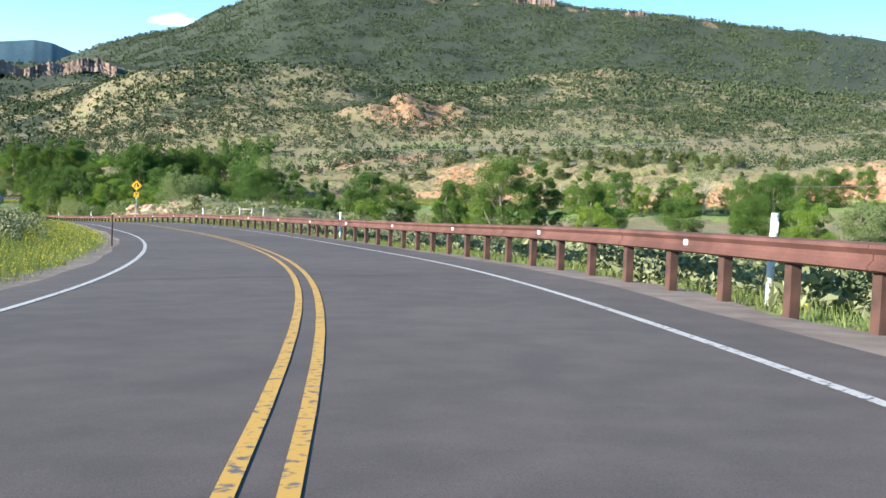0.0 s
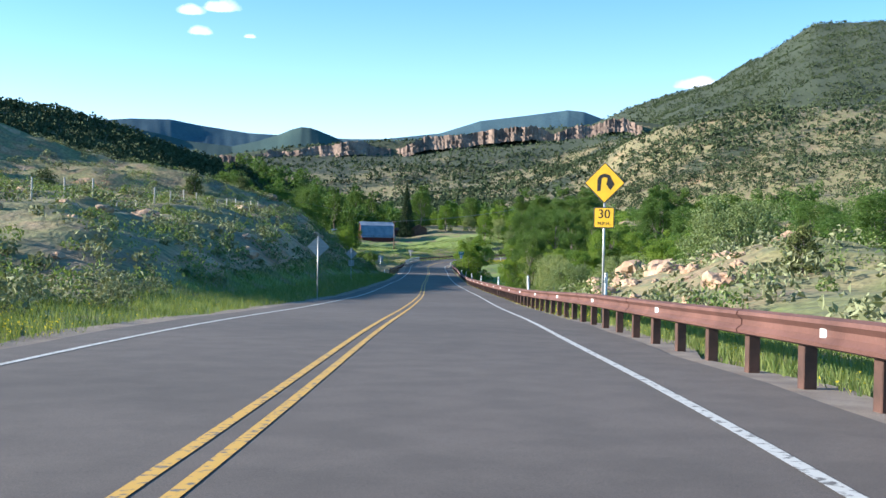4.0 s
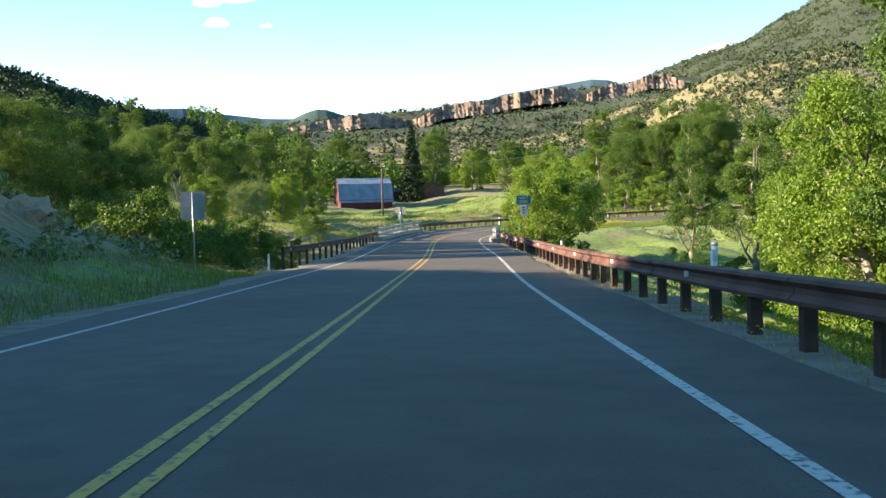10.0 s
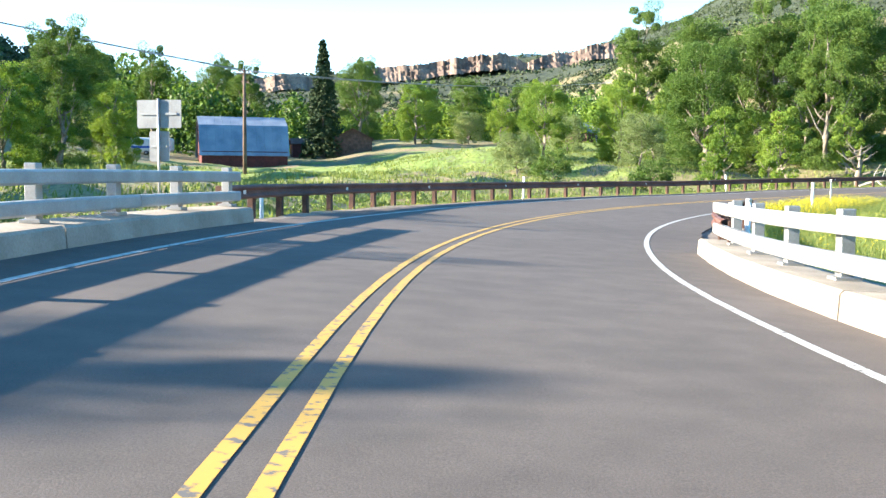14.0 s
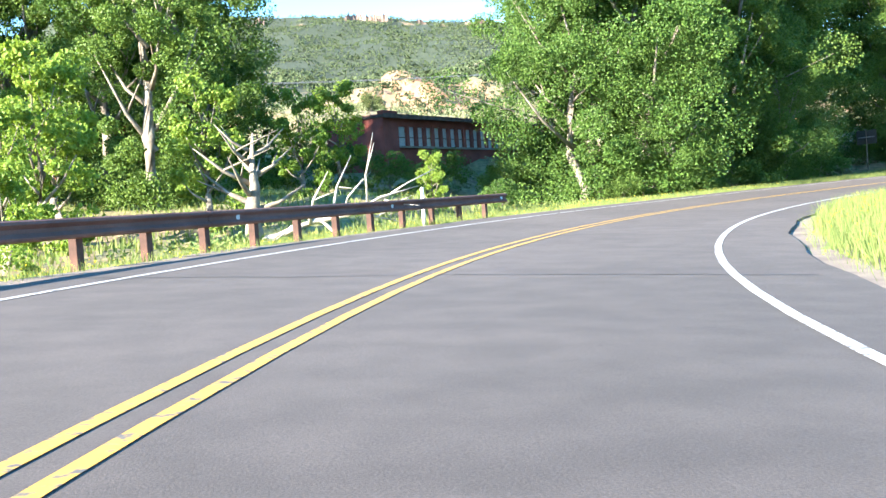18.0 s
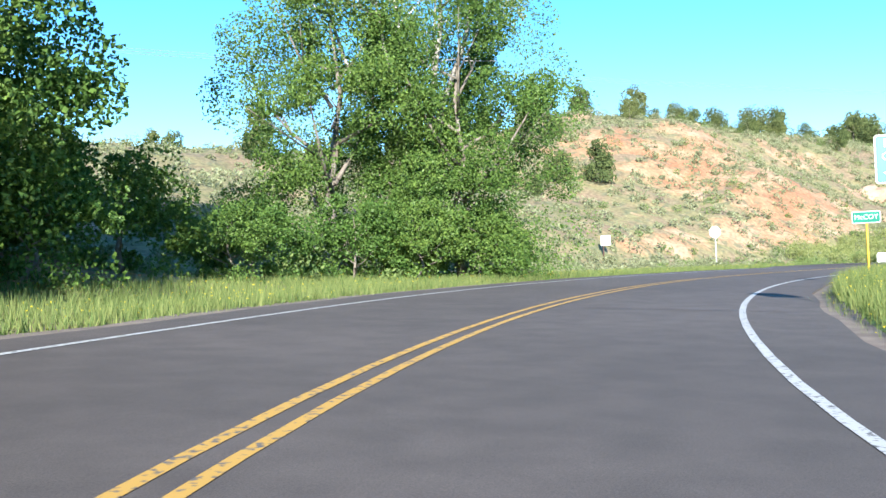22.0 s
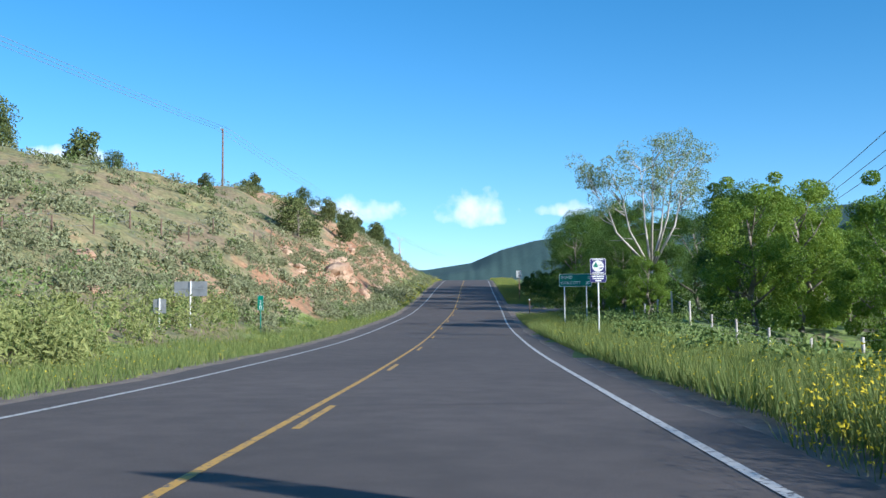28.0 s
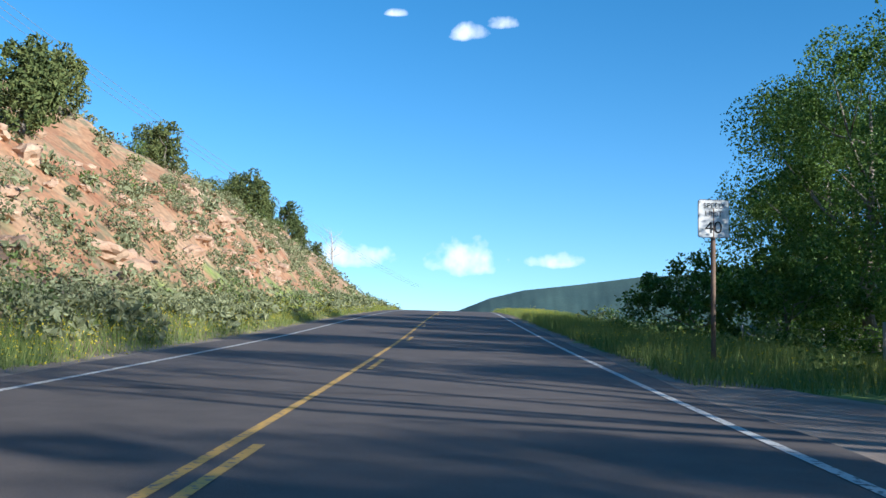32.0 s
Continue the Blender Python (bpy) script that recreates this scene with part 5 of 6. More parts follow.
big = np.concatenate([strip(70, 20, 118, 7.4, 11), strip(60, -10, 60, -9, -6.3), strip(90, 520, 600, 10, 20), strip(60, 484, 508, 8.5, 22), strip(80, 618, 680, 6.2, 8.4), strip(70, 590, 640, 7.5, 16), strip(90, 640, 720, 7, 15)])
bs = rng.uniform(0.5, 0.85, len(big))
big[:, 2] += bs * 0.4
scatter("sagebrush", "large silvery sagebrush clumps beside the verge", "shrubs", big, bs, 260, 0.085, M_SAGE, 63, 0.75, 1.6)
size = rng.uniform(0.35, 0.95, len(shrub))
shrub[:, 2] += size * 0.45
scatter("green_shrubs", "low green shrubs and weeds on the slopes", "shrubs", shrub, size, 120, 0.1, M_SHRUB, 62, 0.8, 1.3)


band = np.concatenate([strip(330, 529, 578, 7.6, 13.5), strip(120, 527, 545, 12, 19), strip(30, 575, 600, 8.5, 11)])
size = rng.uniform(0.45, 0.85, len(band))
band[:, 2] += size * 0.7
scatter("willow_shrubs", "waist-high feathery green shrubs in a band below the slope", "shrubs", band, size, 230, 0.065, M_WILLOW, 64, 1.1, 3.0)


def blades(name, label, pts, height, mats, share, seed, width=0.014):
    """Grass: bent tapering blades, some of them flowering."""
    rng = np.random.RandomState(seed)
    n = len(pts)
    a = rng.uniform(0, 6.28, n)
    side = np.stack([np.cos(a), np.sin(a), 0 * a], 1) * width * rng.uniform(0.6, 1.6, (n, 1))
    h = np.broadcast_to(height, n) * rng.uniform(0.5, 1.2, n)
    lean = np.stack([rng.normal(0, 0.28, n) * h, rng.normal(0, 0.28, n) * h, h], 1)
    c = np.stack([pts - side, pts + side, pts + lean], 1)
    index = (rng.rand(n) < share).astype(int)
    up = index == 1
    if up.any():
        c[up] = leaf_cards(pts[up] + lean[up] * rng.uniform(0.6, 1.0, (up.sum(), 1)), 0.045, rng)[:, :3]
    me = raw_mesh(name, c.reshape(-1, 3), np.arange(3 * n).reshape(n, 3), mats, index)
    return tagged(new(name, me), label, "grass", kind="stuff")


def verge(name, label, count, s0, s1, d0, d1, height, share, seed, width=0.0085, power=1.0):
    return blades(name, label, strip(int(count * 2.3), s0, s1, d0, d1, power), height * 0.8, [M_GRASS, M_BLOOM], share, seed, width)


verge("verge_grass", "green verge grass flecked with yellow flowers", 30000, -20, 100, 5.0, 8.5, 0.5, 0.24, 71)
verge("verge_grass", "shaded green verge grass below the cut bank", 26000, 100, 265, 5.3, 9.5, 0.35, 0.03, 72)
verge("verge_grass", "dry verge grass and weeds under the guard rail", 9000, -15, 40, -9.2, -5.9, 0.3, 0.02, 73)
verge("verge_grass", "dry verge grass and weeds under the guard rail", 7000, 30, 64, -8.0, -5.4, 0.32, 0.03, 91)
verge("verge_grass", "dry verge grass and weeds under the guard rail", 13000, 62, 130, -8.0, -5.4, 0.32, 0.06, 86)
verge("verge_grass", "verge grass with yellow weeds under the guard rail", 36000, 110, 292, -7.5, -4.8, 0.42, 0.28, 74)
verge("verge_grass", "bright green grass beneath the guard rail", 30000, 333, 432, 5.0, 9.5, 0.4, 0.08, 75)
verge("verge_grass", "thick pale green grass inside the bend", 40000, 356, 470, -10.5, -5.0, 0.55, 0.06, 76)
verge("verge_grass", "grass behind the short guard rail", 5000, 333, 357, -9.5, -6.2, 0.5, 0.1, 88)
verge("yellow_flowers", "patch of bright yellow flowers inside the bend", 13000, 354, 369, -7.6, -4.3, 0.85, 0.7, 77)
verge("verge_grass", "tall green roadside grass", 30000, 430, 510, 5.0, 10, 0.4, 0.03, 78)
verge("verge_grass", "tall green roadside grass and reeds", 34000, 462, 525, -10, -5.2, 0.6, 0.03, 79)
verge("yellow_flowers", "long bank of bright yellow flowers beside the road", 42000, 516, 560, -10.5, -4.9, 1.0, 0.66, 80)
verge("verge_grass", "green roadside grass with a few yellow flowers", 26000, 552, 600, -10, -5.3, 0.6, 0.06, 87)
verge("verge_grass", "green and straw grass at the road's edge", 30000, 525, 660, 4.9, 8.5, 0.38, 0.04, 81)
verge("verge_grass", "tall green grass along the straight", 16000, 596, 634, -11, -5.2, 0.55, 0.05, 82)
verge("verge_grass", "tall green grass along the straight", 14000, 657, 690, -11, -5.2, 0.48, 0.05, 92)
verge("verge_grass", "roadside grass with yellow flowers", 40000, 655, 860, 4.9, 8, 0.5, 0.38, 83)
verge("verge_grass", "roadside grass with yellow flowers", 30000, 690, 860, -9, -5, 0.5, 0.2, 84)
verge("meadow_grass", "bright meadow grass before the barn", 40000, 335, 425, 9, 70, 0.4, 0.02, 85, 0.04)

# ---- guard rails and bridge ----


def beam(parent, name, s, d, z, mat, profile, label=""):
    """A rolled beam along the road: profile is (out, up) pairs; out is towards the road's middle."""
    s = np.asarray(s, float)
    d = np.broadcast_to(d, s.shape)
    c = len(profile)
    side = -np.sign(d[0])
    v = np.stack([on_road(s, d + side * o) + (0, 0, u + z) for o, u in profile], 1)
    v[..., 2] = np.maximum(v[..., 2], -1e9)
    k = len(s)
    f = [[i * c + a, i * c + (a + 1) % c, (i + 1) * c + (a + 1) % c, (i + 1) * c + a] for i in range(k - 1) for a in range(c)]
    e = (k - 1) * c
    if c == 6:
        f += [[0, 3, 2, 1], [0, 5, 4, 3], [e, e + 1, e + 2, e + 3], [e, e + 3, e + 4, e + 5]]
    else:
        f += [[o + i, o + i + 1, o + c - 2 - i, o + c - 1 - i] for o in (0, e) for i in range(c // 2 - 1)]
    me = raw_mesh(name, v.reshape(-1, 3), f, [mat], smooth=False)
    return part_mesh(name, me, parent, label)


W_BEAM = [(0, .155), (.075, .13), (.085, .09), (.02, .03), (.02, -.03), (.085, -.09), (.075, -.13), (0, -.155), (-.006, -.155), (.066, -.125), (.076, -.09), (.012, -.03),
          (.012, .03), (.076, .09), (.066, .125), (-.006, .155)]
_post = box(.14, .18, 1.35, (0, 0, -.02), 0.008)
POST_ME = bpy.data.meshes.new("post")
_post.to_mesh(POST_ME)
_post.free()
POST_ME.materials.append(M_WOOD_POST)
_refl = box(.012, .07, .09, (0, 0, 0), 0.003)
REFL_ME = bpy.data.meshes.new("reflector")
_refl.to_mesh(REFL_ME)
_refl.free()
REFL_ME.materials.append(M_SIGN_WHITE)


def guard_rail(label, ss, dd, rise=(0, 0), panel=3.81):
    """A W-beam rail on wooden posts through the given stations and distances."""
    t = thing("guard_rail", label, "guard rail")
    side = -np.sign(dd[0])
    s = ss[0]
    k = 0
    while s < ss[-1] - 0.5:
        e = min(s + panel, ss[-1])
        run = np.linspace(s - 0.06, e + 0.06, 4)
        d = np.interp(run, ss, dd) + (0.012 * (k % 2))
        lift = float(np.interp(s, (40, 80), rise))
        beam(t, "rail", run, d, 0.57 + lift, M_STEEL_RUST, W_BEAM)
        for q in np.arange(s, e - 0.2, panel / 2):
            dq = float(np.interp(q, ss, dd)) - side * 0.13
            p = on_road(np.array([q]), np.array([dq]))[0]
            o = part_mesh("post", POST_ME, t)
            o.matrix_basis = pose(p[0], p[1], p[2] + .05 + lift, 0, 0, road_yaw(q) + ((k * 7) % 5 - 2) * 0.8)
        if k % 2 == 0:
            dq = float(np.interp(s + 1, ss, dd)) + side * 0.045
            p = on_road(np.array([s + 1.0]), np.array([dq]))[0]
            o = part_mesh("reflector", REFL_ME, t)
            o.matrix_basis = pose(p[0], p[1], p[2] + 0.57 + lift, 0, 0, road_yaw(s) + 55 * side)
        s = e
        k += 1
    return t


guard_rail("long rust-brown weathered steel guard rail on wooden posts", [-70, 10, 30, 46, 90, 133, 192, 245, 299], [-6.0, -5.7, -5.35, -5.05, -5.05, -4.9, -4.9, -5.1, -5.1], (.17, 0))
guard_rail("rust-brown steel guard rail on wooden posts before the bridge", [272, 290, 308], [7.0, 5.7, 4.95])
guard_rail("rust-brown steel guard rail round the outside of the bend", [331, 345, 408.5], [5.1, 5.7, 5.6])
guard_rail("short rust-brown guard rail after the bridge", [330, 351], [-4.9, -5.6])

# bridge: deck, kerbs and two painted rails each side
bridge = thing("bridge", "short concrete road bridge with painted metal railings", "bridge")
run = np.arange(291, 331.1, 2.0)
v, f = ribbon(run, 5.3, -5.3, -0.31, 0.6, 3)
part_mesh("deck", raw_mesh("deck", v, f, [M_CONCRETE]), bridge)
for side in (1, -1):
    first = 308 if side > 0 else 299
    bays = np.linspace(first, 331, 4)
    for a, b in zip(bays, bays[1:]):
        seg = np.linspace(a + 0.02, b - 0.02, 5)
        beam(bridge, "kerb", seg, side * 4.55, 0.0, M_CONCRETE, [(-.75, .3), (.0, .3), (.04, .26), (.08, -.3), (-.75, -.3), (-.76, 0)])
    for z in (0.52, 0.92):
        bays = np.linspace(first, 331, 6)
        for a, b in zip(bays, bays[1:]):
            seg = np.linspace(a + 0.012, b - 0.012, 4)
            beam(bridge, "railing", seg, side * 4.85, z, M_ALU, [(.06, .1), (.08, .07), (.08, -.07), (.06, -.1), (-.06, -.1), (-.06, .1)])
    for s in np.arange(first + .8, 331, 2.45):
        p = on_road(np.array([s]), np.array([side * 5.02]))[0]
        bm = box(.16, .2, .85, (0, 0, .67), 0.01)
        box(.3, .3, .06, (0, 0, .32), 0.01, bm)
        o = part("railing_post", bm, M_GALV, bridge)
        o.matrix_basis = pose(p[0], p[1], p[2], 0, 0, road_yaw(s))
for s in (289.5, 332.5):
    p = on_road(np.array([s]), np.array([0.0]))[0]
    o = part("abutment", box(10.8, 2.6, 3.2, (0, 0, -2.0), 0.03), M_CONCRETE, bridge)
    o.matrix_basis = pose(p[0], p[1], p[2], 0, 0, road_yaw(s))

# white marker posts
DEL = thing("marker_post", "white plastic roadside marker post", "marker post", group="marker posts")
bm = tube([(0, 0, -.3), (0, 0, .4), (0, 0, 1.22)], [.055, .055, .052], 10)
part("post", bm, M_WHITE, DEL)
part("cap", tube([(0, 0, 1.22), (0, 0, 1.27)], [.058, .05], 10), M_WHITE, DEL)
part("reflector", plate(rect(.07, .16, 0, 1.08, .015), .01, -.05), M_SIGN_WHITE, DEL)
spots = [(14, -6.5, 1.05), (50.5, -6.0, 1.05)] + [(8 + 25.5 * k, -5.8, 1.05) for k in range(3, 11)] + [(336, 6.4, 1), (358, 6.3, 1), (381, 6.3, 1), (404, 6.3, 1), (333, -5.6, 1.1), (297, -6.1, 1),
         (359.2, -6.6, 1.1), (274, 8.2, 1.0), (296, 6.6, .9)]
for k, (s, d, h) in enumerate(spots):
    x, y, z = beside(s, d)
    m = pose(x, y, max(z, z), 2 * math.sin(k * 1.7), 2 * math.cos(k * 2.3), road_yaw(s)) @ Matrix.Scale(h, 4)
    if k == 0:
        DEL.matrix_basis = m
    else:
        copy_thing(DEL, m)

# painted end of the short guard rail
x, y, z = beside(352.8, -4.5)
t = thing("rail_end_post", "white painted end post of the short guard rail", "guard rail", (x, y, z), road_yaw(352.8))
part("post", box(.17, .17, 1.15, (0, 0, .3), .015), M_WHITE, t)
part("end_plate", box(.34, .06, .26, (.2, -.02, .7), .02), M_WHITE, t)

# ---- signs ----


def post_at(s, d, name, label, category, turn=0.0):
    x, y, z = beside(s, d)
    if abs(d) < 11:
        z = on_road(np.array([s], float), np.array([d], float))[0][2]
    return thing(name, label, category, (float(x), float(y), float(z)), road_yaw(s) + turn)


def pole_part(t, height, mat, x=0.0, r=0.032, y=0.03):
    part("post", tube([(x, y, -1.6), (x, y, height * .5), (x, y, height)], [r, r, r], 8), mat, t)


def face(t, name, outline, mat, y=0.0, thick=0.012, label=""):
    return part(name, plate(outline, thick, y), mat, t, label)


def bordered(t, w, h, z, edge, fill, r=0.05, x=0.0, rim=0.025):
    """A sign plate with a border of another colour, and its bare back."""
    face(t, "plate", rect(w, h, x, z, r), M_SIGN_BACK, 0.0, 0.006)
    face(t, "border", rect(w - .006, h - .006, x, z, r), edge, -.0062, 0.004)
    face(t, "panel", rect(w - 2 * rim, h - 2 * rim, x, z, r * .7), fill, -.0104, 0.004)
    return -.0146


# hairpin warning
t = post_at(109, -5.6, "warning_sign", "yellow diamond hairpin-bend warning sign over a speed plate", "road sign", -20)
pole_part(t, 3.7, M_GALV)
dz = 3.68
dia = lambda a, z: [(0, z - a), (a, z), (0, z + a), (-a, z)]
face(t, "plate", dia(.56, dz), M_SIGN_BACK, 0, .006)
face(t, "border", dia(.555, dz), M_BLACK, -.0062, .004)
face(t, "panel", dia(.52, dz), M_SIGN_YELLOW, -.0104, .004)
arrow = [(-.2, -.22), (-.11, -.22), (-.11, .06), (-.08, .12), (0, .15), (.08, .12), (.11, .06), (.11, -.04), (.04, -.04), (.155, -.2), (.27, -.04), (.2, -.04), (.2, .08), (.14, .2), (0, .25), (-.14, .2), (-.2, .08)]
bm = bmesh.new()
vs = [bm.verts.new((x, -.0165, z + dz)) for x, z in arrow]
fc = bm.faces.new(vs)
bmesh.ops.triangulate(bm, faces=[fc])
part("arrow", bm, M_BLACK, t)
y = bordered(t, 0.56, .56, 2.75, M_BLACK, M_SIGN_YELLOW, .04)
words("number", "30", .34, M_BLACK, t, 0, 2.84, y - .003)
words("lettering", "M.P.H.", .13, M_BLACK, t, 0, 2.59, y - .003)

# signs seen from behind, for the other way
def back_sign(s, d, h, plates, label, mat=M_GALV, two=False, plate_mat=M_SIGN_BACK):
    t = post_at(s, d, "road_sign_back", label, "road sign")
    if two:
        pole_part(t, h, mat, -.5)
        pole_part(t, h, mat, .5)
    else:
        pole_part(t, h, mat, 0, .032, -.04)
    for kind, w, hh, z in plates:
        o = dia(w / 2, z) if kind == "d" else rect(w, hh, 0, z, .04)
        face(t, "plate", o, plate_mat, 0, .006)
        face(t, "brace", rect(w * .8, .05, 0, z), M_GALV, -.007, .02)
    return t


back_sign(102.4, 10.5, 3.3, [("d", 1.1, 0, 2.8)], "bare aluminium back of a diamond road sign on a steel post")
back_sign(133.1, 4.95, 3.1, [("d", 1.1, 0, 2.6)], "bare aluminium back of a diamond road sign on a steel post")
back_sign(180, 6.9, 3.5, [("d", 1.1, 0, 3.0), ("r", .56, .56, 2.1)], "bare back of a diamond warning sign with a plate beneath")
back_sign(259, 8.2, 3.0, [("r", .9, 1.05, 2.5)], "bare back of a square road sign on a steel post")
back_sign(333, 7.6, 2.7, [("r", 1.1, .65, 2.35), ("r", .5, .7, 1.6)], "bare back of a creek name sign beside the bridge")
# this plate's dark colour stands in for tree shade
back_sign(446.5, 8.3, 3.1, [("r", 1.5, .9, 2.55)], "back of a wide road sign, the trees' shade painted dark", M_POLE, plate_mat=M_SIGN_BACK_SHADED)
back_sign(558, 6.9, 2.9, [("r", .75, .75, 2.5)], "bare back of a road sign on a yellow post", M_YELLOW_POST)
back_sign(591.5, 9.4, 2.6, [("r", 1.35, .6, 2.3)], "bare back of a wide road sign on a white post", M_WHITE)
back_sign(589, 9.9, 1.9, [("r", .5, .55, 1.6)], "bare back of a small sign on a white post", M_WHITE)

# creek name
t = post_at(302, -7.1, "creek_sign", "blue-green creek name sign on a dark post", "road sign")
pole_part(t, 3.6, M_POLE)
y = bordered(t, 1.15, .72, 3.25, M_SIGN_WHITE, M_SIGN_GREEN)
words("lettering", "ROCK", .26, M_SIGN_WHITE, t, 0, 3.41, y - .003)
words("lettering", "CREEK", .26, M_SIGN_WHITE, t, 0, 3.11, y - .003)
y = bordered(t, .5, .8, 2.45, M_SIGN_WHITE, M_SIGN_WHITE)
for k in range(3):
    face(t, "bar", rect(.2, .1, 0, 2.65 - .2 * k), M_SIGN_NAVY, y, .003)

# post office guide and town name
t = post_at(457.7, -6.0, "guide_sign", "green guide sign with arrow on a yellow post", "road sign")
pole_part(t, 2.9, M_YELLOW_POST)
y = bordered(t, .76, .8, 2.5, M_SIGN_WHITE, M_SIGN_GREEN)
words("lettering", "POST", .2, M_SIGN_WHITE, t, 0, 2.75, y - .003)
words("lettering", "OFFICE", .17, M_SIGN_WHITE, t, 0, 2.54, y - .003)
face(t, "arrow", [(-.25, 2.28), (-.1, 2.18), (-.1, 2.25), (.25, 2.25), (.25, 2.31), (-.1, 2.31), (-.1, 2.38)], M_SIGN_WHITE, y, .003)
t = post_at(473.5, -5.85, "town_sign", "green town name sign on a yellow post", "road sign")
pole_part(t, 2.1, M_YELLOW_POST)
y = bordered(t, .8, .36, 1.95, M_SIGN_WHITE, M_SIGN_GREEN)
words("lettering", "McCOY", .2, M_SIGN_WHITE, t, 0, 1.95, y - .003)

# telephone sign
t = post_at(514.6, -6.6, "telephone_sign", "blue telephone sign with an arrow plate below", "road sign")
pole_part(t, 2.95, M_GALV)
y = bordered(t, .62, .62, 2.62, M_SIGN_WHITE, M_SIGN_BLUE)
face(t, "handset", [(-.09, 2.82), (-.01, 2.85), (.05, 2.78), (-.0, 2.73), (-.04, 2.66), (-.04, 2.58), (0, 2.51), (.05, 2.46), (-.01, 2.39), (-.09, 2.42), (-.14, 2.52), (-.15, 2.62), (-.14, 2.72)], M_SIGN_WHITE, y, .003)
y = bordered(t, .56, .38, 2.08, M_SIGN_WHITE, M_SIGN_BLUE)
face(t, "arrow", [(-.2, 2.08), (-.06, 1.98), (-.06, 2.05), (.2, 2.05), (.2, 2.11), (-.06, 2.11), (-.06, 2.18)], M_SIGN_WHITE, y, .003)

# route marker
t = post_at(551.3, -7.8, "route_marker", "white route marker with coloured stripes on a dark post", "road sign")
pole_part(t, 3.4, M_POLE)
y = bordered(t, .66, .32, 3.3, M_BLACK, M_SIGN_WHITE, .03, rim=.015)
words("lettering", "SOUTH", .21, M_BLACK, t, 0, 3.3, y - .003)
y = bordered(t, .7, .66, 2.78, M_BLACK, M_SIGN_WHITE, .03, rim=.015)
face(t, "stripe", rect(.66, .1, 0, 3.04), M_SIGN_BLUE, y, .003)
face(t, "stripe", rect(.66, .1, 0, 2.84), M_SIGN_BLUE, y, .003)
face(t, "disc", [(-.16 + .1 * math.cos(a), 2.94 + .1 * math.sin(a)) for a in np.linspace(0, 6.0, 16)], M_RED, y - .003, .003)
words("number", "131", .26, M_BLACK, t, 0, 2.62, y - .003)

# object marker
t = post_at(568.5, -11.2, "object_marker", "black post marker with a column of orange discs", "road sign")
pole_part(t, 2.0, M_BLACK)
face(t, "panel", rect(.2, 1.0, 0, 1.7), M_BLACK, 0, .01)
for k in range(5):
    face(t, "disc", [(.085 * math.cos(a), 1.3 + .2 * k + .085 * math.sin(a)) for a in np.linspace(0, 5.8, 14)], M_ORANGE, -.012, .004)
t = post_at(52, -14, "object_marker", "orange striped marker post beyond the guard rail", "road sign")
pole_part(t, 1.9, M_ORANGE, r=.05)

# distances, volunteers' board
t = post_at(610.4, -7.95, "distance_sign", "green distance sign on two white posts", "road sign")
pole_part(t, 2.8, M_WHITE, -.64)
pole_part(t, 2.8, M_WHITE, .64)
y = bordered(t, 1.88, .74, 2.76, M_SIGN_WHITE, M_SIGN_GREEN, .07)
words("lettering", "BOND", .23, M_SIGN_WHITE, t, -.5, 2.92, y - .003)
words("lettering", "WOLCOTT", .23, M_SIGN_WHITE, t, -.28, 2.6, y - .003)
words("number", "3", .23, M_SIGN_WHITE, t, .77, 2.92, y - .003)
words("number", "20", .23, M_SIGN_WHITE, t, .7, 2.6, y - .003)
t = post_at(592, -7.1, "roadside_board", "navy highway volunteers' board with a round emblem", "road sign")
pole_part(t, 3.34, M_WHITE)
y = bordered(t, .64, .64, 3.05, M_SIGN_WHITE, M_SIGN_NAVY, .05, rim=.018)
face(t, "emblem", [(.235 * math.cos(a), 3.05 + .235 * math.sin(a)) for a in np.linspace(0, 6.0, 24)], M_SIGN_WHITE, y, .003)
face(t, "emblem_tree", [(-.2, 3.01), (.02, 3.01), (-.03, 3.11), (-.08, 3.23), (-.13, 3.13)], M_SIGN_GREEN, y - .003, .003)
face(t, "emblem_hill", [(-.02, 3.08), (.19, 3.08), (.13, 3.12), (.07, 3.11)], M_BLACK, y - .003, .003)
face(t, "emblem_stream", [(-.04, 2.98), (.2, 3.0), (.16, 2.95), (.02, 2.9), (.1, 2.96)], M_SIGN_NAVY, y - .003, .003)
for z in (3.315, 2.782):
    face(t, "bar", rect(.44, .035, 0, z), M_SIGN_WHITE, y, .003)
y = bordered(t, .66, .32, 2.55, M_SIGN_WHITE, M_SIGN_NAVY, .04, rim=.012)
for k, w in enumerate((.5, .44, .24)):
    face(t, "bar", rect(w, .05, 0, 2.64 - .09 * k), M_SIGN_WHITE, y, .003)

# mile marker, speed limit
t = post_at(598.5, 8.0, "mile_marker", "small green mile marker on a green post", "road sign")
pole_part(t, 1.75, M_SIGN_GREEN)
y = bordered(t, .28, .7, 1.7, M_SIGN_WHITE, M_SIGN_GREEN, .02, rim=.008)
words("number", "2", .26, M_SIGN_WHITE, t, 0, 1.72, y - .003)
words("number", "0", .26, M_SIGN_WHITE, t, 0, 1.48, y - .003)
t = post_at(661.7, -6.6, "speed_limit_sign", "white speed limit sign on a dark post", "road sign")
pole_part(t, 3.15, M_POLE, r=.05)
y = bordered(t, .62, .77, 2.95, M_BLACK, M_SIGN_WHITE, .05, rim=.012)
words("lettering", "SPEED", .15, M_BLACK, t, 0, 3.2, y - .003)
words("lettering", "LIMIT", .15, M_BLACK, t, 0, 3.04, y - .003)
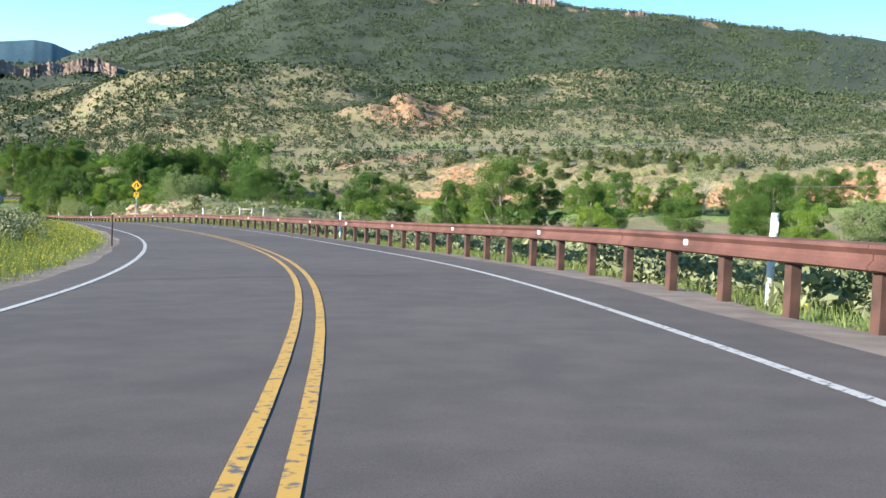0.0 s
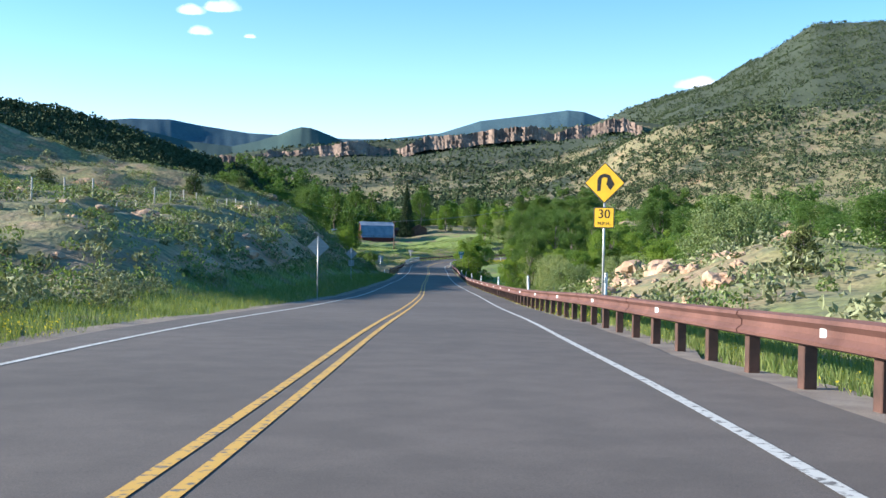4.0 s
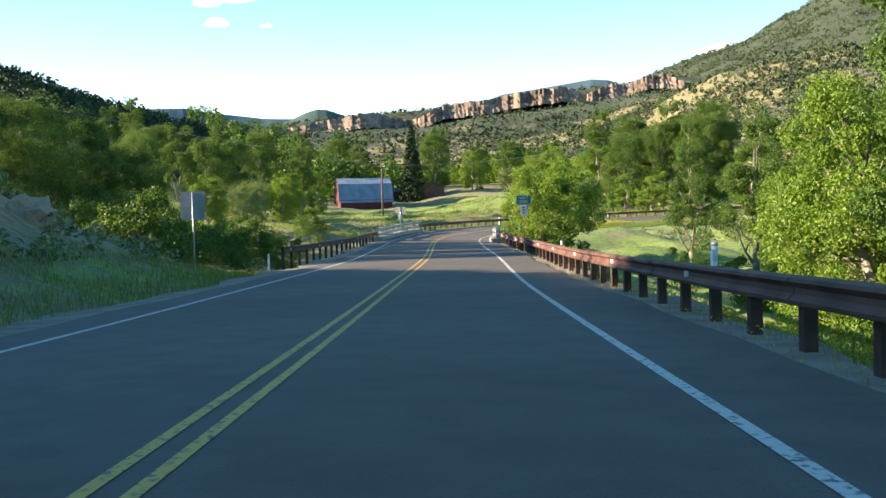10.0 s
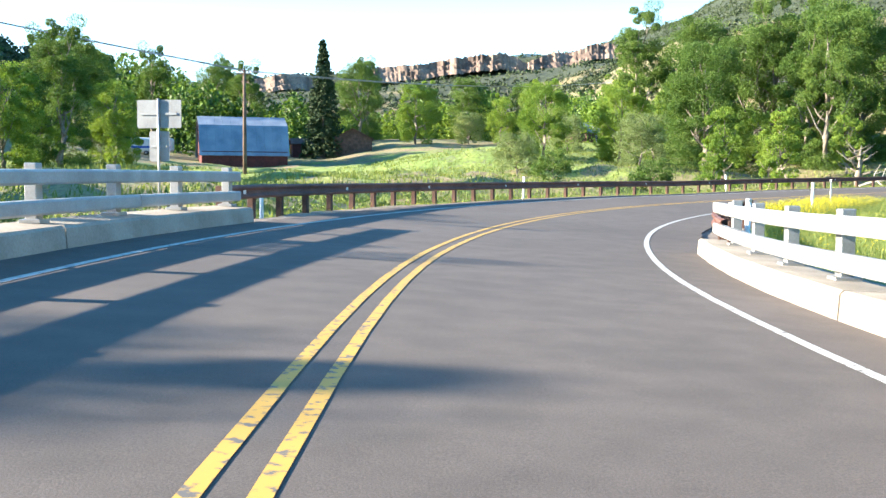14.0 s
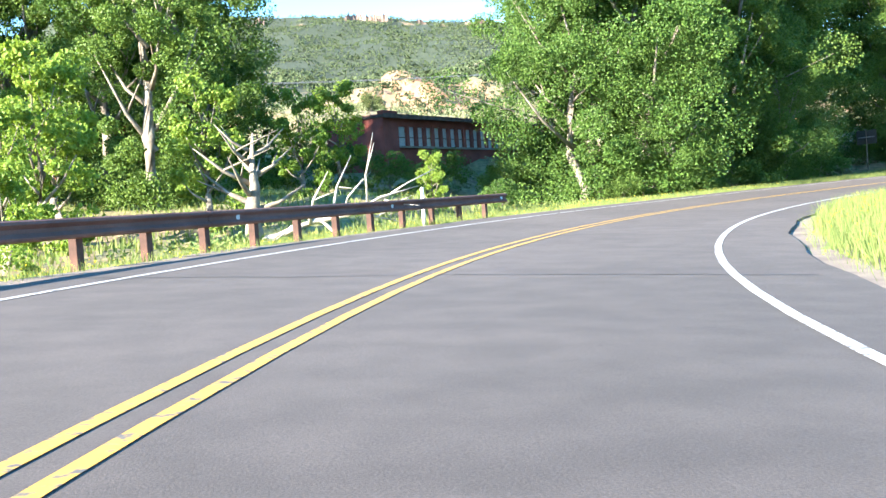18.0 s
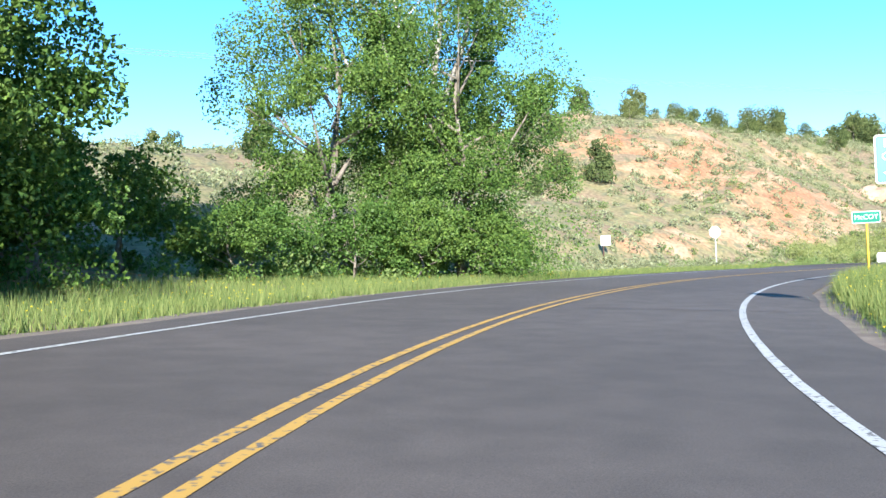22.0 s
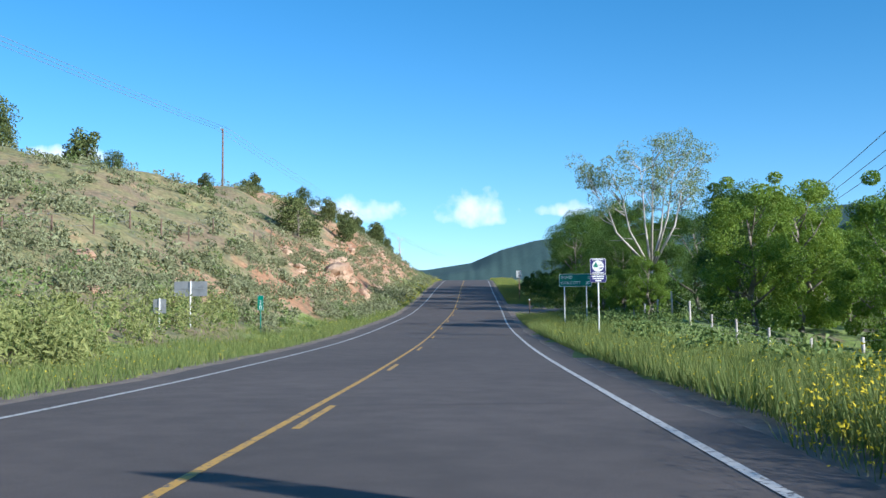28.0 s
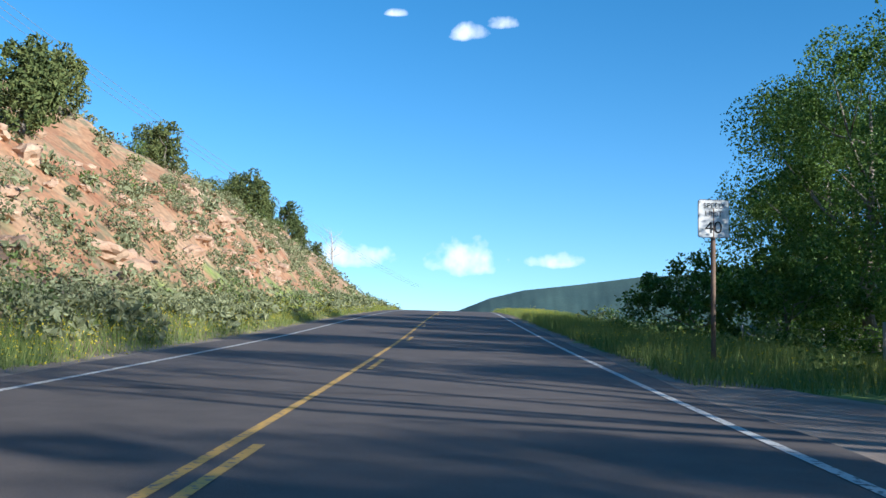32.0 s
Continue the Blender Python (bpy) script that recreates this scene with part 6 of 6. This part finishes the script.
words("number", "40", .35, M_BLACK, t, 0, 2.76, y - .003)

# side road: stop sign from behind, board, white pedestal
t = post_at(509, 11.7, "stop_sign_back", "pale back of an octagonal stop sign", "road sign", 8)
pole_part(t, 3.0, M_WHITE)
face(t, "plate", [(.42 * math.cos(radians(22.5 + 45 * k)), 2.75 + .42 * math.sin(radians(22.5 + 45 * k))) for k in range(8)], M_WHITE, 0, .01)
t = post_at(509, 20.5, "notice_board", "white notice board on a dark post", "sign")
pole_part(t, 1.6, M_WOOD_POST, -.25, .05)
face(t, "panel", rect(.85, .75, 0, 1.5, .05), M_WHITE, 0, .03)
t = post_at(528, 9.2, "utility_pedestal", "white utility pedestal beside the side road", "utility box")
bm = box(.66, .5, .82, (0, 0, .36), .06)
part("body", bm, M_WHITE, t)
part("lid", box(.52, .4, .12, (0, 0, .82), .05), M_WHITE, t)
t = post_at(576.7, 22.8, "utility_pedestal", "small white utility box up on the slope", "utility box")
part("body", box(.4, .35, .95, (0, 0, .45), .05), M_WHITE, t)
# stakes
for s, d, h, cap, mat in ((39.3, 4.75, 1.1, 0, M_WOOD_POST), (547, 12.8, 1.9, 0, M_WOOD_POST), (631.4, -6.2, 1.25, 1, M_POLE), (365, -6.2, 1.35, 1, M_GALV), (85, 12.2, 1.6, 0, M_WOOD_POST)):
    t = post_at(s, d, "roadside_stake", "thin roadside stake" + (" with a round white reflector" if cap else " of dark wood"), "stake")
    pole_part(t, h, mat, 0, .035, 0)
    if cap:
        face(t, "reflector", [(.05 * math.cos(a), h + .03 + .05 * math.sin(a)) for a in np.linspace(0, 5.8, 14)], M_WHITE, -.03, .015)

# wooden gate beyond the first rail
x, y, z = beside(97, -13.8)
t = thing("fence_gate", "old wooden post-and-rail fence corner", "fence", (x, y, z), 20)
for k in range(3):
    part("post", tube([(1.1 * k - 1.1, 0, -.3), (1.1 * k - 1.1, 0, 1.25)], [.08, .07], 8), M_BARK_DEAD, t)
part("crossbar", tube([(-1.2, 0, 1.12), (1.2, 0, 1.0)], [.06, .055], 8), M_BARK_DEAD, t)

# wire fences
def wire_fence(label, ss, dd, step=3.2, height=1.25, wood=M_BARK_DEAD):
    t = thing("wire_fence", label, "fence")
    tops = []
    for k, s in enumerate(np.arange(ss[0], ss[-1], step)):
        x, y, z = beside(s, float(np.interp(s, ss, dd)))
        a = 0.05 * math.sin(k * 2.1)
        part("post", tube([(x, y, z - .3), (x + a, y, z + height)], [.06, .05], 6), wood, t)
        tops.append((x, y, z))
    for h in (.5, .85, 1.15):
        part("wire", tube([(x, y, z + h) for x, y, z in tops], [.006] * len(tops), 3), M_CABLE, t)


wire_fence("grey wooden fence posts with wire above the cut bank", [40, 85, 130, 215], [24, 22, 20, 21], 5.0)
wire_fence("wire fence on grey posts along the right-of-way", [560, 690], [-12.5, -12.5], 4.5)
wire_fence("wire fence with weathered posts on the slope", [592, 640], [20, 15], 4.5, 1.05, M_POLE)

# ---- power lines ----


def power_pole(x, y, h, label, arm=2.4, yaw=0.0, double=False):
    t = thing("power_pole", label, "power pole", (x, y, ground_z(x, y)), yaw)
    part("pole", tube([(0, 0, -.6), (0, 0, h * .5), (0, 0, h)], [.17, .15, .11], 10), M_POLE, t)
    for k in range(2 if double else 1):
        a = part("crossarm", box(arm, .1, .12, (0, .12, h - .35 - 1.0 * k), .01), M_POLE, t)
        for q in (-.45, -.2, .2, .45):
            part("insulator", tube([(arm * q, .12, h - .29 - 1.0 * k), (arm * q, .12, h - .1 - 1.0 * k)], [.045, .03], 8), M_WHITE, a)
    return t


def wires(label, ends, sag=0.6, offs=(-1.0, 0, 1.0)):
    t = thing("power_line", label, "cable")
    for (a, b) in zip(ends, ends[1:]):
        a, b = Vector(a), Vector(b)
        n = Vector((-(b - a).y, (b - a).x, 0)).normalized()
        for o in offs:
            pts = [a.lerp(b, u) + n * o - Vector((0, 0, sag * 4 * u * (1 - u))) for u in np.linspace(0, 1, 13)]
            part("cable", tube(pts, [.022] * 13, 4), M_CABLE, t)


def pole_top(x, y, h):
    return (x, y, ground_z(x, y) + h - .1)


P = {"a": (-185, 349, 8.6), "b": (-192, 442, 10.0), "c": (-181.5, 436.8, 10.0), "d": (164.7, 353.1, 11.0), "e": (31.8, 349.6, 10.5), "w": (-262, 300, 9.0), "n": (-100, 470, 9.0)}
power_pole(*P["a"], "brown wooden power pole in the meadow", 1.2, 40)
power_pole(*P["b"], "wooden power pole among the houses", .9, 30)
power_pole(*P["c"], "wooden power pole before the houses", .9, 30)
power_pole(*P["d"], "power pole with a crossarm on the red slope", 2.6, -20)
power_pole(*P["e"], "power pole with crossarms beside the highway trees", 2.8, -100, True)
power_pole(*P["w"], "wooden power pole on the far bank", 1.2, 40)
power_pole(*P["n"], "wooden power pole behind the brick building", 1.2, 40)
wires("power cables across the meadow", [pole_top(*P["w"]), pole_top(*P["a"]), pole_top(*P["c"]), pole_top(*P["n"])], .9, (-.5, 0, .5))
wires("power cables high over the highway", [(-60, 470, 16), pole_top(*P["d"]), (330, 250, 20)], 2.0)
wires("power cables over the roadside trees", [(-20, 330, 6.0), pole_top(*P["e"]), (150, 270, 8.0)], 1.2)

# ---- buildings ----


def gable_house(name, label, loc, yaw, w, d, wall, roof, wall_mat, roof_mat, overhang=.35, windows=(), gambrel=None):
    """A gabled building: its long side along x, its front at -y."""
    t = thing(name, label, "building", loc, yaw)
    for y0 in (-d / 2, d / 2):
        part("wall", box(w, .2, wall + .6, (0, y0, (wall - .6) / 2), .01), wall_mat, t)
    prof = gambrel or [(-d / 2, wall), (0, wall + roof), (d / 2, wall)]
    for x0 in (-w / 2 + .1, w / 2 - .1):
        bm = bmesh.new()
        out = [(-d / 2 + .1, -.6)] + [(y, z) for y, z in prof] + [(d / 2 - .1, -.6)]
        a = [bm.verts.new((x0 - .1, y, z)) for y, z in out]
        c = [bm.verts.new((x0 + .1, y, z)) for y, z in out]
        bm.faces.new(a)
        bm.faces.new(c[::-1])
        for i in range(len(out)):
            j = (i + 1) % len(out)
            bm.faces.new((a[j], a[i], c[i], c[j]))
        part("gable_wall", bm, wall_mat, t)
    full = [(prof[0][0] - overhang, prof[0][1] - overhang * (prof[1][1] - prof[0][1]) / max(.1, prof[1][0] - prof[0][0]))] + list(prof[1:-1])
    full += [(-full[0][0], full[0][1])]
    for (ya, za), (yb, zb) in zip(full, full[1:]):
        n = max(3, int(w / 1.0))
        for k in range(n):
            x0, x1 = -w / 2 - overhang + (w + 2 * overhang) * k / n, -w / 2 - overhang + (w + 2 * overhang) * (k + 1) / n - .015
            bm = bmesh.new()
            lift = .1 + .012 * (k % 2)
            q = [bm.verts.new(p) for p in ((x0, ya, za + lift), (x1, ya, za + lift), (x1, yb, zb + lift), (x0, yb, zb + lift),
                                           (x0, ya, za + lift - .07), (x1, ya, za + lift - .07), (x1, yb, zb + lift - .07), (x0, yb, zb + lift - .07))]
            for ids in ((0, 1, 2, 3), (7, 6, 5, 4), (0, 4, 5, 1), (1, 5, 6, 2), (2, 6, 7, 3), (3, 7, 4, 0)):
                bm.faces.new([q[i] for i in ids])
            part("roof_sheet", bm, roof_mat, t)
    for x, z, ww, hh in windows:
        fr = part("window", box(ww + .16, .08, hh + .16, (x, -d / 2 - .12, z), .01), M_WHITE, t)
        part("pane", box(ww, .03, hh, (x, -d / 2 - .165, z)), M_GLASS, fr)
    return t


gable_house("barn", "dark red board barn with a grey-blue tin gambrel roof", (-224.2, 401, -5.2), 42, 11.8, 10.5, 2.9, 5, M_BARN_RED, M_TIN, .3,
            gambrel=[(-5.25, 2.9), (-3.6, 6.5), (0, 7.9), (3.6, 6.5), (5.25, 2.9)])
gable_house("log_cabin", "small dark log cabin with a rusty gable roof", (-220, 425, ground_z(-220, 425)), 122, 6.5, 6.0, 2.2, 1.5, M_LOG, M_STEEL_RUST, .4, [(-1.2, 1.2, .7, .7)])
gable_house("shed", "low brown shed behind the barn", (-229, 427, ground_z(-229, 427)), 40, 7, 4, 2.0, .9, M_BARN_RED, M_STEEL_RUST, .3)
gable_house("house", "low dark house with a grey roof on the bank", (-187, 449, ground_z(-187, 449)), 60, 9, 7, 2.5, 1.7, M_LOG, M_TIN, .5, [(-2, 1.4, 1.1, .9), (2, 1.4, 1.1, .9)])
gable_house("tan_house", "tan gabled house behind the cottonwoods", (-186, 478, ground_z(-186, 478) + 1.5), 100, 11, 9, 3.5, 3.2, M_TAN, M_LOG, .6, [(-2.5, 1.8, 1.2, 1.1), (2.5, 1.8, 1.2, 1.1)])
# a camper by the barn
t = thing("camper", "white camper trailer parked beside the barn", "vehicle", (-238, 398, ground_z(-238, 398)), 30)
part("body", box(6.0, 2.3, 2.1, (0, 0, 1.55), .25), M_WHITE, t)
part("stripe", box(5.6, .02, .3, (0, -1.165, 1.2)), M_SIGN_BLUE, t)
for x in (-.7, .3):
    w = part("wheel", tube([(x, -1.15, .35), (x, -.9, .35)], [.35, .35], 14), M_BLACK, t)
    part("rim", tube([(x, -1.17, .35), (x, -1.14, .35)], [.2, .2], 12), M_GALV, w)
part("window", box(1.2, .03, .6, (-1.6, -1.165, 1.95)), M_GLASS, t)
part("window", box(1.0, .03, .6, (1.2, -1.165, 1.95)), M_GLASS, t)

# the brick building on the bend: a corner pier, a long front with a window band
cx, cy = -129.6, 409.6
ex, ey = -109.1, 427.6
L = math.hypot(ex - cx, ey - cy)
byaw = math.degrees(math.atan2(ey - cy, ex - cx))
bz = -6.15
t = thing("brick_building", "long red brick building with a band of windows", "building", (cx, cy, bz), byaw)
H = 7.0
part("wall", box(L, .3, 4.75, (L / 2, .15, 2.375), .01), M_BRICK, t)
part("parapet", box(L, .3, .6, (L / 2, .15, H - .45), .01), M_BRICK, t)
part("end_wall", box(.35, 5.2, H + .1, (-.1, 2.5, H / 2), .01), M_BRICK, t)
part("pier", box(1.6, .5, H + .35, (.55, .05, H / 2 + .1), .02), M_BRICK, t)
part("back_wall", box(L, .3, H, (L / 2, 5.0, H / 2), .01), M_BRICK, t)
part("far_wall", box(.35, 5.2, H, (L, 2.5, H / 2), .01), M_BRICK, t)
part("roof", box(L + .8, 5.9, .18, (L / 2, 2.5, H - .1), .02), M_LOG, t)
part("fascia", box(L + .8, .12, .3, (L / 2, -.45, H - .12), .01), M_LOG, t)
part("sill", box(L, .45, .12, (L / 2, .05, 4.82), .01), M_CONCRETE, t)
n = 26
for k in range(n):
    x = 1.6 + (L - 2.2) * (k + .5) / n
    fr = part("window", box((L - 2.2) / n - .28, .08, 1.5, (x, .2, 5.6), .01), M_PALE_WINDOW, t, "narrow window with a pale face")
    part("mullion", box((L - 2.2) / n - .28, .1, .05, (x, .15, 5.5), .005), M_LOG, fr)
    part("window_pier", box(.28, .28, 1.7, (x + (L - 2.2) / n / 2, .1, 5.65), .01), M_BRICK, t)
gable_house("brick_annex", "low red brick annex behind the dead tree", (-147, 409, ground_z(-147, 409)), 40, 9, 5, 2.6, 1.2, M_BRICK, M_LOG, .4)

# dead tree behind the rail
rng = np.random.RandomState(90)
x, y, z = beside(404, 12.5)
t = thing("dead_tree", "grey dead tree with bare curling limbs", "tree", (x, y, z))
bm, tips = limbs(rng, 4.6, 2.8, 10, .3, first=.3)
part("trunk", bm, M_BARK, t)
x, y, z = beside(401, 9.5)
t = thing("fallen_branch", "bleached fallen branch lying in the grass", "branch", (x, y, z + .4), 70)
boughs = []
bm, tips = limbs(rng, 5.5, 2.2, 9, .14, first=.15, apart=boughs)
for nm, b_ in [("stem", bm)] + [("limb", lb) for lb in boughs]:
    part(nm, b_, M_BARK_DEAD, t).matrix_basis = pose(0, 0, 0, 74, 0, 0)
# bare pale birch-like trees on the slope
for s, d, h in ((571, 12.5, 6.5), (573, 13.5, 5.0), (583, 22, 4.5), (756, 13, 6)):
    x, y, z = beside(s, d)
    t = thing("bare_tree", "leafless pale tree on the slope", "tree", (x, y, z))
    bm, tips = limbs(rng, h, h * .35, 12, .02 * h, first=.2)
    part("trunk", bm, M_BARK_DEAD, t)

# ---- rocks ----


def rock_mesh(seed, rough=.28):
    rng = np.random.RandomState(seed)
    bm = bmesh.new()
    bmesh.ops.create_icosphere(bm, subdivisions=3, radius=1)
    for v in bm.verts:
        k = noise.noise(v.co * 1.3 + Vector((seed * 7.1, 0, 0)))
        v.co *= 1 + rough * 2 * k
        v.co.z *= .75
        v.co += Vector(rng.normal(0, .05, 3))
    me = bpy.data.meshes.new("rock")
    bm.to_mesh(me)
    bm.free()
    me.materials.append(M_ROCK)
    return me


ROCKS = [rock_mesh(k) for k in range(4)]
rng = np.random.RandomState(95)
marks = [(29.0, 406.4, 1.7), (93.8, 355.5, 1.6), (99, 354, .7), (97, 356.5, 1.0), (33, 404, .9)]
for s0, s1, d0, d1, cnt, lo, hi in ((112, 150, -14, -9, 26, .15, .6), (128, 160, -18, -12, 22, .3, 1.1), (560, 600, 10, 17, 26, .15, .55), (632, 705, 8.5, 15, 170, .12, .7), (695, 745, 8, 15, 40, .12, .5),
                                    (120, 255, 10, 24, 50, .2, .9), (545, 600, 30, 60, 24, .2, .6)):
    for _ in range(cnt):
        s, d = rng.uniform(s0, s1), rng.uniform(d0, d1)
        x, y, z = beside(s, d)
        marks.append((x, y, lo + (hi - lo) * rng.rand()**2))
for x, y, r in marks:
    o = tagged(new("rock", rng.choice(ROCKS)), "pale weathered rock half buried in red earth", "rock", "slope rocks")
    o.matrix_basis = pose(x, y, ground_z(x, y) + r * .15, rng.uniform(-20, 20), rng.uniform(-20, 20), rng.uniform(0, 360)) @ Matrix.Diagonal((r * rng.uniform(.8, 1.5), r, r * rng.uniform(.6, 1), 1))

# the side road that joins at the junction
da = np.array([4.4, 6.0, 7.4, 9, 11, 13, 15, 17.0])
left_edge = on_road(np.interp(da, [4.4, 6.5, 10, 15, 25], [500, 508, 512.5, 515, 517.0]), da)
right_edge = on_road(np.interp(da, [4.4, 6.0, 7.4, 10, 15, 25], [541, 532, 526.5, 524.0, 523.5, 526.0]), da)
n = 8
grid = np.stack([left_edge + (right_edge - left_edge) * q for q in np.linspace(0, 1, n)], 1)
gz2 = land(grid[..., 0], grid[..., 1])
grid[..., 2] = np.maximum(gz2 + .14, on_road(np.full(len(da), 520.0), da)[:, None, 2] - .06)
grid[0, :, 2] = on_road(np.linspace(500, 541, n), np.full(n, 4.4))[:, 2] - .01
f = [[i * n + k, i * n + k + 1, (i + 1) * n + k + 1, (i + 1) * n + k] for i in range(len(da) - 1) for k in range(n - 1)]
tagged(new("side_road", raw_mesh("side_road", grid.reshape(-1, 3), f, [M_ASPHALT])), "asphalt side road joining at the junction", "road", kind="structure")
